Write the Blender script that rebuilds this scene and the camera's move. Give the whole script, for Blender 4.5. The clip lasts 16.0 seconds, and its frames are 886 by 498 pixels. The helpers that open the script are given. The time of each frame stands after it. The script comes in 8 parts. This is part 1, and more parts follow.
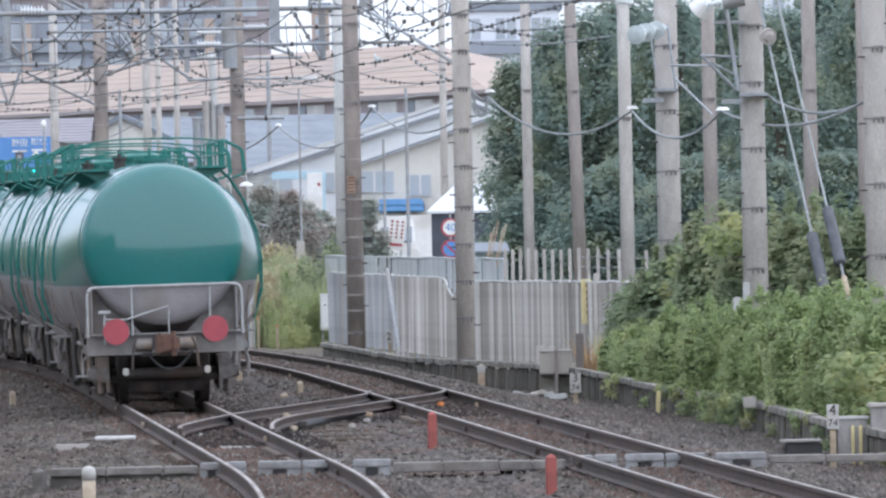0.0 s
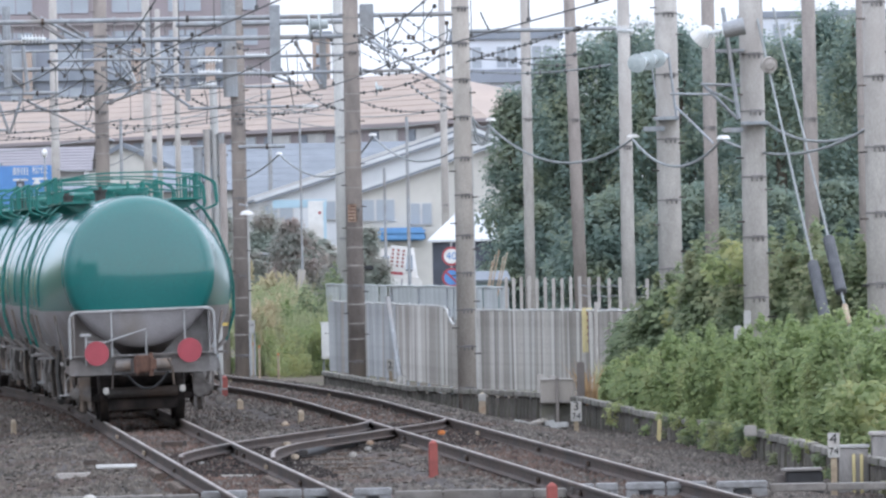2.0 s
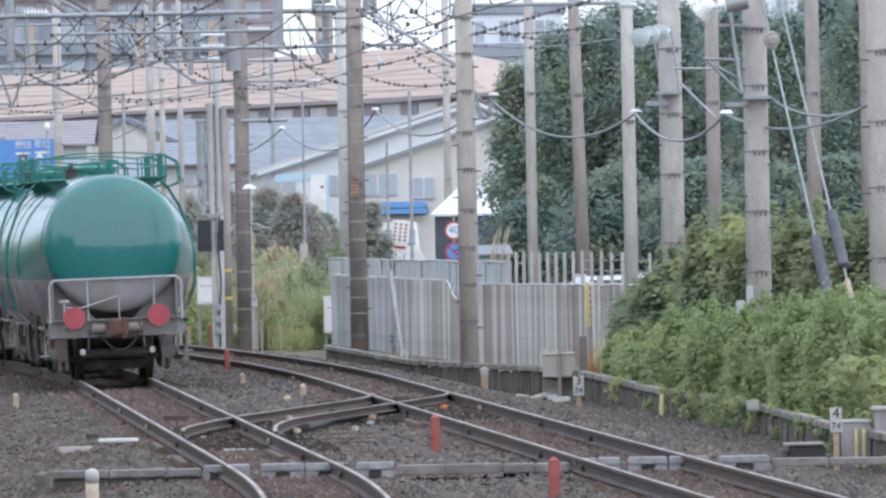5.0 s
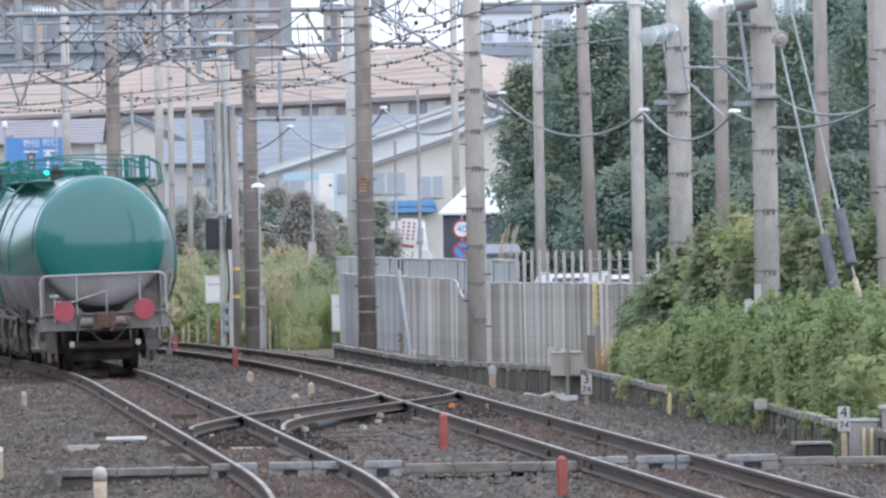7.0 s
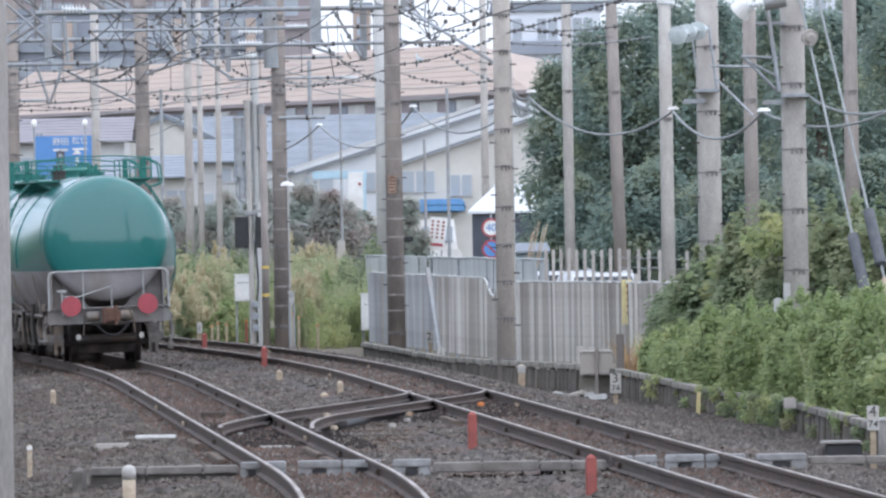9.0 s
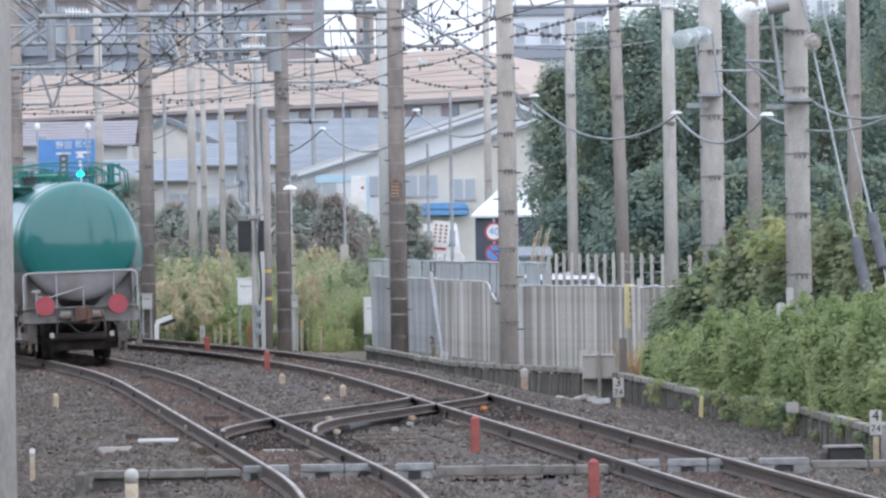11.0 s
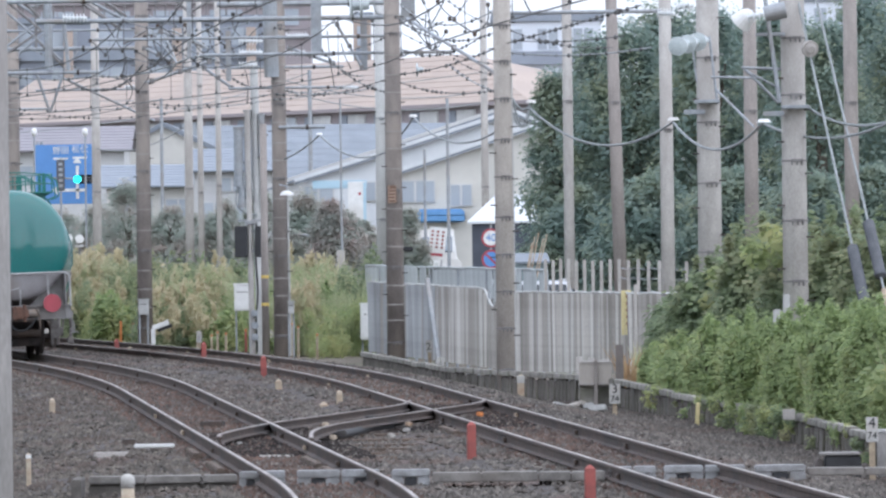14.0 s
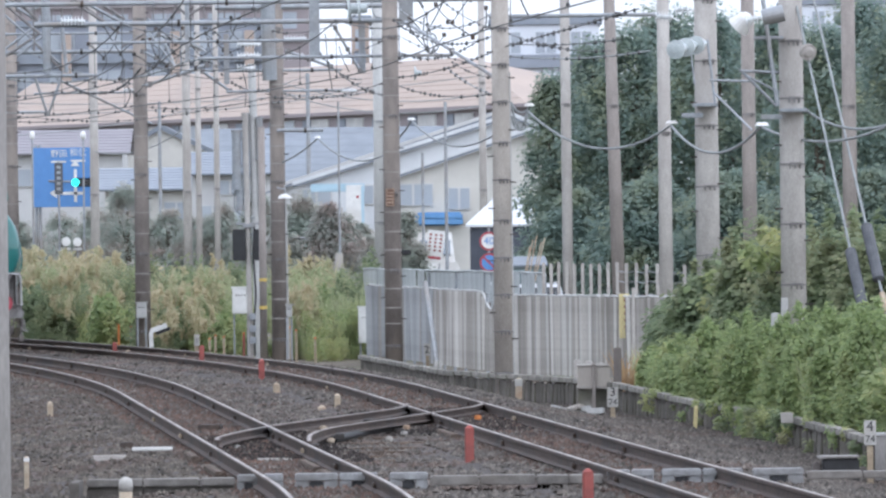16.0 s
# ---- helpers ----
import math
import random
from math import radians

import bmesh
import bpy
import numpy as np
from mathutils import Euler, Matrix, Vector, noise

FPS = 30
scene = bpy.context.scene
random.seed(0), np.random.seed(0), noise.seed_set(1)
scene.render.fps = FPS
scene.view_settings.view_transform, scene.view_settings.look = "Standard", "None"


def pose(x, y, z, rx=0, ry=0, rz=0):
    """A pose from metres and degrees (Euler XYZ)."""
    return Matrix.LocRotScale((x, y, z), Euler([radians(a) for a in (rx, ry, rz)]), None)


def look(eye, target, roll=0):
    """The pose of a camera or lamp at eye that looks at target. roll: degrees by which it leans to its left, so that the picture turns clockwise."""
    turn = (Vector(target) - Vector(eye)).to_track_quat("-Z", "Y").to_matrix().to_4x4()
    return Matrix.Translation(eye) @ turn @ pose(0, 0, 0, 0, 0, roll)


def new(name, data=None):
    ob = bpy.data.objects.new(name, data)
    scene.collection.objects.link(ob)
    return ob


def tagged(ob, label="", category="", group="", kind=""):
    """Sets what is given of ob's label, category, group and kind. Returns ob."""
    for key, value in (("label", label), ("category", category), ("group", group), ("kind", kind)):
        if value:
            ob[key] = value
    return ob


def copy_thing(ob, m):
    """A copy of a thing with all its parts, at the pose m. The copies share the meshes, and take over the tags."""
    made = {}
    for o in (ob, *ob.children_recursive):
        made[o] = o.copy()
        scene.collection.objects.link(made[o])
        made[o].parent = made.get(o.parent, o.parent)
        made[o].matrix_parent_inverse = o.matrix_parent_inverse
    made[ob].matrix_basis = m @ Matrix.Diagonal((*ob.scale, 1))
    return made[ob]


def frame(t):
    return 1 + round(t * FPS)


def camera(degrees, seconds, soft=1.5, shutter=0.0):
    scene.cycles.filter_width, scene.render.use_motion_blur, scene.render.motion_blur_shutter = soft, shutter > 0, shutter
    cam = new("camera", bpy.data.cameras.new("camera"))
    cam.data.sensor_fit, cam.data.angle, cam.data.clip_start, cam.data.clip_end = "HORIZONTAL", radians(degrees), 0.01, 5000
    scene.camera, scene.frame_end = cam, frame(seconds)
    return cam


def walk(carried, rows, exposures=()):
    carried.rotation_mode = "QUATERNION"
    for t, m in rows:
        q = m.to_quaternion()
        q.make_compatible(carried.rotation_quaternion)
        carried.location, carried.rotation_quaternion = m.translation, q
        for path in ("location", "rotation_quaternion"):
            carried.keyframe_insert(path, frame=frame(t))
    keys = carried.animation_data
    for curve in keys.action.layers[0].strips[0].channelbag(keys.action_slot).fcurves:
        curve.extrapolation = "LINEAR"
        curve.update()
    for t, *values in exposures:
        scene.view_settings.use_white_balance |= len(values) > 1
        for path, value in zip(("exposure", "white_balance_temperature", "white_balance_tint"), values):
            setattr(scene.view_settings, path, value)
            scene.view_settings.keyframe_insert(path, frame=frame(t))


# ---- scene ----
# A railway curve seen with a long lens: a tank train leaves along the left-hand track.
EYE = (0, 0, 2.62)
cam = camera(5.611, 16.0, soft=2.45)
walk(cam, [
    (0, look(EYE, (0.8447, 200, 1.7225), -1.14)),
    (0.5, look(EYE, (0.9448, 200, 2.0188), -1.14)),
    (1, look(EYE, (0.8876, 200, 2.1928), -1.11)),
    (1.5, look(EYE, (0.8519, 200, 2.1834), -1.12)),
    (2, look(EYE, (0.8379, 200, 2.3547), -1.15)),
    (2.5, look(EYE, (0.5700, 200, 2.3532), -1.10)),
    (3, look(EYE, (0.4285, 200, 2.3541), -1.08)),
    (3.5, look(EYE, (0.5511, 200, 1.9869), -1.10)),
    (4, look(EYE, (0.6329, 200, 1.7549), -1.08)),
    (4.2, look(EYE, (0.7835, 200, 1.7344), -1.08)),
    (6.3, look(EYE, (0.6677, 200, 1.8927), -1.06)),
    (6.5, look(EYE, (0.6630, 200, 1.7964), -1.04)),
    (7, look(EYE, (0.5922, 200, 1.7600), -1.03)),
    (7.5, look(EYE, (0.4605, 200, 1.8070), -1.00)),
    (8, look(EYE, (0.1950, 200, 1.8414), -1.02)),
    (8.5, look(EYE, (-0.0676, 200, 1.7957), -0.98)),
    (9, look(EYE, (-0.0543, 200, 1.7408), -0.97)),
    (9.5, look(EYE, (-0.1038, 200, 1.8519), -0.92)),
    (9.7, look(EYE, (-0.0596, 200, 1.7833), -0.92)),
    (11.8, look(EYE, (-0.1552, 200, 1.9283), -0.89)),
    (12, look(EYE, (-0.1613, 200, 1.9617), -0.89)),
    (12.5, look(EYE, (-0.1431, 200, 2.0562), -0.87)),
    (13, look(EYE, (-0.0745, 200, 2.2262), -0.83)),
    (13.5, look(EYE, (-0.0216, 200, 2.1644), -0.78)),
    (14, look(EYE, (-0.0447, 200, 1.9612), -0.77)),
    (14.5, look(EYE, (0.0671, 200, 1.8558), -0.79)),
    (15, look(EYE, (0.1427, 200, 1.9317), -0.84)),
    (15.5, look(EYE, (0.0855, 200, 1.9569), -0.79)),
    (16, look(EYE, (0.0000, 200, 2.0325), -0.75)),
], exposures=[(0, 1.07, 5740, 13), (7, 1.08, 5740, 13), (16, 1.06, 5740, 13)])

# ---- light: a bright, hazy overcast day ----
world = bpy.data.worlds.new("overcast_sky")
scene.world = world
world.use_nodes = True
wn = world.node_tree.nodes
sky = wn.new("ShaderNodeTexSky")
sky.sky_type = "NISHITA"
sky.sun_disc = False
sky.sun_elevation, sky.sun_rotation = radians(49), radians(145)
sky.dust_density, sky.air_density = 1.5, 1.0
wn["Background"].inputs["Strength"].default_value = 0.136
cloud = wn.new("ShaderNodeMix")  # a closed, even layer of cloud over the blue
cloud.data_type = "RGBA"
cloud.inputs[0].default_value = 0.85
cloud.inputs[7].default_value = (4.3, 4.4, 4.55, 1)
world.node_tree.links.new(sky.outputs[0], cloud.inputs[6])
world.node_tree.links.new(cloud.outputs[2], wn["Background"].inputs["Color"])
sun_data = bpy.data.lights.new("sun", "SUN")
sun_data.energy, sun_data.angle, sun_data.color = 1.5, radians(175), (1.0, 0.97, 0.92)
sun = new("sun", sun_data)
sun.matrix_world = look((30, -42, 60), (0, 0, 0))


# ---- materials ----
def mat(name, a, b=None, scale=6.0, rough=0.8, metal=0.0, bump=0.0, fine=60.0, stain=None, stain_scale=0.7,
        spec=0.5, rand=0.0, stretch=(1, 1, 1), coat=0.0, coat_rough=0.13):
    """A surface of colours a to b in two scales of noise, with a stain colour, relief and a change from piece to piece."""
    m = bpy.data.materials.new(name)
    m.use_nodes = True
    nt = m.node_tree
    n, link = nt.nodes, nt.links.new
    p = n["Principled BSDF"]
    b = b or tuple(c * 0.8 for c in a)
    co = n.new("ShaderNodeTexCoord")
    mp = n.new("ShaderNodeMapping")
    mp.inputs["Scale"].default_value = stretch
    link(co.outputs["Object"], mp.inputs[0])
    t1 = n.new("ShaderNodeTexNoise")
    t1.inputs["Scale"].default_value, t1.inputs["Detail"].default_value = scale, 6
    t2 = n.new("ShaderNodeTexNoise")
    t2.inputs["Scale"].default_value, t2.inputs["Detail"].default_value = fine, 3
    for q in (t1, t2):
        link(mp.outputs[0], q.inputs["Vector"])
    r1 = n.new("ShaderNodeValToRGB")
    r1.color_ramp.elements[0].position, r1.color_ramp.elements[1].position = 0.35, 0.65
    r1.color_ramp.elements[0].color, r1.color_ramp.elements[1].color = (*b, 1), (*a, 1)
    link(t1.outputs[0], r1.inputs[0])
    mx = n.new("ShaderNodeMix")
    mx.data_type, mx.blend_type = "RGBA", "OVERLAY"
    mx.inputs[0].default_value = 0.35
    link(r1.outputs[0], mx.inputs[6])
    link(t2.outputs[0], mx.inputs[7])
    out = mx.outputs[2]
    if stain:
        t3 = n.new("ShaderNodeTexNoise")
        t3.inputs["Scale"].default_value, t3.inputs["Detail"].default_value = stain_scale, 8
        link(mp.outputs[0], t3.inputs["Vector"])
        r3 = n.new("ShaderNodeValToRGB")
        r3.color_ramp.elements[0].position, r3.color_ramp.elements[1].position = 0.48, 0.68
        link(t3.outputs[0], r3.inputs[0])
        m3 = n.new("ShaderNodeMix")
        m3.data_type = "RGBA"
        link(r3.outputs[0], m3.inputs[0])
        link(out, m3.inputs[6])
        m3.inputs[7].default_value = (*stain, 1)
        out = m3.outputs[2]
    if rand:
        oi = n.new("ShaderNodeObjectInfo")
        ge = n.new("ShaderNodeNewGeometry")
        ad = n.new("ShaderNodeMath")
        link(oi.outputs["Random"], ad.inputs[0])
        link(ge.outputs["Random Per Island"], ad.inputs[1])
        mr = n.new("ShaderNodeMapRange")
        mr.inputs[1].default_value, mr.inputs[2].default_value = 0.0, 2.0
        mr.inputs[3].default_value, mr.inputs[4].default_value = 1 - rand, 1 + rand
        link(ad.outputs[0], mr.inputs[0])
        hs = n.new("ShaderNodeHueSaturation")
        link(mr.outputs[0], hs.inputs["Value"])
        link(out, hs.inputs["Color"])
        out = hs.outputs[0]
    link(out, p.inputs["Base Color"])
    p.inputs["Roughness"].default_value, p.inputs["Metallic"].default_value = rough, metal
    p.inputs["Specular IOR Level"].default_value = spec
    p.inputs["Coat Weight"].default_value = coat
    p.inputs["Coat Roughness"].default_value = coat_rough
    p.inputs["Coat IOR"].default_value = 1.55
    if bump:
        bp = n.new("ShaderNodeBump")
        bp.inputs["Strength"].default_value, bp.inputs["Distance"].default_value = 0.8, bump
        link(t2.outputs[0], bp.inputs["Height"])
        link(bp.outputs[0], p.inputs["Normal"])
    return m


def leaf_mat(name, a, b, c, rand=0.35):
    """Leaves: colour from leaf to leaf between a and b, with a third tone in patches, a little light through them."""
    m = bpy.data.materials.new(name)
    m.use_nodes = True
    nt = m.node_tree
    n, link = nt.nodes, nt.links.new
    p = n["Principled BSDF"]
    ge = n.new("ShaderNodeNewGeometry")
    r = n.new("ShaderNodeValToRGB")
    r.color_ramp.elements[0].color, r.color_ramp.elements[1].color = (*a, 1), (*b, 1)
    link(ge.outputs["Random Per Island"], r.inputs[0])
    co = n.new("ShaderNodeTexCoord")
    t = n.new("ShaderNodeTexNoise")
    t.inputs["Scale"].default_value, t.inputs["Detail"].default_value = 0.9, 4
    link(co.outputs["Object"], t.inputs["Vector"])
    r2 = n.new("ShaderNodeValToRGB")
    r2.color_ramp.elements[0].position, r2.color_ramp.elements[1].position = 0.45, 0.68
    link(t.outputs[0], r2.inputs[0])
    mx = n.new("ShaderNodeMix")
    mx.data_type = "RGBA"
    link(r2.outputs[0], mx.inputs[0])
    link(r.outputs[0], mx.inputs[6])
    mx.inputs[7].default_value = (*c, 1)
    link(mx.outputs[2], p.inputs["Base Color"])
    p.inputs["Roughness"].default_value = 0.55
    p.inputs["Specular IOR Level"].default_value = 0.4
    tr = n.new("ShaderNodeBsdfTranslucent")
    link(mx.outputs[2], tr.inputs["Color"])
    ms = n.new("ShaderNodeMixShader")
    ms.inputs[0].default_value = 0.6
    link(p.outputs[0], ms.inputs[1])
    link(tr.outputs[0], ms.inputs[2])
    link(ms.outputs[0], n["Material Output"].inputs["Surface"])
    return m


M_BALLAST = mat("ballast_bed", (0.085, 0.072, 0.065), (0.034, 0.029, 0.026), 14, 0.95, bump=0.06, fine=18, stain=(0.10, 0.06, 0.045), stain_scale=0.25)
M_STONE = mat("ballast_stone", (0.128, 0.113, 0.098), (0.048, 0.043, 0.037), 3, 0.9, rand=0.9, fine=40, stain=(0.085, 0.062, 0.05), stain_scale=0.4)
M_STONE_DARK = mat("sooty_ballast_stone", (0.098, 0.085, 0.07), (0.036, 0.032, 0.027), 3, 0.9, rand=0.9, fine=40, stain=(0.06, 0.045, 0.037), stain_scale=0.4)
M_STONE_RUST = mat("rusty_ballast_stone", (0.115, 0.072, 0.054), (0.058, 0.037, 0.029), 3, 0.9, rand=0.6, fine=40, stain=(0.06, 0.042, 0.035), stain_scale=0.45)
M_RAIL_SIDE = mat("rusty_rail", (0.10, 0.072, 0.058), (0.055, 0.04, 0.034), 9, 0.8, 0.1, bump=0.002, stain=(0.05, 0.042, 0.038))
M_RAIL_TOP = mat("polished_rail", (0.42, 0.385, 0.35), (0.25, 0.22, 0.195), 1.2, 0.55, 0.7, stain=(0.17, 0.14, 0.12), stain_scale=0.5)
M_RAIL_DULL = mat("dull_worn_rail", (0.30, 0.265, 0.24), (0.19, 0.165, 0.15), 2, 0.6, 0.35, stain=(0.15, 0.12, 0.10), stain_scale=0.8)
M_SLEEPER = mat("weathered_timber", (0.14, 0.105, 0.08), (0.07, 0.055, 0.045), 5, 0.95, bump=0.01, rand=0.4, stretch=(1, 6, 6))
M_CONCRETE = mat("weathered_concrete", (0.43, 0.41, 0.38), (0.33, 0.313, 0.29), 5, 0.9, bump=0.004, stain=(0.31, 0.285, 0.26), stain_scale=1.2, stretch=(1, 1, 0.35))
M_CONCRETE_DARK = mat("sooty_concrete", (0.24, 0.21, 0.19), (0.165, 0.145, 0.132), 4, 0.92, bump=0.004, stain=(0.31, 0.27, 0.235), stain_scale=1.4, stretch=(1, 1, 0.35))
M_CONCRETE_WHITE = mat("pale_concrete", (0.46, 0.46, 0.445), (0.39, 0.39, 0.375), 4, 0.85, stain=(0.34, 0.335, 0.32), stretch=(1, 1, 0.3))
M_STAINED = mat("stained_concrete", (0.30, 0.285, 0.27), (0.215, 0.205, 0.195), 5, 0.92, bump=0.004, stain=(0.20, 0.185, 0.17), stain_scale=2, stretch=(1, 1, 0.3))
M_TROUGH = mat("trough_concrete", (0.135, 0.122, 0.108), (0.08, 0.072, 0.063), 6, 0.95, bump=0.006, stain=(0.075, 0.066, 0.055), rand=0.3)
M_LID = mat("trough_lid_concrete", (0.20, 0.187, 0.17), (0.125, 0.116, 0.105), 6, 0.95, bump=0.006, stain=(0.12, 0.105, 0.09), rand=0.25)
M_MOSSY = mat("mossy_concrete", (0.26, 0.245, 0.22), (0.13, 0.122, 0.107), 7, 0.95, bump=0.008, stain=(0.10, 0.098, 0.07), stain_scale=1.8, rand=0.5)
M_CONCRETE_TAN = mat("tan_concrete", (0.45, 0.415, 0.37), (0.34, 0.312, 0.28), 4, 0.92, bump=0.004, stain=(0.33, 0.30, 0.265), stain_scale=1.4, stretch=(1, 1, 0.35))
M_BOARD = mat("stained_wall_board", (0.175, 0.155, 0.145), (0.095, 0.083, 0.076), 7, 0.95, bump=0.008, stain=(0.075, 0.075, 0.05), stain_scale=1.8, rand=0.5)
M_WOODPOLE = mat("brown_steel_pole", (0.28, 0.25, 0.228), (0.21, 0.187, 0.17), 4, 0.8, stain=(0.33, 0.285, 0.25), stretch=(1, 1, 0.3))
M_STEEL = mat("galvanised_steel", (0.32, 0.34, 0.355), (0.25, 0.265, 0.28), 8, 0.55, 0.35, stain=(0.25, 0.23, 0.21))
M_DARKSTEEL = mat("dark_steel", (0.07, 0.065, 0.06), (0.045, 0.042, 0.04), 8, 0.7, 0.4, stain=(0.11, 0.075, 0.055))
# Grease at the points; on the wagons also the shade beneath, put into black.
M_GREASE_SHADE = mat("black_grease_and_shade", (0.032, 0.027, 0.025), (0.018, 0.016, 0.015), 8, 0.9, stain=(0.06, 0.045, 0.038), stain_scale=3, spec=0.2)
M_STRAP = mat("pale_steel_strap", (0.32, 0.30, 0.275), (0.25, 0.235, 0.215), 8, 0.7, 0.1)
M_BANDS = mat("weathered_band", (0.24, 0.23, 0.225), (0.15, 0.14, 0.135), 8, 0.7, 0.3)
M_WIRE = mat("weathered_wire", (0.10, 0.10, 0.10), (0.07, 0.07, 0.07), 5, 0.6, 0.4)
M_WIRE_PALE = mat("grey_cable", (0.29, 0.305, 0.305), (0.21, 0.225, 0.225), 5, 0.6, 0.2)
M_GREEN = mat("tank_green_paint", (0.007, 0.135, 0.127), (0.006, 0.12, 0.113), 1.2, 0.4, spec=0.35, stain=(0.012, 0.122, 0.115), coat=1.0, coat_rough=0.22)
M_GREEN_HEAD = mat("polished_green_paint", (0.006, 0.122, 0.114), (0.006, 0.112, 0.105), 1.2, 0.4, spec=0.35, stain=(0.010, 0.115, 0.108), coat=0.85, coat_rough=0.06)
M_GREEN_RAIL = mat("green_railing_paint", (0.012, 0.15, 0.125), (0.010, 0.11, 0.09), 6, 0.45)
M_GREY = mat("tank_grey_paint", (0.29, 0.28, 0.285), (0.23, 0.22, 0.222), 2.5, 0.5, stain=(0.2, 0.18, 0.165), stain_scale=1.1, coat=0.3)
M_GREY_FRAME = mat("grey_underframe_paint", (0.25, 0.245, 0.24), (0.17, 0.162, 0.155), 5, 0.65, stain=(0.16, 0.13, 0.11))
M_GREY_RAIL = mat("pale_grey_rail_paint", (0.34, 0.345, 0.34), (0.26, 0.26, 0.255), 6, 0.5)
M_BOGIE = mat("grimy_bogie_steel", (0.10, 0.085, 0.075), (0.05, 0.045, 0.04), 7, 0.85, 0.2, stain=(0.17, 0.13, 0.10), stain_scale=2)
M_GRIMY = mat("grimy_frame_paint", (0.20, 0.187, 0.175), (0.11, 0.10, 0.092), 7, 0.8, stain=(0.22, 0.17, 0.13), stain_scale=2.5)
# Red kept pale, with haze put into the colour.
M_RED = mat("red_disc_paint", (0.34, 0.052, 0.068), (0.28, 0.044, 0.058), 4, 0.5)
M_RUST = mat("rust", (0.16, 0.088, 0.06), (0.095, 0.055, 0.042), 8, 0.85, 0.2, bump=0.003)
M_PLATE = mat("rusty_enamel_plate", (0.36, 0.26, 0.19), (0.27, 0.19, 0.14), 14, 0.7, stain=(0.17, 0.10, 0.07), stain_scale=9)
M_RUBBER = mat("black_rubber", (0.03, 0.03, 0.032), (0.02, 0.02, 0.02), 8, 0.7)
M_GUARD = mat("dark_guy_guard", (0.085, 0.09, 0.10), (0.055, 0.06, 0.068), 8, 0.6)
M_WHITE = mat("white_paint", (0.68, 0.68, 0.66), (0.6, 0.6, 0.58), 6, 0.5, stain=(0.48, 0.46, 0.43))
M_BLACK = mat("black_paint", (0.02, 0.021, 0.023), (0.014, 0.014, 0.016), 8, 0.5)
M_SIGNWHITE = mat("dirty_white_enamel", (0.42, 0.41, 0.38), (0.34, 0.33, 0.305), 9, 0.6, stain=(0.38, 0.35, 0.31), stain_scale=5)
M_STAKE_RED = mat("faded_red_stake", (0.30, 0.075, 0.06), (0.22, 0.06, 0.05), 8, 0.7, stain=(0.16, 0.07, 0.06))
M_STAKE = mat("cream_stake", (0.45, 0.385, 0.295), (0.33, 0.265, 0.19), 9, 0.8, stain=(0.3, 0.2, 0.13), stain_scale=6)
M_OLDSTAKE = mat("weathered_stake", (0.40, 0.33, 0.23), (0.27, 0.215, 0.15), 9, 0.85, stain=(0.19, 0.15, 0.11), stain_scale=6)
M_YELLOW = mat("yellow_paint", (0.62, 0.46, 0.12), (0.50, 0.36, 0.10), 6, 0.6)
M_ORANGE = mat("orange_paint", (0.6, 0.22, 0.06), (0.5, 0.18, 0.05), 6, 0.6)
# Blue dulled so that its colour carries the haze of the distance.
M_SIGNBLUE = mat("blue_sign_sheet", (0.09, 0.225, 0.49), (0.08, 0.205, 0.455), 3, 0.4)
M_FENCE = mat("old_fence_sheet", (0.52, 0.495, 0.46), (0.42, 0.40, 0.37), 4, 0.8, 0.0, stain=(0.36, 0.33, 0.29), stain_scale=1.6, rand=0.42, stretch=(1, 1, 0.25))
# Paler and darker sheets: shading of the ribs put into colour, besides weathering.
M_FENCE_LIT = mat("lit_fence_sheet", (0.64, 0.625, 0.59), (0.54, 0.525, 0.495), 4, 0.8, stain=(0.44, 0.41, 0.37), stain_scale=1.6, rand=0.2, stretch=(1, 1, 0.25))
M_FENCE_SHADED = mat("shaded_rusty_fence_sheet", (0.38, 0.36, 0.33), (0.29, 0.272, 0.25), 4, 0.85, stain=(0.30, 0.26, 0.22), stain_scale=1.6, rand=0.3, stretch=(1, 1, 0.25))
M_FENCE_BLUE = mat("bluish_fence_sheet", (0.42, 0.435, 0.44), (0.32, 0.33, 0.335), 4, 0.75, stain=(0.29, 0.28, 0.27), stain_scale=1.6, rand=0.45, stretch=(1, 1, 0.25))
M_AWNING_GREY = mat("grey_green_sheet", (0.21, 0.26, 0.255), (0.17, 0.21, 0.21), 2, 0.7, stain=(0.15, 0.17, 0.165))
M_AWNING = mat("faded_blue_awning", (0.12, 0.27, 0.50), (0.10, 0.24, 0.45), 3, 0.6)
M_FENCE_PALE = mat("pale_fence_sheet", (0.46, 0.485, 0.485), (0.38, 0.40, 0.40), 3, 0.7, rand=0.15, stretch=(1, 1, 0.25))
M_GLASSINS = mat("grey_glass_insulator", (0.42, 0.46, 0.46), (0.34, 0.38, 0.38), 4, 0.2)
M_COVER = mat("scuffed_steel_cover", (0.29, 0.295, 0.295), (0.20, 0.20, 0.20), 9, 0.65, 0.1, stain=(0.15, 0.14, 0.13), stain_scale=2)
M_CARGLASS = mat("tinted_car_glass", (0.035, 0.04, 0.045), (0.028, 0.032, 0.036), 1, 0.15)
M_CAR = mat("silver_car_paint", (0.40, 0.41, 0.425), (0.37, 0.38, 0.395), 1, 0.3, 0.3, coat=0.6)
M_INSULATOR = mat("porcelain", (0.72, 0.74, 0.74), (0.62, 0.64, 0.64), 4, 0.25)
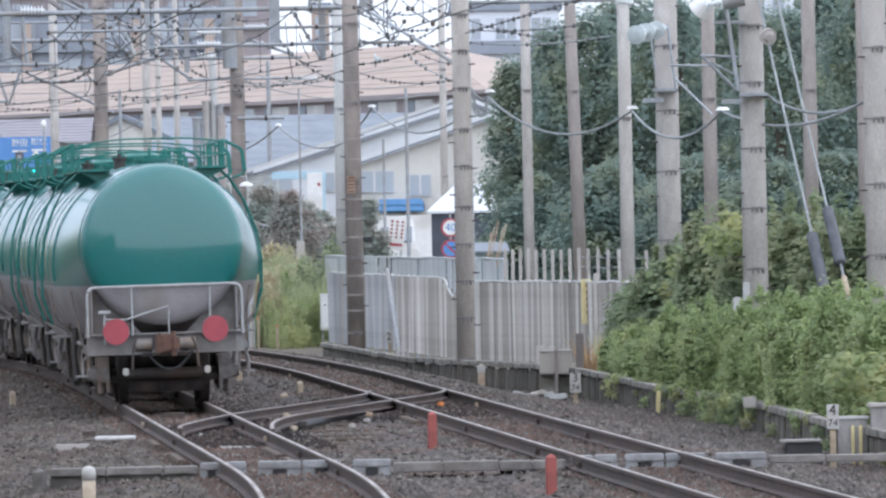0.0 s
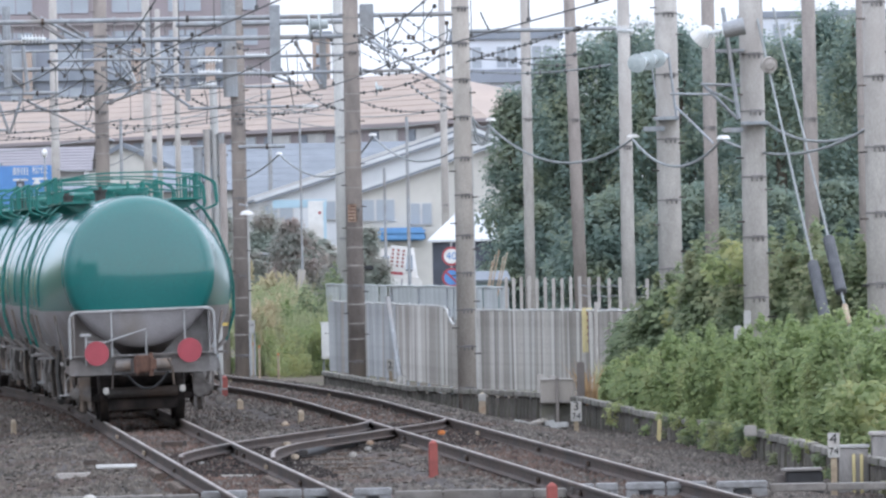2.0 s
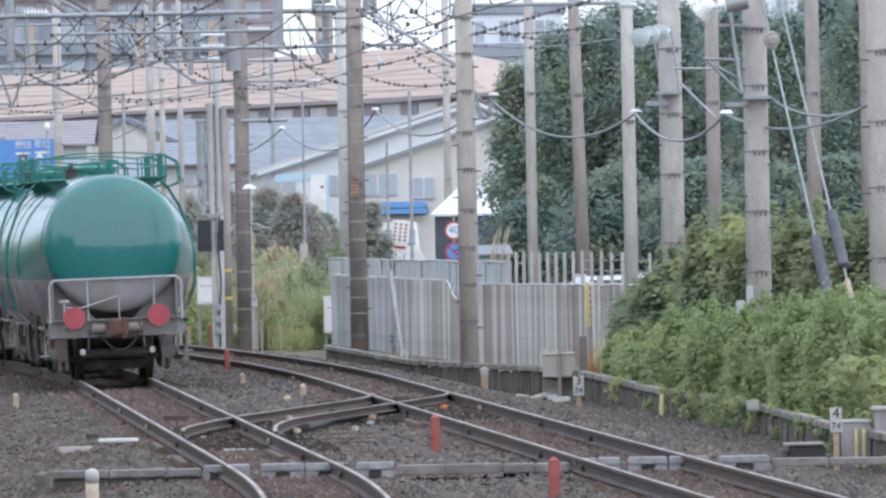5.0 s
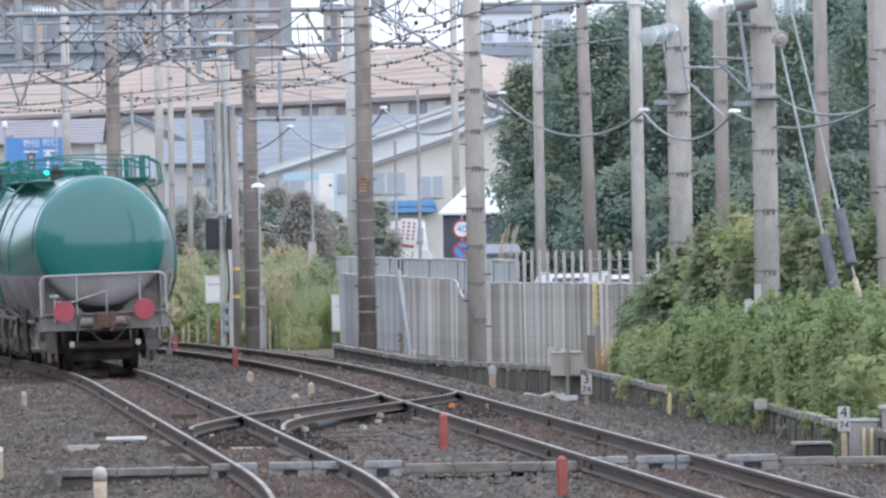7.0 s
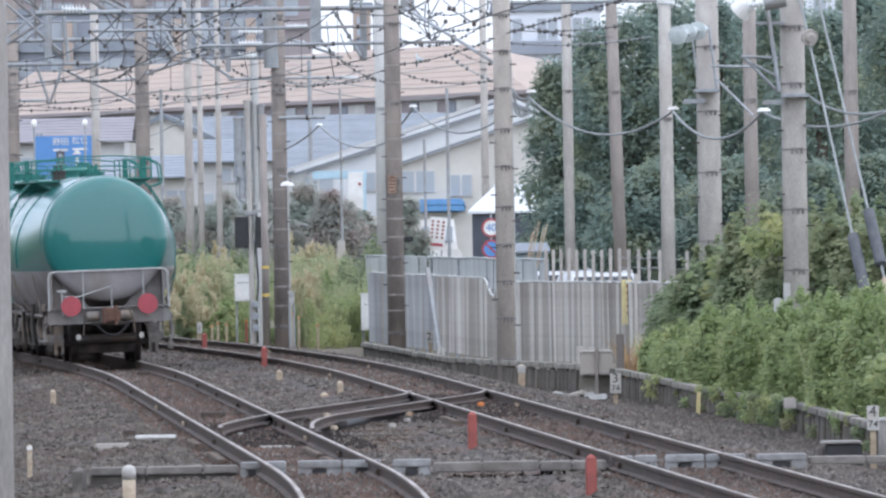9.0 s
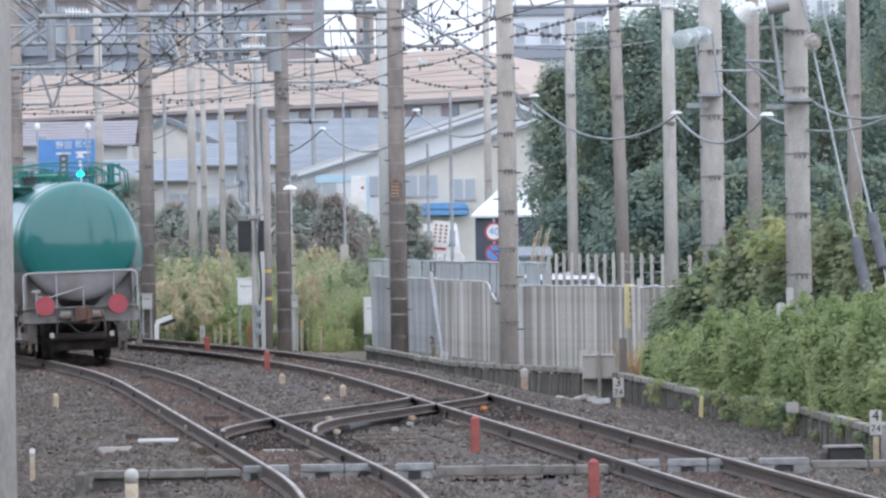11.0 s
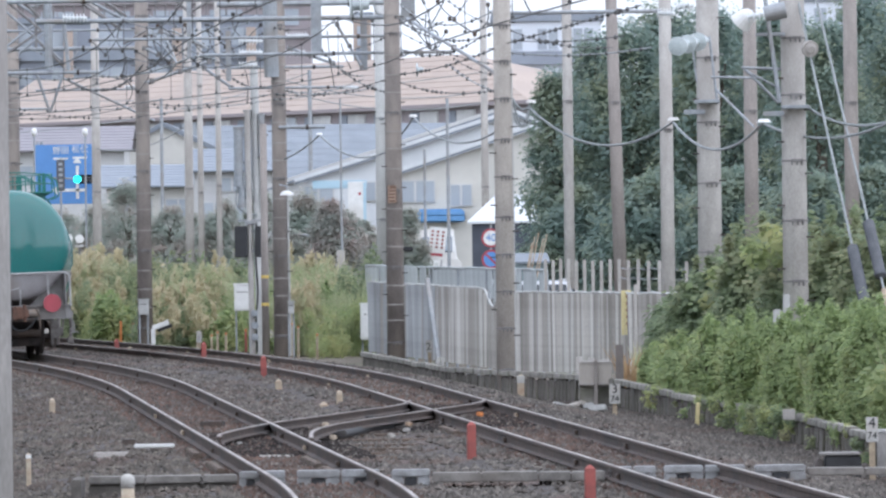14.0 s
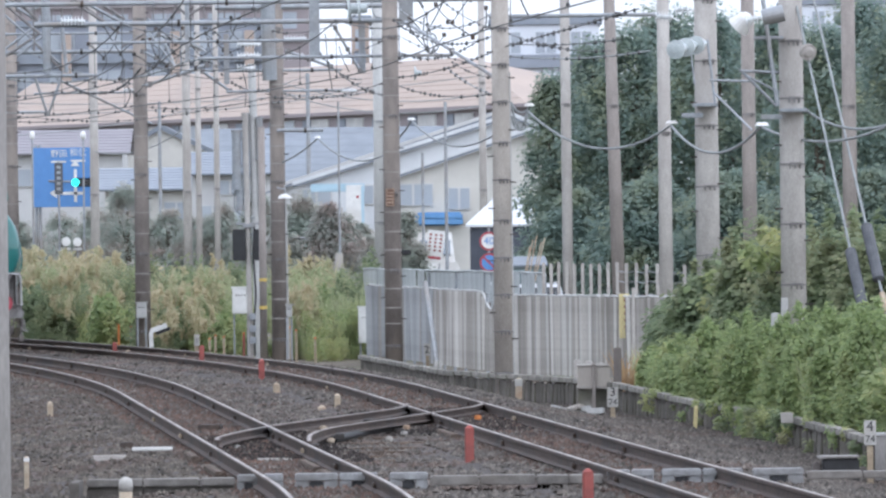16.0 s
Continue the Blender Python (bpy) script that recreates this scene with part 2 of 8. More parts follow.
M_EARTH = mat("earth", (0.16, 0.13, 0.10), (0.10, 0.085, 0.065), 0.6, 0.95, bump=0.02, fine=12, stain=(0.09, 0.11, 0.05), stain_scale=0.3)
M_BARK = mat("bark", (0.14, 0.115, 0.09), (0.08, 0.065, 0.05), 7, 0.95, bump=0.02)
M_WALL_PINK = mat("tan_pink_render", (0.40, 0.325, 0.275), (0.365, 0.30, 0.255), 0.3, 0.85, stain=(0.34, 0.285, 0.25), stain_scale=0.15)
M_WALL_MAUVE = mat("mauve_render", (0.29, 0.255, 0.26), (0.265, 0.235, 0.24), 0.3, 0.85)
# Haze of the distance is put into this pale wall colour.
M_WALL_HAZY = mat("hazed_grey_house_wall", (0.50, 0.50, 0.49), (0.45, 0.455, 0.45), 0.6, 0.85, stain=(0.42, 0.42, 0.42))
M_ROOF_MAUVE = mat("mauve_grey_tile_roof", (0.235, 0.222, 0.24), (0.205, 0.195, 0.212), 0.8, 0.75)
M_WALL_GREY = mat("blue_grey_cladding", (0.25, 0.275, 0.315), (0.22, 0.24, 0.28), 0.4, 0.75)
M_WALL_WHITE = mat("white_house_wall", (0.54, 0.54, 0.525), (0.48, 0.48, 0.47), 0.8, 0.85, stain=(0.43, 0.43, 0.42))
M_ROOF = mat("grey_blue_roof", (0.225, 0.25, 0.285), (0.19, 0.215, 0.25), 0.8, 0.6, rand=0.1)
M_SLATE = mat("dark_slate_roof", (0.20, 0.225, 0.255), (0.16, 0.18, 0.205), 0.8, 0.7, rand=0.1)
M_ROOF_WHITE = mat("white_sheet_roof", (0.58, 0.60, 0.61), (0.50, 0.52, 0.54), 0.8, 0.5)
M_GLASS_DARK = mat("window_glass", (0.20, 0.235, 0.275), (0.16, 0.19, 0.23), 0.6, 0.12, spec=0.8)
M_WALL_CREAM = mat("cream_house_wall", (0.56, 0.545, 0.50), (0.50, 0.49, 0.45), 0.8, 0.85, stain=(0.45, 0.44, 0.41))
# Panes lightened, with the distance haze in their colour.
M_GLASS_FAR = mat("hazed_window_glass", (0.34, 0.375, 0.41), (0.29, 0.32, 0.355), 0.4, 0.3)
M_NAVY = mat("dark_navy_boards", (0.06, 0.07, 0.09), (0.045, 0.052, 0.068), 2, 0.7)
M_BANNER = mat("faded_yellow_cloth", (0.60, 0.52, 0.27), (0.52, 0.45, 0.23), 4, 0.8)
# Tower walls whitened, the haze being painted into them.
M_SKYWHITE = mat("hazed_far_tower", (0.60, 0.63, 0.67), (0.56, 0.59, 0.63), 0.1, 0.8)
# Paler and bluer than real leaves: haze painted into the colour.
M_LEAF_TREE = leaf_mat("hazed_broadleaf_foliage", (0.195, 0.268, 0.245), (0.26, 0.338, 0.292), (0.34, 0.372, 0.25))
M_LEAF_BUSH = leaf_mat("shrub_foliage", (0.185, 0.238, 0.145), (0.275, 0.335, 0.19), (0.37, 0.365, 0.21))
# Lighter than real weeds, to stand in for haze.
M_LEAF_WEED = leaf_mat("weed_foliage", (0.24, 0.315, 0.15), (0.385, 0.455, 0.21), (0.46, 0.455, 0.22))
# Far leaves take the haze in their pale colour.
M_LEAF_FAR = leaf_mat("hazed_far_foliage", (0.34, 0.39, 0.345), (0.40, 0.445, 0.39), (0.45, 0.385, 0.345))
M_REED = leaf_mat("dry_reed", (0.46, 0.41, 0.265), (0.62, 0.55, 0.375), (0.40, 0.42, 0.255))
M_GRASS = leaf_mat("trackside_grass", (0.275, 0.335, 0.18), (0.42, 0.475, 0.265), (0.51, 0.485, 0.32))
# Mostly the hazed far-leaf tones, with russet patches.
M_RUSSET = leaf_mat("hazed_russet_foliage", (0.32, 0.35, 0.315), (0.375, 0.365, 0.33), (0.43, 0.345, 0.315))
M_KUDZU = leaf_mat("pale_broad_foliage", (0.235, 0.295, 0.14), (0.355, 0.405, 0.19), (0.42, 0.41, 0.19))
M_STRAW = leaf_mat("rusty_dry_straw", (0.42, 0.27, 0.14), (0.56, 0.40, 0.23), (0.36, 0.25, 0.15))


# ---- mesh helpers ----
def thing(name, loc=(0, 0, 0), label="", category="", group="", kind="", rz=0.0):
    ob = new(name)
    ob.matrix_world = pose(*loc, 0, 0, rz)
    return tagged(ob, label, category, group, kind)


def part(name, bm, material, parent, label=""):
    """Links a bmesh as one mesh object under a thing or a part."""
    me = bpy.data.meshes.new(name)
    bm.to_mesh(me)
    bm.free()
    me.materials.append(material)
    ob = new(name, me)
    ob.parent = parent
    return tagged(ob, label)


def solo(name, bm, material, label="", category="", group="", kind="", loc=(0, 0, 0)):
    ob = part(name, bm, material, None, label)
    ob.location = loc
    return tagged(ob, "", category, group, kind)


def smooth(ob):
    for f in ob.data.polygons:
        f.use_smooth = True
    return ob


def box(bm, c, s, rz=0.0, bevel=0.0, m=None):
    mm = Matrix.Translation(c) @ Matrix.Rotation(rz, 4, "Z") @ (m or Matrix()) @ Matrix.Diagonal((*s, 1))
    r = bmesh.ops.create_cube(bm, size=1, matrix=mm)
    if bevel:
        bmesh.ops.bevel(bm, geom=list({e for v in r["verts"] for e in v.link_edges}), offset=bevel, segments=2, affect="EDGES")
    return r["verts"]


def rod(bm, a, b, r, r2=None, n=8):
    """A round bar from a to b."""
    a, b = Vector(a), Vector(b)
    d = b - a
    m = Matrix.Translation((a + b) / 2) @ d.to_track_quat("Z", "Y").to_matrix().to_4x4()
    bmesh.ops.create_cone(bm, cap_ends=True, segments=n, radius1=r, radius2=r if r2 is None else r2, depth=d.length, matrix=m)


def pipe(bm, pts, r, n=6):
    """A tube along a line of points."""
    pts = [Vector(p) for p in pts]
    rings = []
    for i, p in enumerate(pts):
        d = (pts[min(i + 1, len(pts) - 1)] - pts[max(i - 1, 0)]).normalized()
        u = d.cross(Vector((0, 0, 1)) if abs(d.z) < 0.9 else Vector((1, 0, 0))).normalized()
        w = u.cross(d)
        rings.append([bm.verts.new(p + r * (math.cos(k * math.tau / n) * u + math.sin(k * math.tau / n) * w)) for k in range(n)])
    for q, s in zip(rings, rings[1:]):
        for k in range(n):
            bm.faces.new((q[k], q[(k + 1) % n], s[(k + 1) % n], s[k]))
    bm.faces.new(rings[0][::-1])
    bm.faces.new(rings[-1])


def rounded(pts, r, n=4):
    """The line of points with its corners rounded."""
    pts = [Vector(p) for p in pts]
    out = [pts[0]]
    for a, b, c in zip(pts, pts[1:], pts[2:]):
        p, q = b + (a - b).normalized() * r, b + (c - b).normalized() * r
        for i in range(n + 1):
            t = i / n
            out.append(p * (1 - t) ** 2 + b * 2 * t * (1 - t) + q * t * t)
    return out + [pts[-1]]


def loft(bm, rings, caps=True):
    vs = [[bm.verts.new(p) for p in ring] for ring in rings]
    n = len(vs[0])
    for q, s in zip(vs, vs[1:]):
        for k in range(n):
            bm.faces.new((q[k], q[(k + 1) % n], s[(k + 1) % n], s[k]))
    if caps:
        bm.faces.new(vs[0][::-1])
        bm.faces.new(vs[-1])
    return vs


def prism(bm, outline, a, b):
    """An outline of (x, z) drawn out from y = a to y = b."""
    loft(bm, [[(x, a, z) for x, z in outline], [(x, b, z) for x, z in outline]])


def sag(a, b, drop, n=14):
    a, b = Vector(a), Vector(b)
    return [a.lerp(b, i / n) - Vector((0, 0, 4 * drop * (i / n) * (1 - i / n))) for i in range(n + 1)]


LEFT, RIGHT = -4.22, -0.50


# ---- plan of the two tracks: straight, then a left-hand curve ----
def track_x(y, at):
    d = max(0.0, y - 143)
    e = max(0.0, 94 - y) if at == LEFT else 0.0
    return at - 0.066 * (y - 138) - d * d / 960 - e * e / 600


def track_slope(y):
    return -0.066 - max(0.0, y - 143) / 480


def cant(y):
    """The lean of the track, degrees."""
    return 1.3 * min(1.0, max(0.0, (y - 105) / 40))


def on_track(y, at, x=0.0, z=0.0):
    """A point x to the right of the centre line, z over the rails."""
    s = track_slope(y)
    k = 1 / math.hypot(1, s)
    c = math.tan(radians(cant(y)))
    return Vector((track_x(y, at) + x * k, y - x * s * k, z + x * c))


def track_pose(y, at, x=0.0, z=0.0):
    p = on_track(y, at, x, z)
    return pose(*p, 0, -cant(y), math.degrees(math.atan(-track_slope(y))))


# ---- ground ----
bm = bmesh.new()
vs = [bm.verts.new(p) for p in ((-1500, -60, -0.62), (1500, -60, -0.62), (1500, 2800, -0.62), (-1500, 2800, -0.62))]
bm.faces.new(vs)
solo("ground", bm, M_EARTH, "flat brown earth with patchy grass around the railway", "ground", kind="structure")


def bed_height(y, x):
    """Height of the ballast over the ground at x to the right of the left-hand track."""
    gap = 3.72
    z = -0.20
    for c in (0.0, gap):
        if abs(x - c) < 0.5:
            z = -0.185
    if 1.3 < x < 2.4:
        z = -0.24
    if x > gap + 1.5:
        z = -0.2 - (0.17 + 0.10 * min(1.0, max(0.0, (y - 132) / 10))) * min(1.5, x - gap - 1.5)
    if x < -1.5:
        z = -0.2 - 0.08 * min(3.0, -1.5 - x)
    return z


def build_bed():
    ys = [70 + 0.35 * i for i in range(560)]
    xs = [-9 + 0.3 * i for i in range(56)]
    verts, faces = [], []
    for y in ys:
        for x in xs:
            p = on_track(y, LEFT, x)
            n = noise.noise(Vector((p.x * 1.5, p.y * 1.2, 0))) * 0.035 + random.uniform(-0.012, 0.012)
            verts.append((p.x, p.y, bed_height(y, x) + n + (p.z if abs(x) < 9 else 0) * 0.7))
    w = len(xs)
    for j in range(len(ys) - 1):
        for i in range(w - 1):
            faces.append((j * w + i, j * w + i + 1, (j + 1) * w + i + 1, (j + 1) * w + i))
    me = bpy.data.meshes.new("ballast")
    me.from_pydata(verts, [], faces)
    me.materials.append(M_BALLAST)
    return tagged(new("ballast", me), "grey-brown crushed stone ballast bed under the tracks", "ballast", kind="structure")


bed = build_bed()


def build_stones(name, count, material, lo, hi, seed, label, y0=84, y1=214):
    """Loose stones over the bed: small uneven octahedra in one mesh."""
    rng = np.random.default_rng(seed)
    y = y0 + (y1 - y0) * rng.random(count) ** 1.5
    x = lo + (hi - lo) * rng.random(count)
    base = np.array([(1, 0, 0), (0, 1, 0), (-1, 0, 0), (0, -1, 0), (0, 0, 1), (0, 0, -0.6)], float)
    tri = np.array([(0, 1, 4), (1, 2, 4), (2, 3, 4), (3, 0, 4), (1, 0, 5), (2, 1, 5), (3, 2, 5), (0, 3, 5)])
    v = np.empty((count, 6, 3))
    for i in range(count):
        p = on_track(y[i], LEFT, x[i])
        a = rng.random() * 6.28
        s = rng.uniform(0.024, 0.055, 3) * (1, 1, 0.85)
        q = base * s * rng.uniform(0.75, 1.25, (6, 3))
        c, d = math.cos(a), math.sin(a)
        z = bed_height(y[i], x[i]) + p.z * 0.7 + rng.uniform(0.0, 0.02)
        v[i, :, 0], v[i, :, 1], v[i, :, 2] = p.x + q[:, 0] * c - q[:, 1] * d, p.y + q[:, 0] * d + q[:, 1] * c, z + q[:, 2]
    f = (tri[None] + 6 * np.arange(count)[:, None, None]).reshape(-1, 3)
    me = bpy.data.meshes.new(name)
    me.from_pydata(v.reshape(-1, 3), [], f.tolist())
    me.materials.append(material)
    return tagged(new(name, me), label, "ballast stones", kind="stuff")


build_stones("ballast_stones", 38000, M_STONE, -0.9, 7.0, 3, "loose grey crushed stones lying on the ballast bed")
build_stones("sooty_ballast_stones", 24000, M_STONE_DARK, -6.5, -0.9, 6, "dark sooty crushed stones beside the running line")
build_stones("shoulder_stones", 12000, M_STONE, 6.0, 7.5, 8, "crushed stones heaped against the low wall", 92, 165)
build_stones("rusty_ballast_stones", 14000, M_STONE_RUST, -0.9, 0.9, 4, "rust-stained crushed stones between the rails")
build_stones("rusty_ballast_stones", 9000, M_STONE_RUST, 2.9, 4.6, 5, "rust-stained crushed stones between the rails")

for lo, hi, y0, y1, n, seed in ((-0.52, 0.52, 107, 119, 2600, 7), (2.3, 4.3, 119, 133, 4200, 8), (0.7, 1.3, 106, 122, 1500, 9)):
    build_stones("greasy_ballast_stones", n, M_GREASE_SHADE, lo, hi, seed, "black greasy crushed stones round the points", y0, y1)

# ---- rails and sleepers ----
RAIL = [(-0.064, -0.153), (0.064, -0.153), (0.064, -0.142), (0.012, -0.122), (0.010, -0.045), (0.033, -0.036), (0.033, -0.006), (0.026, 0.0),
        (-0.026, 0.0), (-0.033, -0.006), (-0.033, -0.036), (-0.010, -0.045), (-0.012, -0.122), (-0.064, -0.142)]
HEAD = [(-0.021, -0.003), (0.021, -0.003), (0.021, 0.001), (0.016, 0.003), (-0.016, 0.003), (-0.021, 0.001)]


def rail_along(path, parent, name="rail", head=True, deep=1.0, top=None):
    """A flat-bottomed rail along a line of points, with its bright running surface."""
    def rings(outline):
        out = []
        for i, p in enumerate(path):
            d = (path[min(i + 1, len(path) - 1)] - path[max(i - 1, 0)]).normalized()
            u = d.cross(Vector((0, 0, 1))).normalized()
            out.append([p + u * x + Vector((0, 0, z)) for x, z in outline])
        return out
    bm = bmesh.new()
    loft(bm, rings([(x, z * deep) for x, z in RAIL]))
    r = part(name, bm, M_RAIL_SIDE, parent)
    if head:
        bm = bmesh.new()
        loft(bm, rings(HEAD))
        part("running_surface", bm, top or M_RAIL_TOP, r, "polished steel running surface")
    return r


def build_track(at, label):
    t = thing("railway_track", (0, 0, 0), label, "railway track", "main tracks")
    ys = [72 + 1.5 * i for i in range(130)]
    for x in (-0.566, 0.566):
        rail_along([on_track(y, at, x) for y in ys], t)
    bm = bmesh.new()
    box(bm, (0, 0, -0.262), (2.1, 0.2, 0.14), bevel=0.008)
    first = part("sleeper", bm, M_SLEEPER, t)
    y = 82.0
    first.matrix_local = track_pose(y, at)
    while y < 245:
        y += 0.62
        s = new("sleeper", first.data)
        s.parent = t
        s.matrix_local = track_pose(y + random.uniform(-0.03, 0.03), at, 0, random.uniform(-0.01, 0.01))
    return t


build_track(LEFT, "running line with rusty rails on timber sleepers")
build_track(RIGHT, "empty running line with rusty rails on timber sleepers in ballast")


def crossover():
    t = thing("crossover", (0, 0, 0), "crossover rails linking the two tracks, rusty with worn heads", "railway points")
    def curve(pts, n=24):
        ps = [Vector((*p, 0.004)) for p in pts]
        out = []
        m = len(ps) - 1
        for i in range(m):
            p0, p1, p2, p3 = ps[max(i - 1, 0)], ps[i], ps[i + 1], ps[min(i + 2, m)]
            for k in range(n // m):
                u = k / (n // m)
                out.append(0.5 * ((2 * p1) + (p2 - p0) * u + (2 * p0 - 5 * p1 + 4 * p2 - p3) * u * u + (3 * p1 - p0 - 3 * p2 + p3) * u ** 3))
        return out + [ps[-1]]
    rail_along(curve([(-2.77, 110.14), (-2.78, 112.18), (-2.33, 117.18), (-1.37, 123.43), (-0.7, 127.87), (-0.54, 130.94)], 40), t, deep=0.7, top=M_RAIL_DULL)
    rail_along(curve([(-1.64, 108.94), (-1.67, 112.74), (-1.44, 116.33), (-0.81, 120.61), (-0.14, 124.84), (0.39, 128.32), (0.55, 130.62)], 48), t, deep=0.7, top=M_RAIL_DULL)
    for y, x, w in ((107.5, -1.9, 2.6), (109.5, -2.0, 2.8), (111.5, -2.0, 3.0), (113.5, -1.9, 3.2), (116, -1.7, 3.4), (119, -1.3, 3.6), (122, -0.9, 3.6), (125, -0.5, 3.4), (127.5, -0.1, 3.0), (130, 0.1, 2.6)):
        bm = bmesh.new()
        box(bm, (x, y, -0.26), (w, 0.22, 0.14), 0.02, bevel=0.01)
        part("long_timber", bm, M_SLEEPER, t)
    # dark greased slide plates and timbers under the point blades
    for k in range(5):
        bm = bmesh.new()
        box(bm, (-2.36 + 0.05 * k, 109.4 + 1.5 * k, -0.215), (0.86, 0.5, 0.10), 0.02, bevel=0.015)
        part("slide_plate", bm, M_GREASE_SHADE, t, "black greased slide plate")
    bm = bmesh.new()
    pipe(bm, [Vector((*p, -0.13)) for p in ((-1.43, 115.38), (-1.03, 119.51), (-0.56, 122.55), (-0.06, 125.39), (0.24, 122.75))], 0.05, 8)
    part("point_cable", bm, M_RUBBER, t, "black ribbed cable hose along the rail")
    for x, y, m in [
            (*p, m) for p, m in (((-1.61, 119.39), M_STAKE), ((-1.42, 112.3), M_STAKE), ((-2.6, 112.68), M_SIGNWHITE), ((-0.51, 119.05), M_STAKE), ((0.45, 124.46), M_ORANGE), ((-0.72, 116.08), M_SIGNWHITE), ((-0.54, 119.03), M_SIGNWHITE), ((0, 127.02), M_RUST))]:
        bm = bmesh.new()
        box(bm, (x, y, -0.07 if m is not M_SIGNWHITE else -0.15), (0.07, 0.12, 0.06), 0.4, bevel=0.015)
        part("rail_clip", bm, m, t, "small rusty or pale clip")
    for at, x, y, l in ((LEFT, -0.80, 101.5, 3.2), (LEFT, -0.80, 108, 2.6), (LEFT, 0.36, 103, 3.4), (LEFT, 0.36, 99, 2.6), (RIGHT, -0.80, 118, 3.0)):
        bm = bmesh.new()
        box(bm, (0, 0, -0.15), (0.10, l, 0.10), bevel=0.012)
        o = part("guard_timber", bm, M_SLEEPER, t, "brown weathered guard timber beside the rail")
        o.matrix_local = track_pose(y, at, x)
    for x, y in ((-0.55, 129.74), (-2.25, 115.85), (-0.12, 123.73), (-1.68, 110.1), (-1.14, 123.65), (-1.43, 115.37)):
        bm = bmesh.new()
        box(bm, (x + 0.08, y, -0.09), (0.12, 0.35, 0.07), bevel=0.01)
        part("chair_plate", bm, M_DARKSTEEL, t)
    return t


crossover()


def rail_fittings():
    """Fishplates and clips that stand out along the rails."""
    for at, name in ((LEFT, "left"), (RIGHT, "right")):
        t = thing("rail_joint_set", (0, 0, 0), "dark fishplates and bolted clips along a running rail", "rail fittings", "rail fittings")
        for x in (-0.566, 0.566):
            y = 86.0
            while y < 200:
                y += random.uniform(5.0, 12.0)
                for side in (-1,):
                    bm = bmesh.new()
                    box(bm, (side * 0.04, 0, -0.085), (0.035, random.uniform(0.2, 0.5), 0.055), bevel=0.008)
                    o = part("fishplate", bm, M_DARKSTEEL if random.random() < 0.85 else M_STAKE, t)
                    o.matrix_local = track_pose(y, at, x)


rail_fittings()


# ---- poles ----
def pole(name, base, r0, r1, h, material, label, bands=0, steps=True, group="", lean=0.0, category="utility pole"):
    """A tapered pole with clamp bands and step bolts."""
    t = thing(name, base, label, category, group)
    bm = bmesh.new()
    rod(bm, (0, 0, -0.5), (lean * h, 0, h), r0, r1, 20)
    smooth(part("shaft", bm, material, t))
    for i in range(bands):
        z = 0.35 + i * h / bands + random.uniform(-0.05, 0.05)
        r = r0 + (r1 - r0) * z / h
        bm = bmesh.new()
        rod(bm, (lean * z, 0, z - 0.012), (lean * z, 0, z + 0.012), r + 0.008, n=20)
        dark = material is M_CONCRETE_DARK and i % 4
        for q in () if dark else (-0.2, 0.2, 0.6):
            box(bm, (lean * z + (r + 0.01) * math.sin(q), -(r + 0.01) * math.cos(q), z - 0.02), (0.022, 0.03, 0.085), rz=q)
        if not dark:
            box(bm, (lean * z + (r + 0.012) * math.sin(0.2), -(r + 0.012) * math.cos(0.2), z + 0.012), (r * 0.95, 0.02, 0.028), rz=0.2)
        part("band", bm, M_STEEL if material is M_CONCRETE_WHITE else M_STRAP if dark else M_BANDS, t)
    if steps:
        for i in range(int(h / 0.45)):
            z = 0.9 + 0.45 * i
            r = r0 + (r1 - r0) * z / h
            a = (0.5, 2.6)[i % 2]
            d = Vector((math.cos(a), -abs(math.sin(a)), 0))
            bm = bmesh.new()
            rod(bm, Vector((lean * z, 0, z)) + d * r * 0.9, Vector((lean * z, 0, z)) + d * (r + 0.12), 0.011, n=6)
            part("step_bolt", bm, M_DARKSTEEL, t)
    return t


POLE_A = pole("catenary_pole", (1.03, 156.02, -0.3), 0.165, 0.143, 10.5, M_CONCRETE_TAN, "round grimy concrete catenary pole with steel bands beside the fence", 16, group="catenary poles")
POLE_B = pole("catenary_pole", (-1.06, 190.83, -0.3), 0.19, 0.155, 10.5, M_CONCRETE_DARK, "round dark concrete catenary pole with a number plate", 26, group="catenary poles")
POLE_C = pole("catenary_pole", (-3.69, 203.05, -0.3), 0.18, 0.15, 10.5, M_CONCRETE_DARK, "round dark concrete catenary pole carrying a white lamp", 24, group="catenary poles")
POLE_D = pole("catenary_pole", (-7.3, 219.52, -0.3), 0.19, 0.155, 10.5, M_CONCRETE_DARK, "round dark concrete catenary pole with a grey box among reeds", 22, group="catenary poles")
POLE_E = pole("catenary_pole", (-11.14, 233.92, -0.3), 0.19, 0.155, 10.5, M_CONCRETE_DARK, "round dark concrete catenary pole beside the far curve", 20, group="catenary poles")
pole("utility_pole", (4.34, 176, -0.5), 0.14, 0.115, 9, M_CONCRETE, "pale square-looking concrete pole behind the fence", 2, False)
pole("transformer_pole", (4.4, 150, -0.4), 0.205, 0.18, 9.5, M_CONCRETE, "thick pale concrete pole with bands and insulators in the bushes", 9, group="catenary poles")
pole("transformer_pole", (4.96, 128, -0.4), 0.185, 0.16, 9.5, M_CONCRETE, "thick pale concrete pole with bands and guy wires in the bushes", 11, group="catenary poles")
pole("transformer_pole", (6.39, 122, -0.4), 0.17, 0.15, 9.5, M_CONCRETE, "thick pale concrete pole standing in the weeds", 10, group="catenary poles")
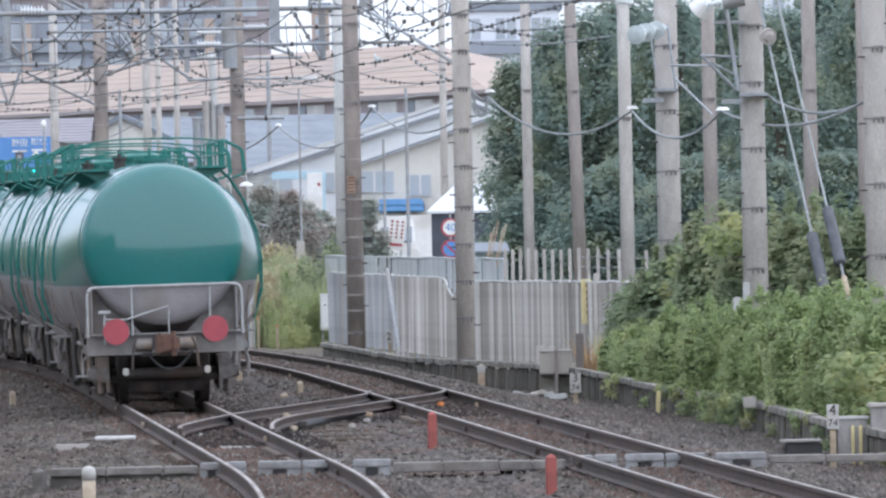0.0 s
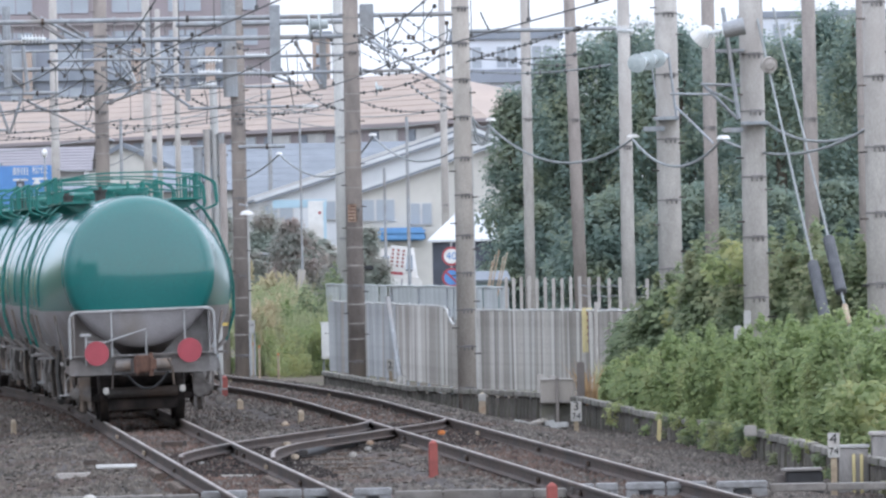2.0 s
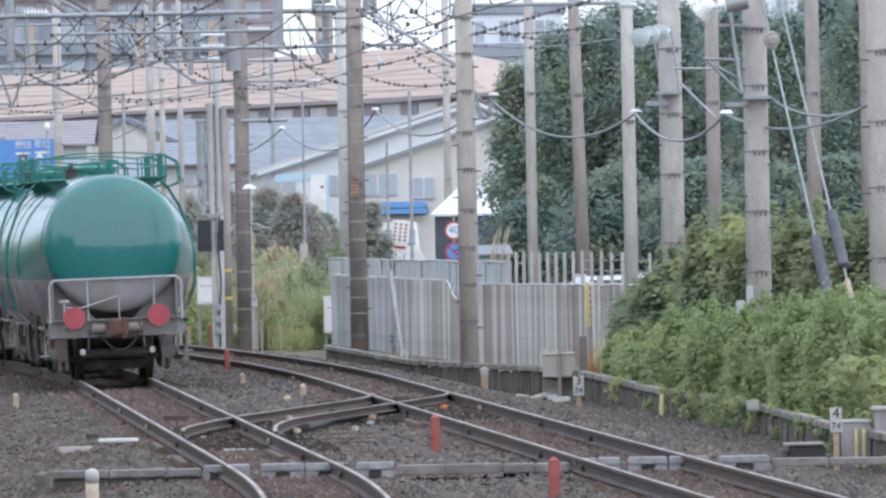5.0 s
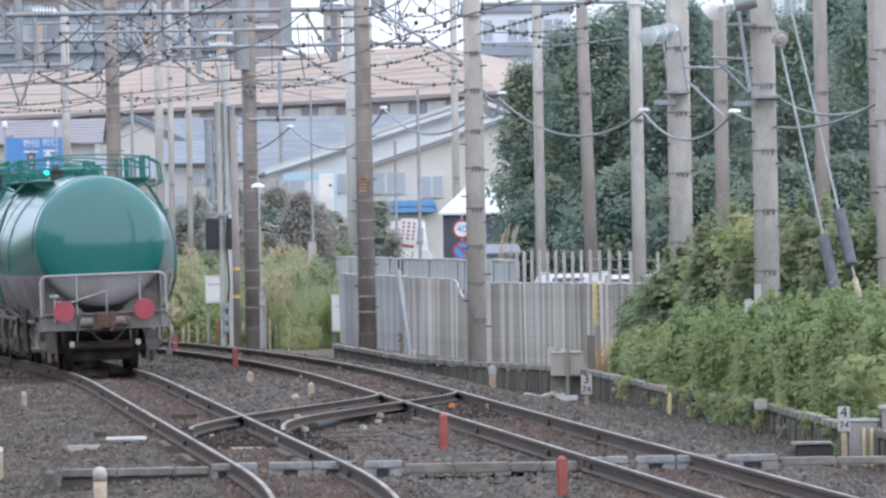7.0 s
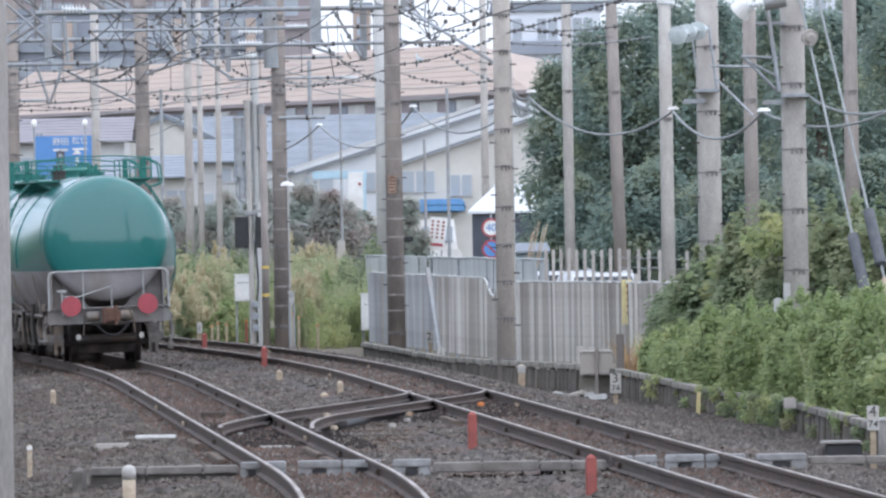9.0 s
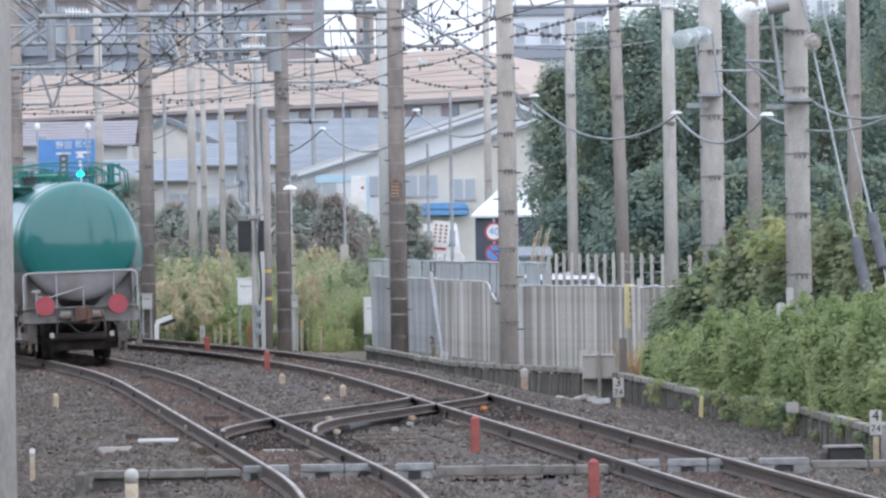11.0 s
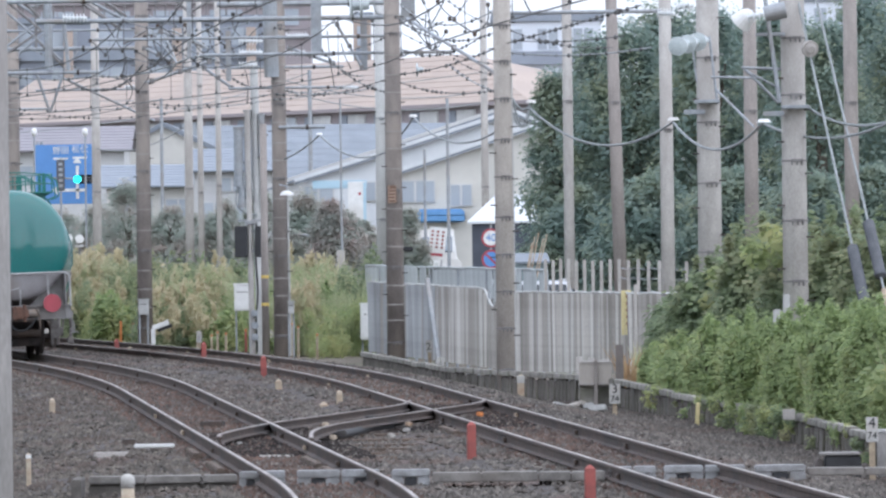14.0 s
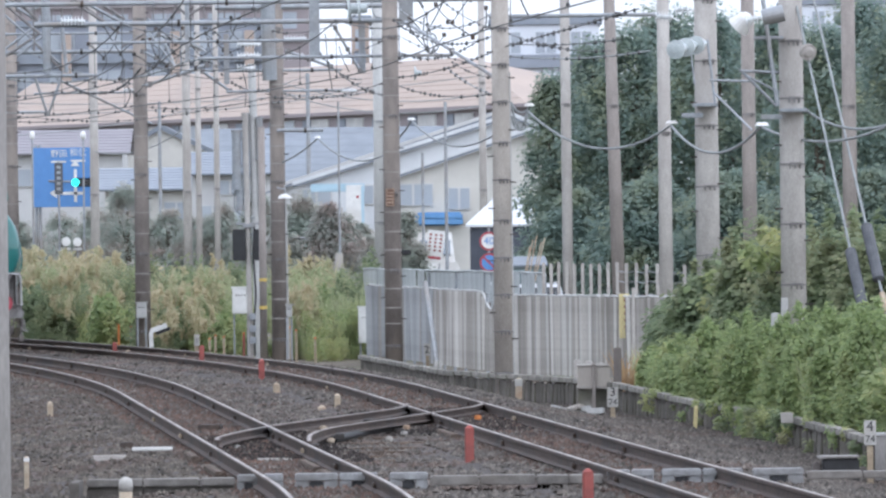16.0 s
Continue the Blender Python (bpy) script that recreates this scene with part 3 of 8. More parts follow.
pole("utility_pole", (-1.67, 240, -0.5), 0.15, 0.12, 11, M_CONCRETE_WHITE, "pale slender concrete pole behind the pale fence", 4, False)
pole("utility_pole", (2.95, 214, -0.5), 0.13, 0.11, 11, M_CONCRETE, "grey slender pole in front of the trees", 2, False)
pole("utility_pole", (4.19, 214, -0.5), 0.165, 0.125, 11, M_WOODPOLE, "brown slender pole leaning in front of the trees", 2, False, lean=-0.022)
pole("utility_pole", (6.46, 190, -0.5), 0.155, 0.135, 10, M_WOODPOLE, "brown slender pole in front of the trees", 2, False)
pole("utility_pole", (8.12, 180, -0.5), 0.155, 0.13, 10, M_WOODPOLE, "brown slender pole in front of the trees", 2, False)
pole("utility_pole", (9.19, 180, -0.5), 0.14, 0.12, 10, M_WOODPOLE, "brown slender pole in front of the trees", 2, False)
for px, yy, r in ((-12.3, 320, 0.17), (-8.46, 300, 0.155), (-9.15, 340, 0.12), (-7.22, 290, 0.10), (1.5, 330, 0.15)):
    pole("utility_pole", (px, yy, -0.6), r, r * 0.8, 12, M_CONCRETE, "distant pale concrete utility pole", 3, False, group="distant poles")
pole("platform_pole", (-2.24, 45, -0.4), 0.075, 0.075, 6, M_STAINED, "smooth cream steel post close to the platform", 0, False)

# ---- fences ----
M_PLASTIC = mat("milky_plastic_sheet", (0.55, 0.56, 0.54), (0.46, 0.47, 0.45), 3, 0.5, stain=(0.42, 0.41, 0.38), stain_scale=1.5, stretch=(1, 1, 0.25))
clear = M_PLASTIC.node_tree.nodes.new("ShaderNodeBsdfTransparent")
through_mix = M_PLASTIC.node_tree.nodes.new("ShaderNodeMixShader")
through_mix.inputs[0].default_value = 0.62
M_PLASTIC.node_tree.links.new(M_PLASTIC.node_tree.nodes["Principled BSDF"].outputs[0], through_mix.inputs[1])
M_PLASTIC.node_tree.links.new(clear.outputs[0], through_mix.inputs[2])
M_PLASTIC.node_tree.links.new(through_mix.outputs[0], M_PLASTIC.node_tree.nodes["Material Output"].inputs["Surface"])


def sheet_mesh(w, h, folds, depth, notch=0.0):
    """A ribbed sheet, w wide along x and h high."""
    bm = bmesh.new()
    xs = [-w / 2 + w * k / (2 * folds) for k in range(2 * folds + 1)]
    for side in (0, 1):
        lo = [bm.verts.new((x, (depth if (k // 1) % 2 else -depth) + side * 0.006, 0)) for k, x in enumerate(xs)]
        hi = [bm.verts.new((x, (depth if (k // 1) % 2 else -depth) + side * 0.006, h - notch * k / len(xs))) for k, x in enumerate(xs)]
        for k in range(len(xs) - 1):
            f = (lo[k], lo[k + 1], hi[k + 1], hi[k])
            bm.faces.new(f if not side else f[::-1])
    return bm


def fence(name, label, line, n, h, folds, depth, material, rail_material, lean=0.015, dent=(), open_from=0, width=0.95, blue_from=999, turn=0.0):
    """A run of sheets along a line of ground points, with posts behind and a capping rail."""
    t = thing(name, (0, 0, 0), label, "fence")
    line = [Vector(p) for p in line]
    total = sum((q - p).length for p, q in zip(line, line[1:]))
    at = []
    for i in range(n + 1):
        d = total * i / n
        for p, q in zip(line, line[1:]):
            l = (q - p).length
            if d <= l + 1e-6:
                at.append(p.lerp(q, d / l))
                break
            d -= l
    tops = []
    data = {}
    for i, (p, q) in enumerate(zip(at, at[1:])):
        drop = dent[i] if i in range(len(dent)) else 0.0
        hh = h - drop
        gap = 0.3 if i < open_from else width
        pick = random.random()
        m = M_FENCE_BLUE if i >= blue_from and pick > 0.2 else material
        # Mixes lit and shaded sheet colours to imitate light across the pleats.
        if material is M_FENCE and m is material:
            m = M_FENCE_SHADED if pick < 0.48 else M_FENCE_LIT if pick < 0.66 else material
        key = (round(hh, 2), gap, m.name)
        if key not in data:
            bm = sheet_mesh((q - p).length * gap, hh, folds, depth)
            o = part("sheet", bm, m, t)
            data[key] = o.data
        else:
            o = new("sheet", data[key])
            o.parent = t
        d = q - p
        o.location = (p + q) / 2
        o.rotation_euler = (random.uniform(-lean, lean), random.uniform(-lean, lean) * 0.6, math.atan2(d.y, d.x) + random.uniform(-turn, turn))
        tops.append((p + q) / 2 + Vector((0, 0, hh)))
    for i in range(open_from):  # milky see-through sheets behind the strips
        p, q = at[i], at[i + 1]
        d = q - p
        if "milky" not in data:
            o = part("plastic_sheet", sheet_mesh(d.length * 0.99, h - 0.03, 2, 0.008), M_PLASTIC, t, "milky see-through plastic sheet")
            data["milky"] = o.data
        else:
            o = new("plastic_sheet", data["milky"])
            o.parent = t
        o.location = (p + q) / 2 + Vector((0, 0.05, 0))
        o.rotation_euler = (0, 0, math.atan2(d.y, d.x))
    for i in range(0, n + 1, 6):
        p = at[i]
        bm = bmesh.new()
        rod(bm, p + Vector((0, 0.06, -0.2)), p + Vector((0, 0.06, h - 0.02)), 0.03, n=8)
        part("post", bm, M_STEEL, t)
    bm = bmesh.new()
    pipe(bm, [p + Vector((0, -0.02, 0.012 + random.uniform(-0.014, 0.014))) for p in tops], 0.026, 6)
    part("capping_rail", bm, M_CONCRETE_WHITE if rail_material is M_STEEL else rail_material, t, "pale capping rail")
    bm = bmesh.new()
    for z in (0.35, 0.9):
        pipe(bm, [p + Vector((0, -depth - 0.012, z)) for p in at], 0.006, 6)
    part("wale", bm, M_STEEL, t)
    return t




F_RIGHT, F_MID, F_LEFT = (4.43, 171.51, -0.42), (1.33, 180.41, -0.42), (-1.76, 209.47, -0.42)
fence("corrugated_fence", "weathered grey corrugated sheet fence along the railway", [F_RIGHT, F_MID], 74, 1.56, 1, 0.04, M_FENCE, M_STEEL, open_from=33)
fence("corrugated_fence", "battered grey sheet fence with a dented top edge", [F_MID, F_LEFT], 84, 1.60, 1, 0.05, M_FENCE, M_STEEL, 0.02,
      (0.0, 0.0, 0.0, 0.0, 0.03, 0.08, 0.16, 0.24, 0.32, 0.36, 0.35, 0.3, 0.2, 0.08, 0.02), blue_from=42, turn=0.06)
fence("sheet_fence", "pale bluish sheet fence standing behind the railway fence", [(2.21, 196, -0.5), (-2.04, 226, -0.5)], 40, 1.98, 1, 0.03, M_FENCE_PALE, M_FENCE_PALE)


def post_rail_fence():
    t = thing("guard_fence", (0, 0, 0), "grey concrete post and rail fence behind the sheets", "fence")
    a, b = Vector((4.75, 178, -0.5)), Vector((2.13, 192, -0.5))
    n = 15
    for i in range(n + 1):
        p = a.lerp(b, (i / n) ** 0.85)
        bm = bmesh.new()
        box(bm, p + Vector((0, 0, 1.1)), (0.068, 0.068, 2.28 + random.uniform(-0.05, 0.05)), bevel=0.01)
        part("post", bm, M_CONCRETE, t)
    for z in (1.62, 1.88, 2.08):
        bm = bmesh.new()
        pipe(bm, [a.lerp(b, 0.45 * i / 8) + Vector((0, 0, z - 0.03 * (i % 2))) for i in range(9)], 0.010, 6)
        part("rail", bm, M_STEEL, t)
    bm = bmesh.new()
    box(bm, (0, 0, 0.95), (0.06, 0.06, 1.9), bevel=0.01)
    solo("concrete_post", bm, M_CONCRETE, "square pale concrete post at the end of the fence", "post", loc=(3.42, 163, -0.5))
    for k, (x, z) in enumerate(((1021, 0.28), (1042, 0.25), (1064, 0.22))):
        bm = bmesh.new()
        box(bm, (0, 0, z / 2 + 0.1), (0.13, 0.12, z + 0.2), bevel=0.015)
        solo("concrete_block", bm, M_CONCRETE, "small upright pale concrete block behind the fence", "block", "concrete blocks", loc=((2.52, 2.75, 2.99)[k], 172, -0.5))
    bm = bmesh.new()
    rod(bm, (-0.38, 187, 1.39), (-0.15, 186, -0.3), 0.055, 0.06, 8)
    o = solo("leaning_post", bm, M_STEEL, "pale leaning steel post against the battered fence", "post")


post_rail_fence()

# ---- leaves ----
def leaf_cloud(name, centres, count, size, material, seed, parent=None, label="", flat=0.5, category="", kind="", broad=0.45, lump=0.0):
    """Many small folded leaves in clumps: centres are (x, y, z, rx, ry, rz)."""
    rng = np.random.default_rng(seed)
    w = np.array([c[3] * c[4] + c[3] * c[5] for c in centres], float)
    idx = rng.choice(len(centres), count, p=w / w.sum())
    c = np.array(centres, float)[idx]
    d = rng.normal(size=(count, 3))
    d /= np.linalg.norm(d, axis=1)[:, None]
    rad = (0.4 + 0.8 * rng.random(count) ** 0.8)[:, None]
    p = c[:, :3] + d * rad * c[:, 3:]
    if lump:  # hollows and bulges of the outline at two scales
        wave = np.zeros(count)
        for k, g in ((2.1, 0.6), (4.7, 0.4)):
            for q in range(3):
                way = rng.normal(size=3)
                wave += g * np.sin(p @ (way / np.linalg.norm(way)) * k * math.tau * 0.35 + rng.random() * 6.28) / 1.7
        p += d * c[:, 3:] * (lump * wave)[:, None] + np.array([0, 0, 1]) * (lump * 0.5 * wave * np.minimum(c[:, 5], 0.6))[:, None]
    face = rng.normal(size=(count, 3)) * 0.33 + d * 0.55 + np.array([0, 0, 0.75])  # leaves turn outwards and to the sky
    if flat > 1:
        face = rng.normal(size=(count, 3)) * (1, 1, 0.2)
    u = np.cross(face, rng.normal(size=(count, 3)))
    u /= np.linalg.norm(u, axis=1)[:, None]
    v = np.cross(u, face)
    v /= np.linalg.norm(v, axis=1)[:, None]
    s = size * rng.uniform(0.6, 1.4, count)[:, None]
    nrm = np.cross(u, v)
    vert = np.stack([p - u * s, p + v * s * broad + nrm * s * 0.12, p + u * s, p - v * s * broad + nrm * s * 0.12], 1).reshape(-1, 3)
    k = 4 * np.arange(count)[:, None]
    faces = np.concatenate([k + [[0, 1, 2]], k + [[0, 2, 3]]]).tolist()
    me = bpy.data.meshes.new(name)
    me.from_pydata(vert, [], faces)
    me.materials.append(material)
    ob = new(name, me)
    ob.parent = parent
    return tagged(ob, label, category, "", kind)


def tree(x, y, z0, h, w, seed, material=None, leaves=25000, size=0.064, label="tall dense dark green broadleaf tree behind the fence", low=0.12):
    """A tapered trunk with limbs and a crown of leafy clumps of uneven outline."""
    rng = random.Random(seed)
    t = thing("broadleaf_tree", (x, y, z0), label, "tree", "trees")
    bm = bmesh.new()
    rod(bm, (0, 0, -0.3), (rng.uniform(-0.2, 0.2), 0, h * 0.75), 0.035 * h, 0.012 * h, 10)
    part("trunk", bm, M_BARK, t)
    centres = []
    for i in range(130):
        a = rng.random() * math.tau
        f = low + (0.96 - low) * rng.random()
        rr = w * 0.5 * math.sin(math.pi * min(0.93, f * 0.80 + 0.2)) * rng.uniform(0.55, 1.0)
        c = (rr * math.cos(a), rr * math.sin(a), f * h)
        k = h * rng.uniform(0.025, 0.075)
        centres.append((*c, k * 1.25, k * 1.25, k))
        if i < 9:
            bm = bmesh.new()
            rod(bm, (0, 0, f * h * 0.6), c, 0.012 * h, 0.004 * h, 6)
            part("limb", bm, M_BARK, t)
    for f, q in ((0.3, 0.42), (0.52, 0.46), (0.74, 0.36)):  # the body of the crown behind the clumps
        centres.append((rng.uniform(-0.2, 0.2), 0, f * h, w * q, w * q, h * 0.16))
    leaf_cloud("crown", centres, leaves, size, material or M_LEAF_TREE, seed, t, broad=0.6, lump=0.2)
    return t


for i, (px, yy, top, ww) in enumerate((
        (2.92, 232, 6.55, 1.9),
        (3.2, 226, 3.48, 2.2),
        (4, 240, 7.65, 3.0),
        (4.77, 230, 7.85, 3.2),
        (5.9, 238, 8.31, 3.4),
        (6.72, 228, 8.09, 3.4),
        (8.05, 240, 8.18, 3.4),
        (8.79, 232, 8.01, 3.4),
        (9.56, 226, 7.66, 3.4),
        (11.01, 236, 8.49, 3.4),
        (11.78, 228, 8.27, 3.6),
        (5.04, 220, 3.84, 3.4),
        (6.9, 218, 3.94, 3.4),
        (8.73, 216, 3.77, 3.4),
        (10.58, 218, 3.89, 3.4))):
    tree(px, yy, -0.6, top + 0.5, ww, 20 + i)


def bush(x, y, z, rx, ry, rz, seed, material, leaves, size, label):
    rng = random.Random(seed)
    t = thing("bush", (x, y, z), label, "bush", "bushes")
    for i in range(5):
        bm = bmesh.new()
        a = rng.random() * math.tau
        rod(bm, (0, 0, -0.2), (0.7 * rx * math.cos(a), 0.7 * ry * math.sin(a), rz * rng.uniform(0.5, 0.9)), 0.02, 0.008, 6)
        part("stem", bm, M_BARK, t)
    centres = []
    for i in range(110):  # rounded clumps all over the dome, the outermost ones the smallest
        a, f = rng.random() * math.tau, rng.random() ** 0.75
        k = rng.uniform(0.08, 0.20)
        e = math.sqrt(max(0.05, 1 - (f * 0.92) ** 2))
        q = rng.uniform(0.45, 1)
        centres.append((rx * 0.95 * e * math.cos(a) * q, ry * 0.95 * e * math.sin(a) * q, rz * f * 0.9, max(0.1, k * rx * 1.1), max(0.1, k * ry * 0.7), max(0.09, k * rz * 0.5)))
    for i in range(34):  # shoots that stand out of the outline
        a, f = rng.random() * math.tau, rng.uniform(0.5, 1.08)
        e = math.sqrt(max(0.05, 1 - (f * 0.9) ** 2))
        centres.append((rx * e * math.cos(a), ry * e * math.sin(a), rz * f, 0.06, 0.06, rz * rng.uniform(0.04, 0.09)))
    for f in (0.35, 0.5):  # the closed cover between the clumps
        centres.append((rng.uniform(-0.1, 0.1) * rx, 0, rz * f, rx * 0.85, ry * 0.85, rz * 0.45))
    leaf_cloud("leaves", centres, leaves, size, material, seed, t, broad=0.62, lump=0.3)
    return t


for i, (px, yy, rx, rz) in enumerate(((3.84, 150, 0.55, 1.25), (4.27, 147, 0.7, 1.85), (4.91, 144, 0.8, 2.3), (5.56, 141, 0.8, 2.25),
                                      (6.13, 139, 0.8, 2.35), (6.64, 137, 0.8, 2.3), (7.36, 136, 0.8, 2.3))):
    bush(px, yy, -0.3, rx, 1.6, rz * 1.14, 50 + i, M_LEAF_BUSH, 17000, 0.06, "dense olive-green shrub on the bank beside the track")
WEEDS = ((3.45, 146, 0.38, 0.85), (3.7, 140, 0.5, 1.05), (4.05, 134, 0.55, 1.35), (4.43, 127, 0.6, 1.55),
                                      (4.87, 123, 0.6, 1.65), (5.23, 119, 0.6, 1.7), (5.61, 116, 0.6, 1.75), (6.08, 114, 0.65, 1.75))
for i, (px, yy, rx, rz) in enumerate(WEEDS):
    bush(px, yy, -0.35, rx, 1.3, rz, 70 + i, M_LEAF_WEED, 28000, 0.032, "bright green weeds spilling over the low trackside wall")



def blades(name, x0, x1, y0, y1, z0, count, h, w, material, seed, label, category, bend=0.25, along_track=None):
    """Upright grass or reed blades: thin bent strips of two faces each."""
    rng = np.random.default_rng(seed)
    px = x0 + (x1 - x0) * rng.random(count)
    py = y0 + (y1 - y0) * rng.random(count)
    a = rng.random(count) * math.tau
    hh = h * rng.uniform(0.45, 1.0, count) * (0.75 + 0.25 * np.sin(px * 2.3 + seed) * np.cos(py * 0.7))
    d = np.stack([np.cos(a), np.sin(a), np.zeros(count)], 1)
    u = np.stack([-np.sin(a), np.cos(a), np.zeros(count)], 1) * (w * rng.uniform(0.6, 1.3, count))[:, None]
    base = np.stack([px, py, np.full(count, z0)], 1)
    mid = base + d * (hh * bend * 0.3)[:, None] + np.stack([0 * hh, 0 * hh, hh * 0.6], 1)
    tip = base + d * (hh * bend)[:, None] + np.stack([0 * hh, 0 * hh, hh], 1)
    v = np.stack([base - u, base + u, mid + u * 0.8, mid - u * 0.8, tip], 1).reshape(-1, 3)
    k = 5 * np.arange(count)[:, None]
    f = (k + [[0, 1, 2, 3]]).tolist() + (k + [[3, 2, 4]]).tolist()
    me = bpy.data.meshes.new(name)
    me.from_pydata(v, [], f)
    me.materials.append(material)
    return tagged(new(name, me), label, category, kind="stuff")


for i, (px, yy, rx, rz) in enumerate(WEEDS):
    blades("weed_stems", px - rx * 0.8, px + rx * 0.8, yy - 0.1, yy + 0.8, -0.3, 150, rz * 1.22, 0.011, M_GRASS if i % 2 else M_LEAF_WEED, 30 + i, "thin weed stems standing out of the bank shrubs", "weeds", 0.3)
# reeds and grass on the far side of the curve
blades("reeds", -11.6, -8.22, 240, 254, -0.6, 4200, 2.5, 0.02, M_REED, 1, "tall pale dry reeds beside the far curve", "reeds")
blades("green_reeds", -11.57, -7.94, 236, 244, -0.6, 6500, 2.0, 0.016, M_GRASS, 2, "tall green grass below the dry reeds", "grass")
blades("reeds", -7.46, -5, 228, 240, -0.6, 3600, 2.35, 0.02, M_REED, 3, "tall pale dry reeds behind the signal", "reeds")
blades("green_reeds", -7.47, -4.67, 224, 232, -0.6, 6500, 2.0, 0.016, M_GRASS, 4, "tall green grass below the dry reeds", "grass")
blades("reeds", -3.99, -2.63, 222, 236, -0.6, 3600, 2.7, 0.018, M_REED, 5, "pale dry reeds behind the catenary pole", "reeds")
blades("green_reeds", -4.09, -1.73, 216, 228, -0.6, 9000, 2.1, 0.016, M_GRASS, 6, "tall bright green grass beside the fence end", "grass")
blades("trackside_grass", 3.33, 4.13, 150, 160, -0.5, 1600, 1.2, 0.02, M_GRASS, 7, "long grass at the end of the sheet fence", "grass")
blades("dry_grass", 2.88, 3.14, 150.4, 151.4, -0.4, 60, 1.2, 0.016, M_STRAW, 8, "tuft of dry straw-coloured grass at the fence", "grass", 0.5)
for i, (px, yy, rx, rz, m) in enumerate(((-9.21, 252, 0.9, 2.0, 0), (-7.42, 240, 1.0, 2.3, 0), (-6.59, 240, 0.9, 2.2, 0), (-5.3, 236, 0.7, 2.1, 0),
                                      (-10.34, 238, 0.8, 1.3, 1), (-9.37, 236, 0.8, 1.2, 0), (-1.85, 228, 0.35, 2.3, 0), (-8.38, 233, 0.8, 1.0, 1), (-10.88, 240, 0.6, 1.5, 0),
                                      (-6.86, 226, 0.8, 1.1, 1), (-6.12, 225, 0.7, 1.3, 0), (-5.35, 222, 0.6, 1.0, 1), (-3.32, 218, 0.5, 0.9, 1))):
    bush(px, yy, -0.6, rx, 1.5, rz, 90 + i, M_LEAF_WEED if m else M_LEAF_BUSH, 6000, 0.06, "leafy green creeper-grown shrub among the reeds")

for i, (px, yy, rx, rz, m) in enumerate(((-9.85, 239, 0.7, 1.9, 0), (-10.69, 236, 0.6, 1.6, 0), (-8.66, 231, 0.5, 1.4, 1), (-6.65, 229, 0.8, 1.9, 0), (-5.82, 227, 0.6, 1.5, 1),
                                         (-4.91, 228, 0.6, 1.8, 0), (-3.08, 219, 0.5, 1.7, 1), (-2.35, 221, 0.5, 1.9, 0))):
    bush(px, yy, -0.6, rx, 1.2, rz, 160 + i, M_LEAF_WEED if m else M_LEAF_BUSH, 5000, 0.06, "leafy green shrub growing through the reeds")


def plumes(name, spots, z, count, seed):
    """Feathery pale seed heads over the reeds: clumps of fine drooping strands."""
    rng = random.Random(seed)
    centres = []
    for x0, x1, y, zz in spots:
        for k in range(count):
            r = rng.uniform(0.05, 0.09)
            centres.append((rng.uniform(x0, x1), y + rng.uniform(-3, 3), zz + rng.gauss(0, 0.22), r, r, r * 3))
    leaf_cloud(name, centres, len(centres) * 26, 0.09, M_REED, seed, None, "pale feathery seed heads of tall reeds", 2.5, "reed plumes", "stuff")


plumes("reed_plumes", ((-11.11, -8.6, 241, 1.6), (-11.11, -9.0, 238, 1.25), (-7.45, -5.46, 225, 0.7), (-7.2, -5.6, 222, 0.35), (-3.82, -3.07, 217, 0.6), (-7.22, -5.41, 229, 1.1), (-3.95, -2.75, 226, 1.2), (-10.2, -8.26, 236, 0.6)), 0, 62, 9)
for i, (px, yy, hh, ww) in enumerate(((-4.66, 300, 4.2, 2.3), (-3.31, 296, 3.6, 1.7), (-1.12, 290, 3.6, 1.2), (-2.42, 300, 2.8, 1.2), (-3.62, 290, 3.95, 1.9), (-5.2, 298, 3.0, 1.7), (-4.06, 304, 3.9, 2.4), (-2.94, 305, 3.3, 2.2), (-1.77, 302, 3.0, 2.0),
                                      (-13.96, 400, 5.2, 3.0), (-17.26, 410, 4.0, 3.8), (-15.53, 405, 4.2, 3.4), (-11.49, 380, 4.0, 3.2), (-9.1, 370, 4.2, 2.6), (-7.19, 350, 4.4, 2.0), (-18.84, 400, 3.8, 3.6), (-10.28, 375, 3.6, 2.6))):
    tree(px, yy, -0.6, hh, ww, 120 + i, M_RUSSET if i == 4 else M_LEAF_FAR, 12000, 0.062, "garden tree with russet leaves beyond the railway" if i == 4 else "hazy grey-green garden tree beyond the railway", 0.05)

rng = random.Random(78)
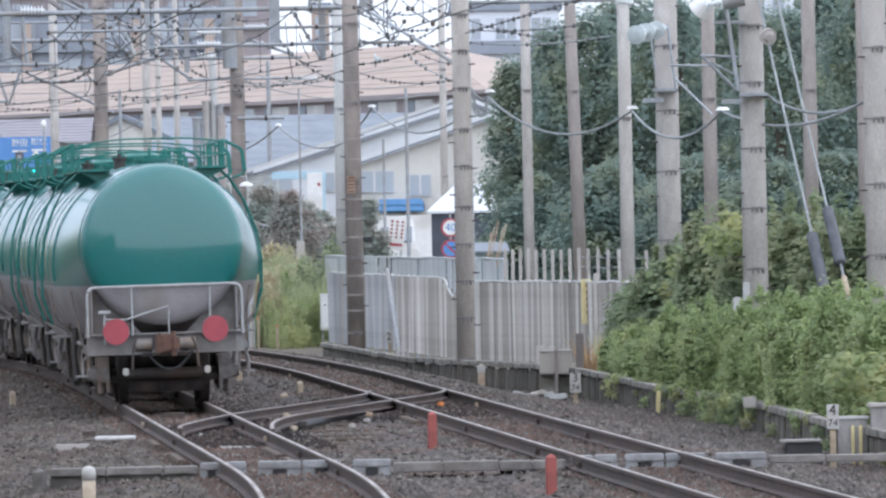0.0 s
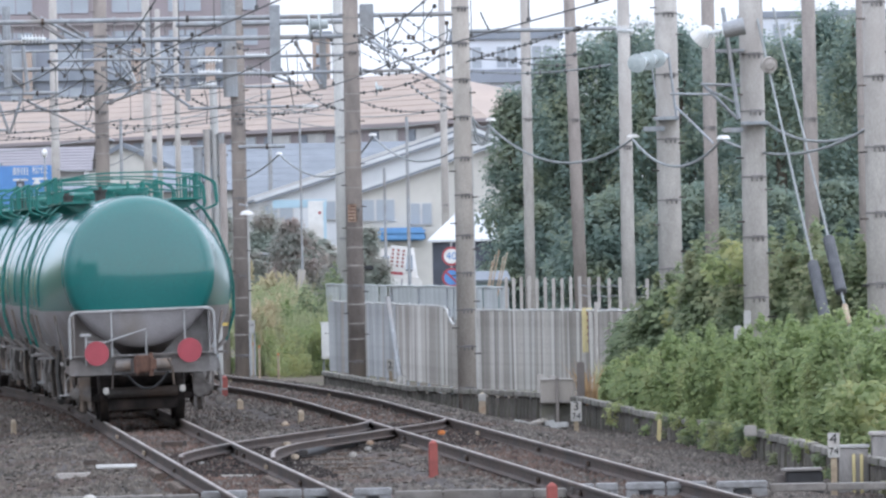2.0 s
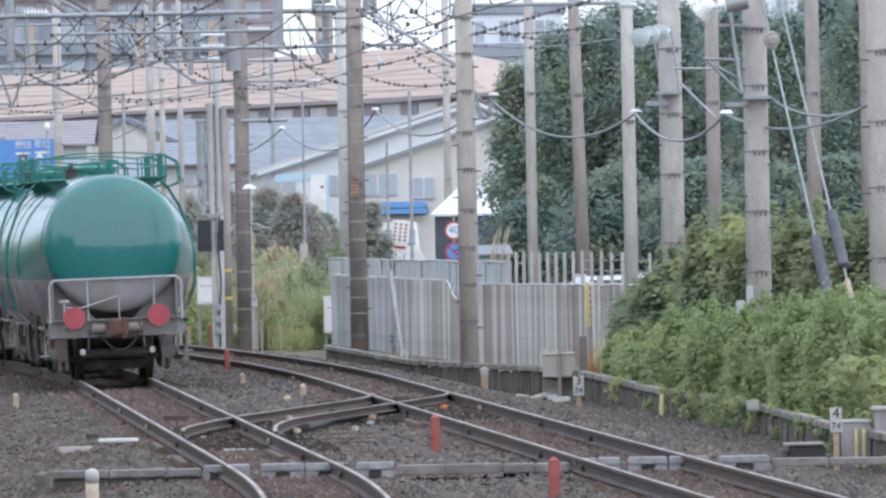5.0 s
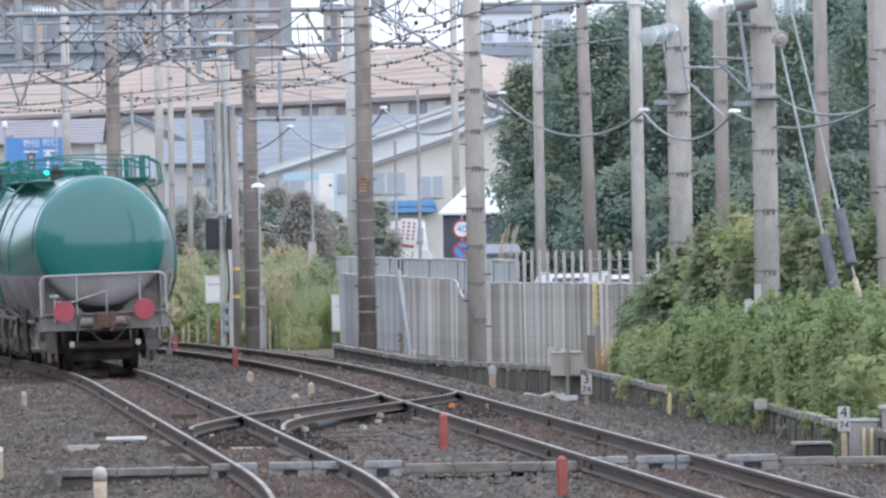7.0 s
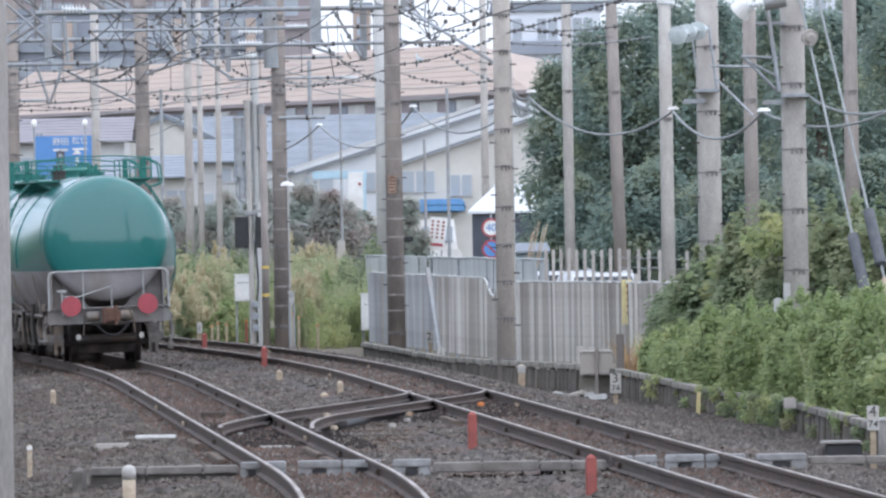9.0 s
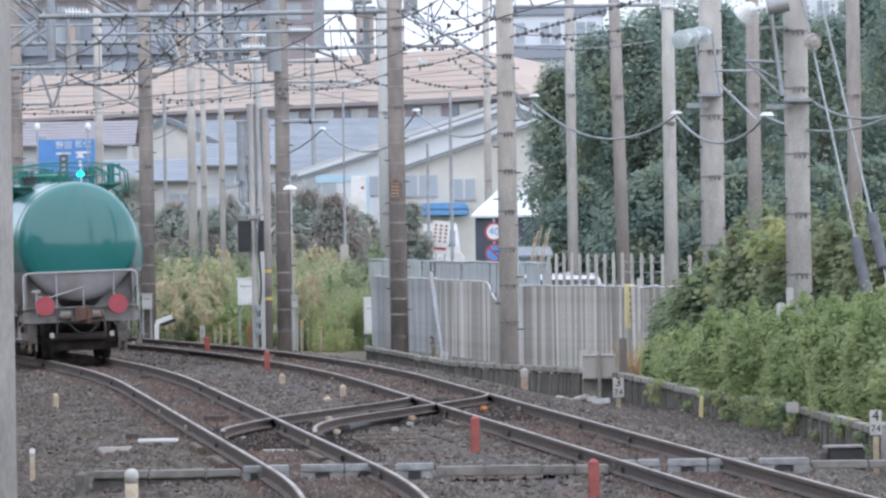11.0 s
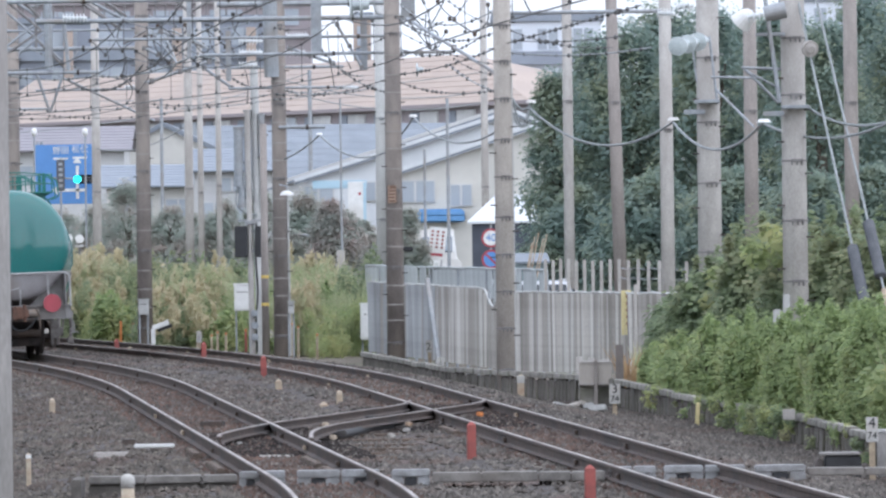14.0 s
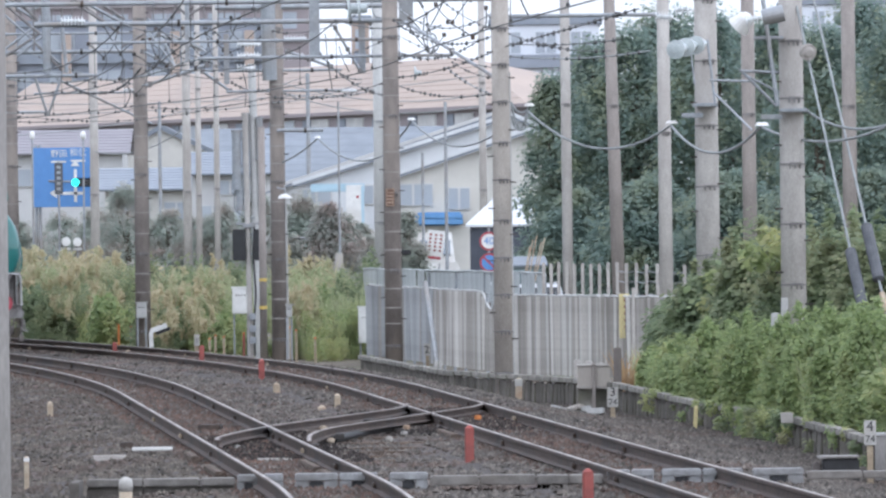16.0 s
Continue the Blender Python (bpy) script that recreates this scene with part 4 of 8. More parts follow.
for name, label, m, spots, size in (
        ("weeds", "soft green weeds at the end of the railway fence", M_LEAF_WEED, ((-3.3, -2.35, 212, 215, 0.0, 1.1), (-2.4, -1.75, 215, 217, 0.0, 1.2), (-5.2, -3.9, 219, 224, 0.0, 1.4), (-6.2, -5.3, 221, 226, -0.1, 0.9), (-9.4, -8.0, 232, 236, -0.1, 0.8)), 0.05),
        ("undergrowth", "dark green undergrowth below the reeds", M_LEAF_BUSH, ((-11.2, -9.2, 233, 238, 0.1, 1.5), (-7.7, -6.3, 222, 228, 0.0, 1.2), (-8.9, -7.6, 236, 240, 0.9, 2.1)), 0.055),
        ("tall_weeds", "pale seeding weeds among the reeds", M_GRASS, ((-3.9, -2.2, 215, 222, 0.6, 2.0), (-5.4, -4.2, 222, 228, 0.6, 1.8), (-7.6, -5.3, 224, 232, 0.5, 2.0), (-11.2, -8.0, 235, 244, 0.5, 2.1)), 0.045)):
    centres = []
    for x0, x1, y0, y1, z0, z1 in spots:
        for k in range(int(60 * (x1 - x0))):
            r = rng.uniform(0.10, 0.22)
            f = rng.random() ** 1.3
            centres.append((rng.uniform(x0, x1), rng.uniform(y0, y1), -0.5 + z0 + (z1 - z0) * f, r, r, r * rng.uniform(0.8, 1.6)))
    leaf_cloud(name, centres, len(centres) * 55, size, m, 78, None, label, 0.5, "weeds", "stuff", broad=0.3)
rng = random.Random(79)
for name, label, box_of, count, size in (
        ("creeper_leaves", "broad pale green creeper leaves over the shrub", ((4.7, 5.4), (139.0, 140.5), (1.85, 2.4)), 230, 0.075),
        ("creeper_leaves", "broad pale green creeper leaves over the shrub", ((4.0, 4.7), (143.5, 145.5), (1.2, 1.85)), 130, 0.075),
        ("broad_weeds", "broad yellow-green leaves spilling over the low wall", ((5.05, 6.2), (106.5, 109), (0.15, 0.75)), 900, 0.06)):
    (x0, x1), (y0, y1), (z0, z1) = box_of
    centres = [(rng.uniform(x0, x1), rng.uniform(y0, y1), rng.uniform(z0, z1), 0.16, 0.16, 0.12) for k in range(26)]
    leaf_cloud(name, centres, count, size, M_KUDZU, 79, None, label, 0.5, "creeper", "stuff", broad=0.8)
# Leaf screen left of the view, added so the tank sides reflect dark.
rng = random.Random(77)
leaf_cloud("woods", [(-0.0584 * y - 11 - rng.uniform(0, 3), y, rng.uniform(0, 4.5), 1.9, 3.0, 2.0) for y in [60 + 1.6 * k for k in range(230)]], 30000, 0.5, M_LEAF_BUSH, 77, None,
           "unseen leafy screen beside the line, added to darken tank reflections", 0.5, "woods", "stuff")


def attach(ob, parent):
    """Makes ob, built in world coordinates, a part of the thing that carries it."""
    bpy.context.view_layer.update()
    ob.parent = parent
    ob.matrix_parent_inverse = parent.matrix_world.inverted()
    for key in ("category", "group"):
        if key in ob:
            del ob[key]
    return ob


# ---- beside the track ----
def stake(base, w, h, material, label, tip=None, rz=0.0, lean=0.0):
    t = thing("marker_stake", base, label, "stake", "trackside stakes", rz=rz)
    bm = bmesh.new()
    box(bm, (0, 0, h / 2 - 0.1), (w, w, h + 0.2), bevel=0.008)
    bmesh.ops.create_cone(bm, cap_ends=True, segments=4, radius1=w * 0.68, radius2=w * 0.2, depth=w * 0.35, matrix=Matrix.Translation((0, 0, h + w * 0.16)) @ Matrix.Rotation(math.pi / 4, 4, "Z"))
    part("post", bm, material, t)
    if tip:
        bm = bmesh.new()
        box(bm, (0, 0, h - w * 0.4), (w * 1.12, w * 1.12, w * 1.1), bevel=0.01)
        part("cap", bm, tip, t, "pale painted cap")
    t.rotation_euler.y = lean
    return t


for p, w, h in (((0.28, 106.26, -0.2), 0.10, 0.40), ((1.39, 88.57, -0.2), 0.10, 0.36), ((-3.28, 161.93, -0.2), 0.10, 0.38),
                ((-4.88, 181.78, -0.2), 0.10, 0.38), ((-7.18, 196.91, -0.2), 0.10, 0.27)):
    stake(p, w, h, M_STAKE_RED, "faded red square stake in the ballast", rz=8)
for p, w, h in (((-1.63, 136.96, -0.2), 0.085, 0.22), ((-2.8, 150.4, -0.2), 0.10, 0.16), ((-6.85, 195.78, -0.2), 0.10, 0.12), ((-5.96, 136.43, -0.25), 0.08, 0.22),
                ((-1.86, 136.28, -0.2), 0.12, 0.05), ((-1.36, 153.42, -0.2), 0.10, 0.06)):
    stake(p, w, h, M_STAKE, "weathered cream stub post in the ballast", rz=12)
stake((1.25, 152.79, -0.3), 0.12, 0.24, M_STAKE, "cream concrete marker with a white top", M_SIGNWHITE)
t = thing("marker_stake", (-3.17, 89.44, -0.25), "round rusty cream stake with a domed white top", "stake", "trackside stakes")
bm = bmesh.new()
rod(bm, (0, 0, -0.2), (0, 0, 0.26), 0.066, n=18)
smooth(part("post", bm, M_STAKE, t))
bm = bmesh.new()
loft(bm, [[(r * math.cos(k * math.tau / 18), r * math.sin(k * math.tau / 18), z) for k in range(18)] for r, z in ((0.07, 0.25), (0.071, 0.33), (0.064, 0.36), (0.045, 0.382), (0.018, 0.392))])
smooth(part("cap", bm, M_SIGNWHITE, t, "pale painted cap"))
stake((-4.67, 100.69, -0.3), 0.055, 0.36, M_STAKE, "thin grey stake with a white tip", M_WHITE)
stake((3.57, 129.2, -0.4), 0.06, 0.33, M_BANNER, "faded yellow stake leaning on the low wall", lean=0.05)
for x, z, m in ((-8.06, 0.75, M_ORANGE), (-7.76, 0.7, M_YELLOW), (-5.39, 0.55, M_STAKE), (-5.19, 0.5, M_STAKE), (-5.86, 0.5, M_YELLOW),
                (-3.61, 0.75, M_STAKE_RED), (-3.5, 0.9, M_YELLOW), (-3.37, 0.8, M_YELLOW), (-2.94, 0.55, M_YELLOW), (-4.56, 0.55, M_ORANGE), (-4.72, 0.6, M_STAKE_RED), (-5.53, 0.45, M_STAKE), (-3.58, 0.95, M_ORANGE)):
    stake((x, 206 if x > -4.2 else 213 if x > -6 else 224, -0.35), 0.05, z * 0.72, M_STAKE if m is M_YELLOW else m, "narrow cable marker post with an orange tip at the grass edge", M_ORANGE)


def km_sign(base, w, h, lines, label, lean=0.0, post=0.5, rz=0.0):
    """A small white board with numbers, on a post."""
    t = thing("distance_marker", base, label, "sign", "distance markers", rz=rz)
    bm = bmesh.new()
    box(bm, (0, 0, post / 2 - 0.1), (0.07, 0.05, post + 0.2), bevel=0.006)
    part("post", bm, M_OLDSTAKE, t)
    bm = bmesh.new()
    box(bm, (0, -0.04, post + h / 2), (w, 0.025, h), bevel=0.006)
    part("board", bm, M_SIGNWHITE, t, "dirty white board")
    for i, (txt, size) in enumerate(lines):
        cu = bpy.data.curves.new("numeral", "FONT")
        cu.body, cu.size, cu.extrude, cu.align_x, cu.align_y = txt, size, 0.002, "CENTER", "CENTER"
        tmp = bpy.data.objects.new("numeral", cu)
        me = bpy.data.meshes.new_from_object(tmp)
        bpy.data.objects.remove(tmp)
        me.materials.append(M_BLACK)
        o = new("numeral", me)
        o.parent = t
        o.matrix_local = pose(0, -0.057, post + h * (1 - (i + 0.5) / len(lines)), 90)
    t.rotation_euler.y = lean
    return t


km_sign((2.53, 136.37, -0.44), 0.165, 0.30, (("3", 0.19), ("74", 0.135)), "white distance marker with black 3 and 74", post=0.24)
km_sign((4.83, 102.87, -0.27), 0.14, 0.285, (("4", 0.17), ("74", 0.115)), "white distance marker with black 4 and 74 on a cream post", post=0.29)
km_sign((-0.36, 193.47, -0.35), 0.13, 0.26, (("2", 0.22),), "small tilted white distance marker with black 2", lean=-0.06, post=0.12)
km_sign((-0.12, 163.64, -0.17), 0.14, 0.25, (("|", 0.1), ("||", 0.1), ("|", 0.1)), "small white marker plate with dark strokes", lean=0.06, post=0.04)
km_sign((-5.6, 204.81, -0.3), 0.12, 0.26, (("|", 0.14),), "small pale marker plate at the edge of the grass", post=0.2)


# low wall of concrete boards with a coping, along the foot of the bank
def low_wall():
    t = thing("low_trackside_wall", (0, 0, 0), "low mossy wall of concrete boards with a coping", "wall", kind="")
    line = [Vector(p) for p in ((-1.66, 180.99, -0.05), (-0.07, 161.25, -0.05), (1.14, 155, -0.05), (2.2, 150.87, -0.05), (2.77, 146.25, -0.05), (3.34, 136.79, -0.05),
                                (3.64, 131.03, -0.05), (4.07, 126.4, -0.05), (4.57, 119.91, -0.05), (4.91, 112.28, -0.05), (5.12, 107.8, -0.05), (5.49, 100.8, -0.05))]
    bm0 = bmesh.new()
    box(bm0, (0, 0, -0.36), (0.05, 0.19, 0.66), bevel=0.006)
    board = part("board", bm0, M_BOARD, t, "dark stained concrete board")
    first = True
    for i, (p, q) in enumerate(zip(line, line[1:])):
        d = q - p
        a = math.atan2(d.y, d.x)
        n = max(1, round(d.length / 0.24))
        for k in range(n):
            o = board if first else new("board", board.data)
            first = False
            o.parent = t
            o.location = p.lerp(q, (k + 0.5) / n) + Vector((random.uniform(-0.015, 0.015), 0, random.uniform(-0.05, 0.01)))
            o.rotation_euler = (0, random.uniform(-0.05, 0.05), a - math.pi / 2)
        m = max(1, round(d.length / 1.6))
        for k in range(m):
            bm = bmesh.new()
            box(bm, (0, 0, 0), (d.length / m - 0.015, 0.14, 0.085), bevel=0.01)
            o = part("coping", bm, M_MOSSY, t)
            o.location = p.lerp(q, (k + 0.5) / m) + Vector((0, 0, random.uniform(-0.012, 0.012)))
            o.rotation_euler = (0, 0, a + random.uniform(-0.006, 0.006))
    return t


low_wall()


def creepers():
    """Leaves that hang over the coping and grow at the foot of the low wall."""
    rng = random.Random(5)
    line = [Vector(p) for p in ((2.91, 140.16, 0), (3.33, 136.3, 0), (3.62, 130.29, 0), (4.03, 125.06, 0), (4.53, 118.82, 0), (4.87, 111.45, 0), (5.08, 107.12, 0), (5.41, 101.8, 0))]
    thick = line[3:5]
    for name, m, n, size, seed, lab in (("creeper", M_LEAF_WEED, 36, 0.036, 61, "green creeper hanging over the low wall"), ("wall_weeds", M_LEAF_BUSH, 38, 0.033, 62, "dark weeds growing from the low wall")):
        centres = []
        for k in range(n):
            way = thick if k % 2 else line
            i = rng.randrange(len(way) - 1)
            p = way[i].lerp(way[i + 1], rng.random())
            r = rng.uniform(0.04, 0.12)
            centres.append((p.x + rng.uniform(-0.02, 0.08), p.y - rng.uniform(0.05, 0.25), rng.choice((-0.02, -0.05, -0.15, -0.3)), r, r, r * rng.uniform(0.7, 1.5)))
        leaf_cloud(name, centres, n * 70, size, m, seed, None, lab, 0.5, "creeper", "stuff")


creepers()


def cable_trough():
    """The concrete cable trough that passes under both tracks, with steel covers beside the rails."""
    t = thing("cable_trough", (0, 0, 0), "grey concrete cable trough with steel covers crossing under the tracks", "cable trough")
    def seg(name, x0, x1, z0, z1, m, y=95.6, w=0.32, label=""):
        bm = bmesh.new()
        box(bm, ((x0 + x1) / 2, y, (z0 + z1) / 2), (x1 - x0 - 0.008, w, z1 - z0), bevel=0.012)
        return part(name, bm, m, t, label)
    xs = [-3.80, -3.2, -2.6, -2.23]
    for a, b in zip(xs, xs[1:]):
        seg("trough_section", a, b, -0.32, -0.13, M_TROUGH)
        seg("trough_lid", a, b, -0.13, -0.05, M_LID, w=0.42)
    xs = [-0.17, 0.35, 0.95, 1.3, 1.66]
    for a, b in zip(xs, xs[1:]):
        seg("trough_lid", a, b, -0.16, -0.06 + random.uniform(-0.008, 0.008), M_LID, w=0.42)
    xs = [3.80, 4.4, 5.1, 5.8]
    for a, b in zip(xs, xs[1:]):
        seg("trough_lid", a, b, -0.14, -0.06 + random.uniform(-0.008, 0.008), M_LID, w=0.42)
    for a, b in ((-2.21, -1.96), (-1.95, -1.72), (-1.60, -1.14), (-1.13, -0.72), (-0.60, -0.19), (1.70, 1.95), (1.96, 2.20), (2.28, 2.70), (2.71, 3.14), (3.24, 3.78)):
        seg("steel_cover", a, b, -0.095, -0.018 + random.uniform(-0.006, 0.004), M_COVER, label="pale steel cover plate")
        m = (b - a) / 3
        seg("cover_foot", a, a + m, -0.19, -0.095, M_COVER, w=0.31)
        seg("cover_foot", b - m, b, -0.19, -0.095, M_COVER, w=0.31)
        # Black block in each notch, painted as the shade below the plate.
        seg("cover_gap", a + m, b - m, -0.19, -0.099, M_BLACK, w=0.26, label="black block for the shade under the cover")
    for x in (-3.87, -3.36):
        bm = bmesh.new()
        box(bm, (x, 94.6, -0.22), (0.1, 1.2, 0.36), bevel=0.01)
        part("chamber_wall", bm, M_TROUGH, t)
    # Black sheet in the chamber in place of the shade inside it.
    bm = bmesh.new()
    box(bm, (-3.6, 94.6, -0.36), (0.42, 1.1, 0.05))
    part("chamber_floor", bm, M_BLACK, t, "black sheet for the shaded opening of the chamber")


cable_trough()


def rubble():
    """Broken pale concrete pieces lying at the foot of the low wall."""
    rng = random.Random(31)
    for k in range(9):
        w = rng.uniform(0.10, 0.34)
        bm = bmesh.new()
        box(bm, (0, 0, 0), (w, rng.uniform(0.1, 0.22), rng.uniform(0.05, 0.10)), bevel=0.015)
        p = Vector((1.41, 147.49, -0.40)).lerp(Vector((2.45, 143.93, -0.42)), (k + 0.5) / 9)
        o = solo("concrete_rubble", bm, rng.choice((M_CONCRETE, M_CONCRETE_TAN, M_CONCRETE_WHITE)), "broken piece of pale concrete lying in the ballast", "rubble", "rubble pieces", loc=p + Vector((0, rng.uniform(-2, 2), 0)))
        o.rotation_euler = (rng.uniform(-0.2, 0.2), rng.uniform(-0.25, 0.25), rng.uniform(0, 3))


rubble()


def small_slabs():
    for p, sz, m, lab in (((-3.61, 111.26, -0.12), (0.50, 0.12, 0.045), M_WHITE, "white painted slab lying beside the track"),
                          ((-4.09, 110.04, -0.2), (0.42, 0.2, 0.08), M_CONCRETE, "grey concrete slab lying in the ballast"),
                          ((-4.05, 114.93, -0.17), (0.18, 0.2, 0.10), M_DARKSTEEL, "dark steel block beside the track"),
                          ((-2.03, 106.81, -0.17), (0.42, 0.2, 0.06), M_CONCRETE, "grey concrete plate between the rails"),
                          ((-3.19, 122.76, -0.13), (0.30, 0.3, 0.10), M_DARKSTEEL, "dark steel rod cover between the rails"),
                          ((-5.25, 155.63, -0.13), (0.22, 0.3, 0.08), M_DARKSTEEL, "dark steel plate between the rails"),
                          ((4.67, 106.92, -0.40), (0.60, 0.35, 0.12), M_TROUGH, "dark steel box beside the low wall"),
                          ((1.5, 139.54, -0.36), (0.34, 0.3, 0.06), M_WHITE, "broken pale concrete slab in the ballast"),
                          ((1.99, 137.01, -0.41), (0.2, 0.3, 0.06), M_WHITE, "broken pale concrete slab in the ballast")):
        bm = bmesh.new()
        box(bm, (0, 0, 0), sz, random.uniform(-0.15, 0.15), bevel=0.012)
        solo("slab", bm, m, lab, "slab", loc=p)
    # concrete joint boxes and the low block by the wall
    for x in (2.28, 2.555):
        t = thing("cable_joint_box", (x, 147, -0.12), "grey concrete cable box with a lid beside the fence", "cable box", "cable boxes")
        bm = bmesh.new()
        box(bm, (0, 0, 0.20), (0.255, 0.4, 0.40), bevel=0.012)
        part("body", bm, M_CONCRETE_TAN, t)
        for z in (0.03, 0.385):
            bm = bmesh.new()
            box(bm, (0, 0, z), (0.268, 0.44, 0.035), bevel=0.01)
            part("lid", bm, M_CONCRETE, t)
        bm = bmesh.new()
        box(bm, (0, 0.05, -0.26), (0.24, 0.25, 0.54), bevel=0.01)
        part("plinth", bm, M_MOSSY, t, "stained plinth")
    bm = bmesh.new()
    box(bm, (0, 0, 0.25), (0.055, 0.06, 1.0), bevel=0.008)
    solo("steel_stub", bm, M_WOODPOLE, "brown steel stub in front of the cable boxes", "post", loc=(2.42, 146.75, -0.44))
    bm = bmesh.new()
    box(bm, (0, 0, 0.35), (0.13, 0.13, 0.9), bevel=0.012)
    solo("stub_post", bm, M_CONCRETE_DARK, "dark stub post beside the cable boxes", "post", loc=(2.87, 150, -0.3))
    bm = bmesh.new()
    box(bm, (0, 0, 0.03), (0.16, 0.2, 0.14), bevel=0.012)
    solo("stub_block", bm, M_CONCRETE, "pale concrete block on the low wall", "block", loc=(4.46, 118, -0.02))
    t = thing("hoarding", (5.11, 104, -0.5), "cream concrete panel with yellow uprights by the wall", "panel")
    bm = bmesh.new()
    box(bm, (0, 0, 0.34), (0.34, 0.06, 0.52), bevel=0.01)
    part("panel", bm, M_STAINED, t)
    for x in (0.0, 0.09):
        bm = bmesh.new()
        box(bm, (x, -0.05, 0.30), (0.035, 0.05, 0.46), bevel=0.008)
        part("upright", bm, M_BANNER, t, "faded yellow upright")
    bm = bmesh.new()
    box(bm, (0, 0, 0.62), (0.38, 0.1, 0.04), bevel=0.01)
    part("coping", bm, M_CONCRETE_WHITE, t)
    t = thing("concrete_cabinet_base", (5.50, 104, -0.5), "grey concrete box with a projecting lid beside the low wall", "cable box")
    bm = bmesh.new()
    box(bm, (0, 0, 0.20), (0.28, 0.26, 0.44), bevel=0.012)
    part("base", bm, M_STAINED, t)
    bm = bmesh.new()
    box(bm, (0, 0, 0.58), (0.36, 0.3, 0.32), bevel=0.012)
    part("body", bm, M_STAINED, t)
    bm = bmesh.new()
    box(bm, (0, 0, 0.76), (0.42, 0.36, 0.045), bevel=0.012)
    part("lid", bm, M_CONCRETE, t)
    t = thing("cable_chamber", (4.54, 104, -0.5), "low dark cable chamber with a pale lid at the wall's foot", "cable box")
    bm = bmesh.new()
    box(bm, (0, 0, 0.15), (0.42, 0.4, 0.40), bevel=0.02)
    part("body", bm, M_RUBBER, t)
    bm = bmesh.new()
    box(bm, (-0.03, 0, 0.365), (0.47, 0.46, 0.03), bevel=0.01)
    part("lid", bm, M_STAINED, t, "stained concrete lid")
    bm = bmesh.new()
    box(bm, (-0.27, 0.05, 0.14), (0.09, 0.3, 0.34), bevel=0.02)
    part("end_block", bm, M_BOARD, t)


small_slabs()


def cabinet(base, w, h, legs, label, material=None, d=0.3):
    t = thing("equipment_cabinet", base, label, "cabinet", "trackside cabinets")
    bm = bmesh.new()
    box(bm, (0, 0, legs + h / 2), (w, d, h), bevel=0.012)
    part("body", bm, material or M_WHITE, t)
    bm = bmesh.new()
    box(bm, (0, 0.0, legs + h + 0.015), (w + 0.05, d + 0.05, 0.03), bevel=0.006)
    part("roof", bm, material or M_WHITE, t)
    bm = bmesh.new()
    box(bm, (0, -d / 2 - 0.008, legs + h * 0.5), (w * 0.86, 0.014, h * 0.86), bevel=0.004)
    door = part("door", bm, material or M_WHITE, t)
    bm = bmesh.new()
    for k in range(4):
        box(bm, ((k - 1.5) * w * 0.17, -d / 2 - 0.018, legs + h * 0.72), (w * 0.07, 0.004, 0.035))
    part("plate", bm, M_DARKSTEEL, door, "dark plates with unreadable marks")
    if legs > 0.05:
        for x in (-w * 0.4, w * 0.4):
            bm = bmesh.new()
            box(bm, (x, 0, legs / 2 - 0.1), (0.04, 0.04, legs + 0.2))
            part("leg", bm, M_STEEL, t)
    return t


cabinet((-1.80, 214, -0.45), 0.45, 0.84, 0.24, "white upright equipment cabinet on legs in the grass")
cabinet((-4.85, 216, -0.45), 0.40, 0.62, 0.95, "white upright equipment cabinet beside the signal")
cabinet((-7.32, 219, -0.3), 0.25, 0.36, 0.70, "small grey junction box strapped to the catenary pole", M_CONCRETE_WHITE, 0.16)
cabinet((-3.44, 201, -0.3), 0.13, 0.26, 0.86, "small grey junction box beside the catenary pole", M_CONCRETE_WHITE, 0.12)


def signal():
    """The colour-light signal seen from behind, on its mast with cabinets and cables."""
    t = thing("railway_signal", (-4.47, 209, -0.4), "pale steel signal mast with two black signal heads", "railway signal")
    bm = bmesh.new()
    rod(bm, (0, 0, -0.2), (-0.07, 0, 5.6), 0.068, 0.06, 14)
    part("mast", bm, M_CONCRETE, t)
    for x, w in ((-0.24, 0.30), (0.20, 0.20)):
        bm = bmesh.new()
        box(bm, (x, -0.05, 2.56), (w, 0.2, 0.72), bevel=0.02)
        part("signal_head", bm, M_BLACK, t, "black signal head")
    bm = bmesh.new()
    for z in (2.35, 2.8, 3.05):
        box(bm, (0, -0.02, z), (0.62, 0.05, 0.05))
    part("bracket", bm, M_STEEL, t)
    bm = bmesh.new()
    box(bm, (0.0, 0, 3.0), (0.3, 0.25, 0.1), bevel=0.02)
    part("collar", bm, M_STEEL, t)
    bm = bmesh.new()
    pipe(bm, rounded([(0.10, -0.1, 0), (0.08, -0.12, 0.8), (0.14, -0.1, 1.4), (0.08, -0.12, 2.4), (0.12, -0.1, 3.0)], 0.2), 0.025, 6)
    part("cable", bm, M_RUBBER, t)
    bm = bmesh.new()
    for z in (0.35, 0.62, 0.9):
        box(bm, (0.05, -0.1, z), (0.16, 0.12, 0.16), bevel=0.02)
    part("junction_box", bm, M_STEEL, t)


signal()
BANDED = pole("banded_post", (-4.11, 206, -0.35), 0.085, 0.08, 5.2, M_WOODPOLE, "brown steel post with yellow bands beside the signal", 0, False, category="post")
for z in (1.05, 1.68):
    bm = bmesh.new()
    rod(bm, (0, 0, z), (0, 0, z + 0.07), 0.092, n=14)
    part("band", bm, M_YELLOW, BANDED, "yellow band")


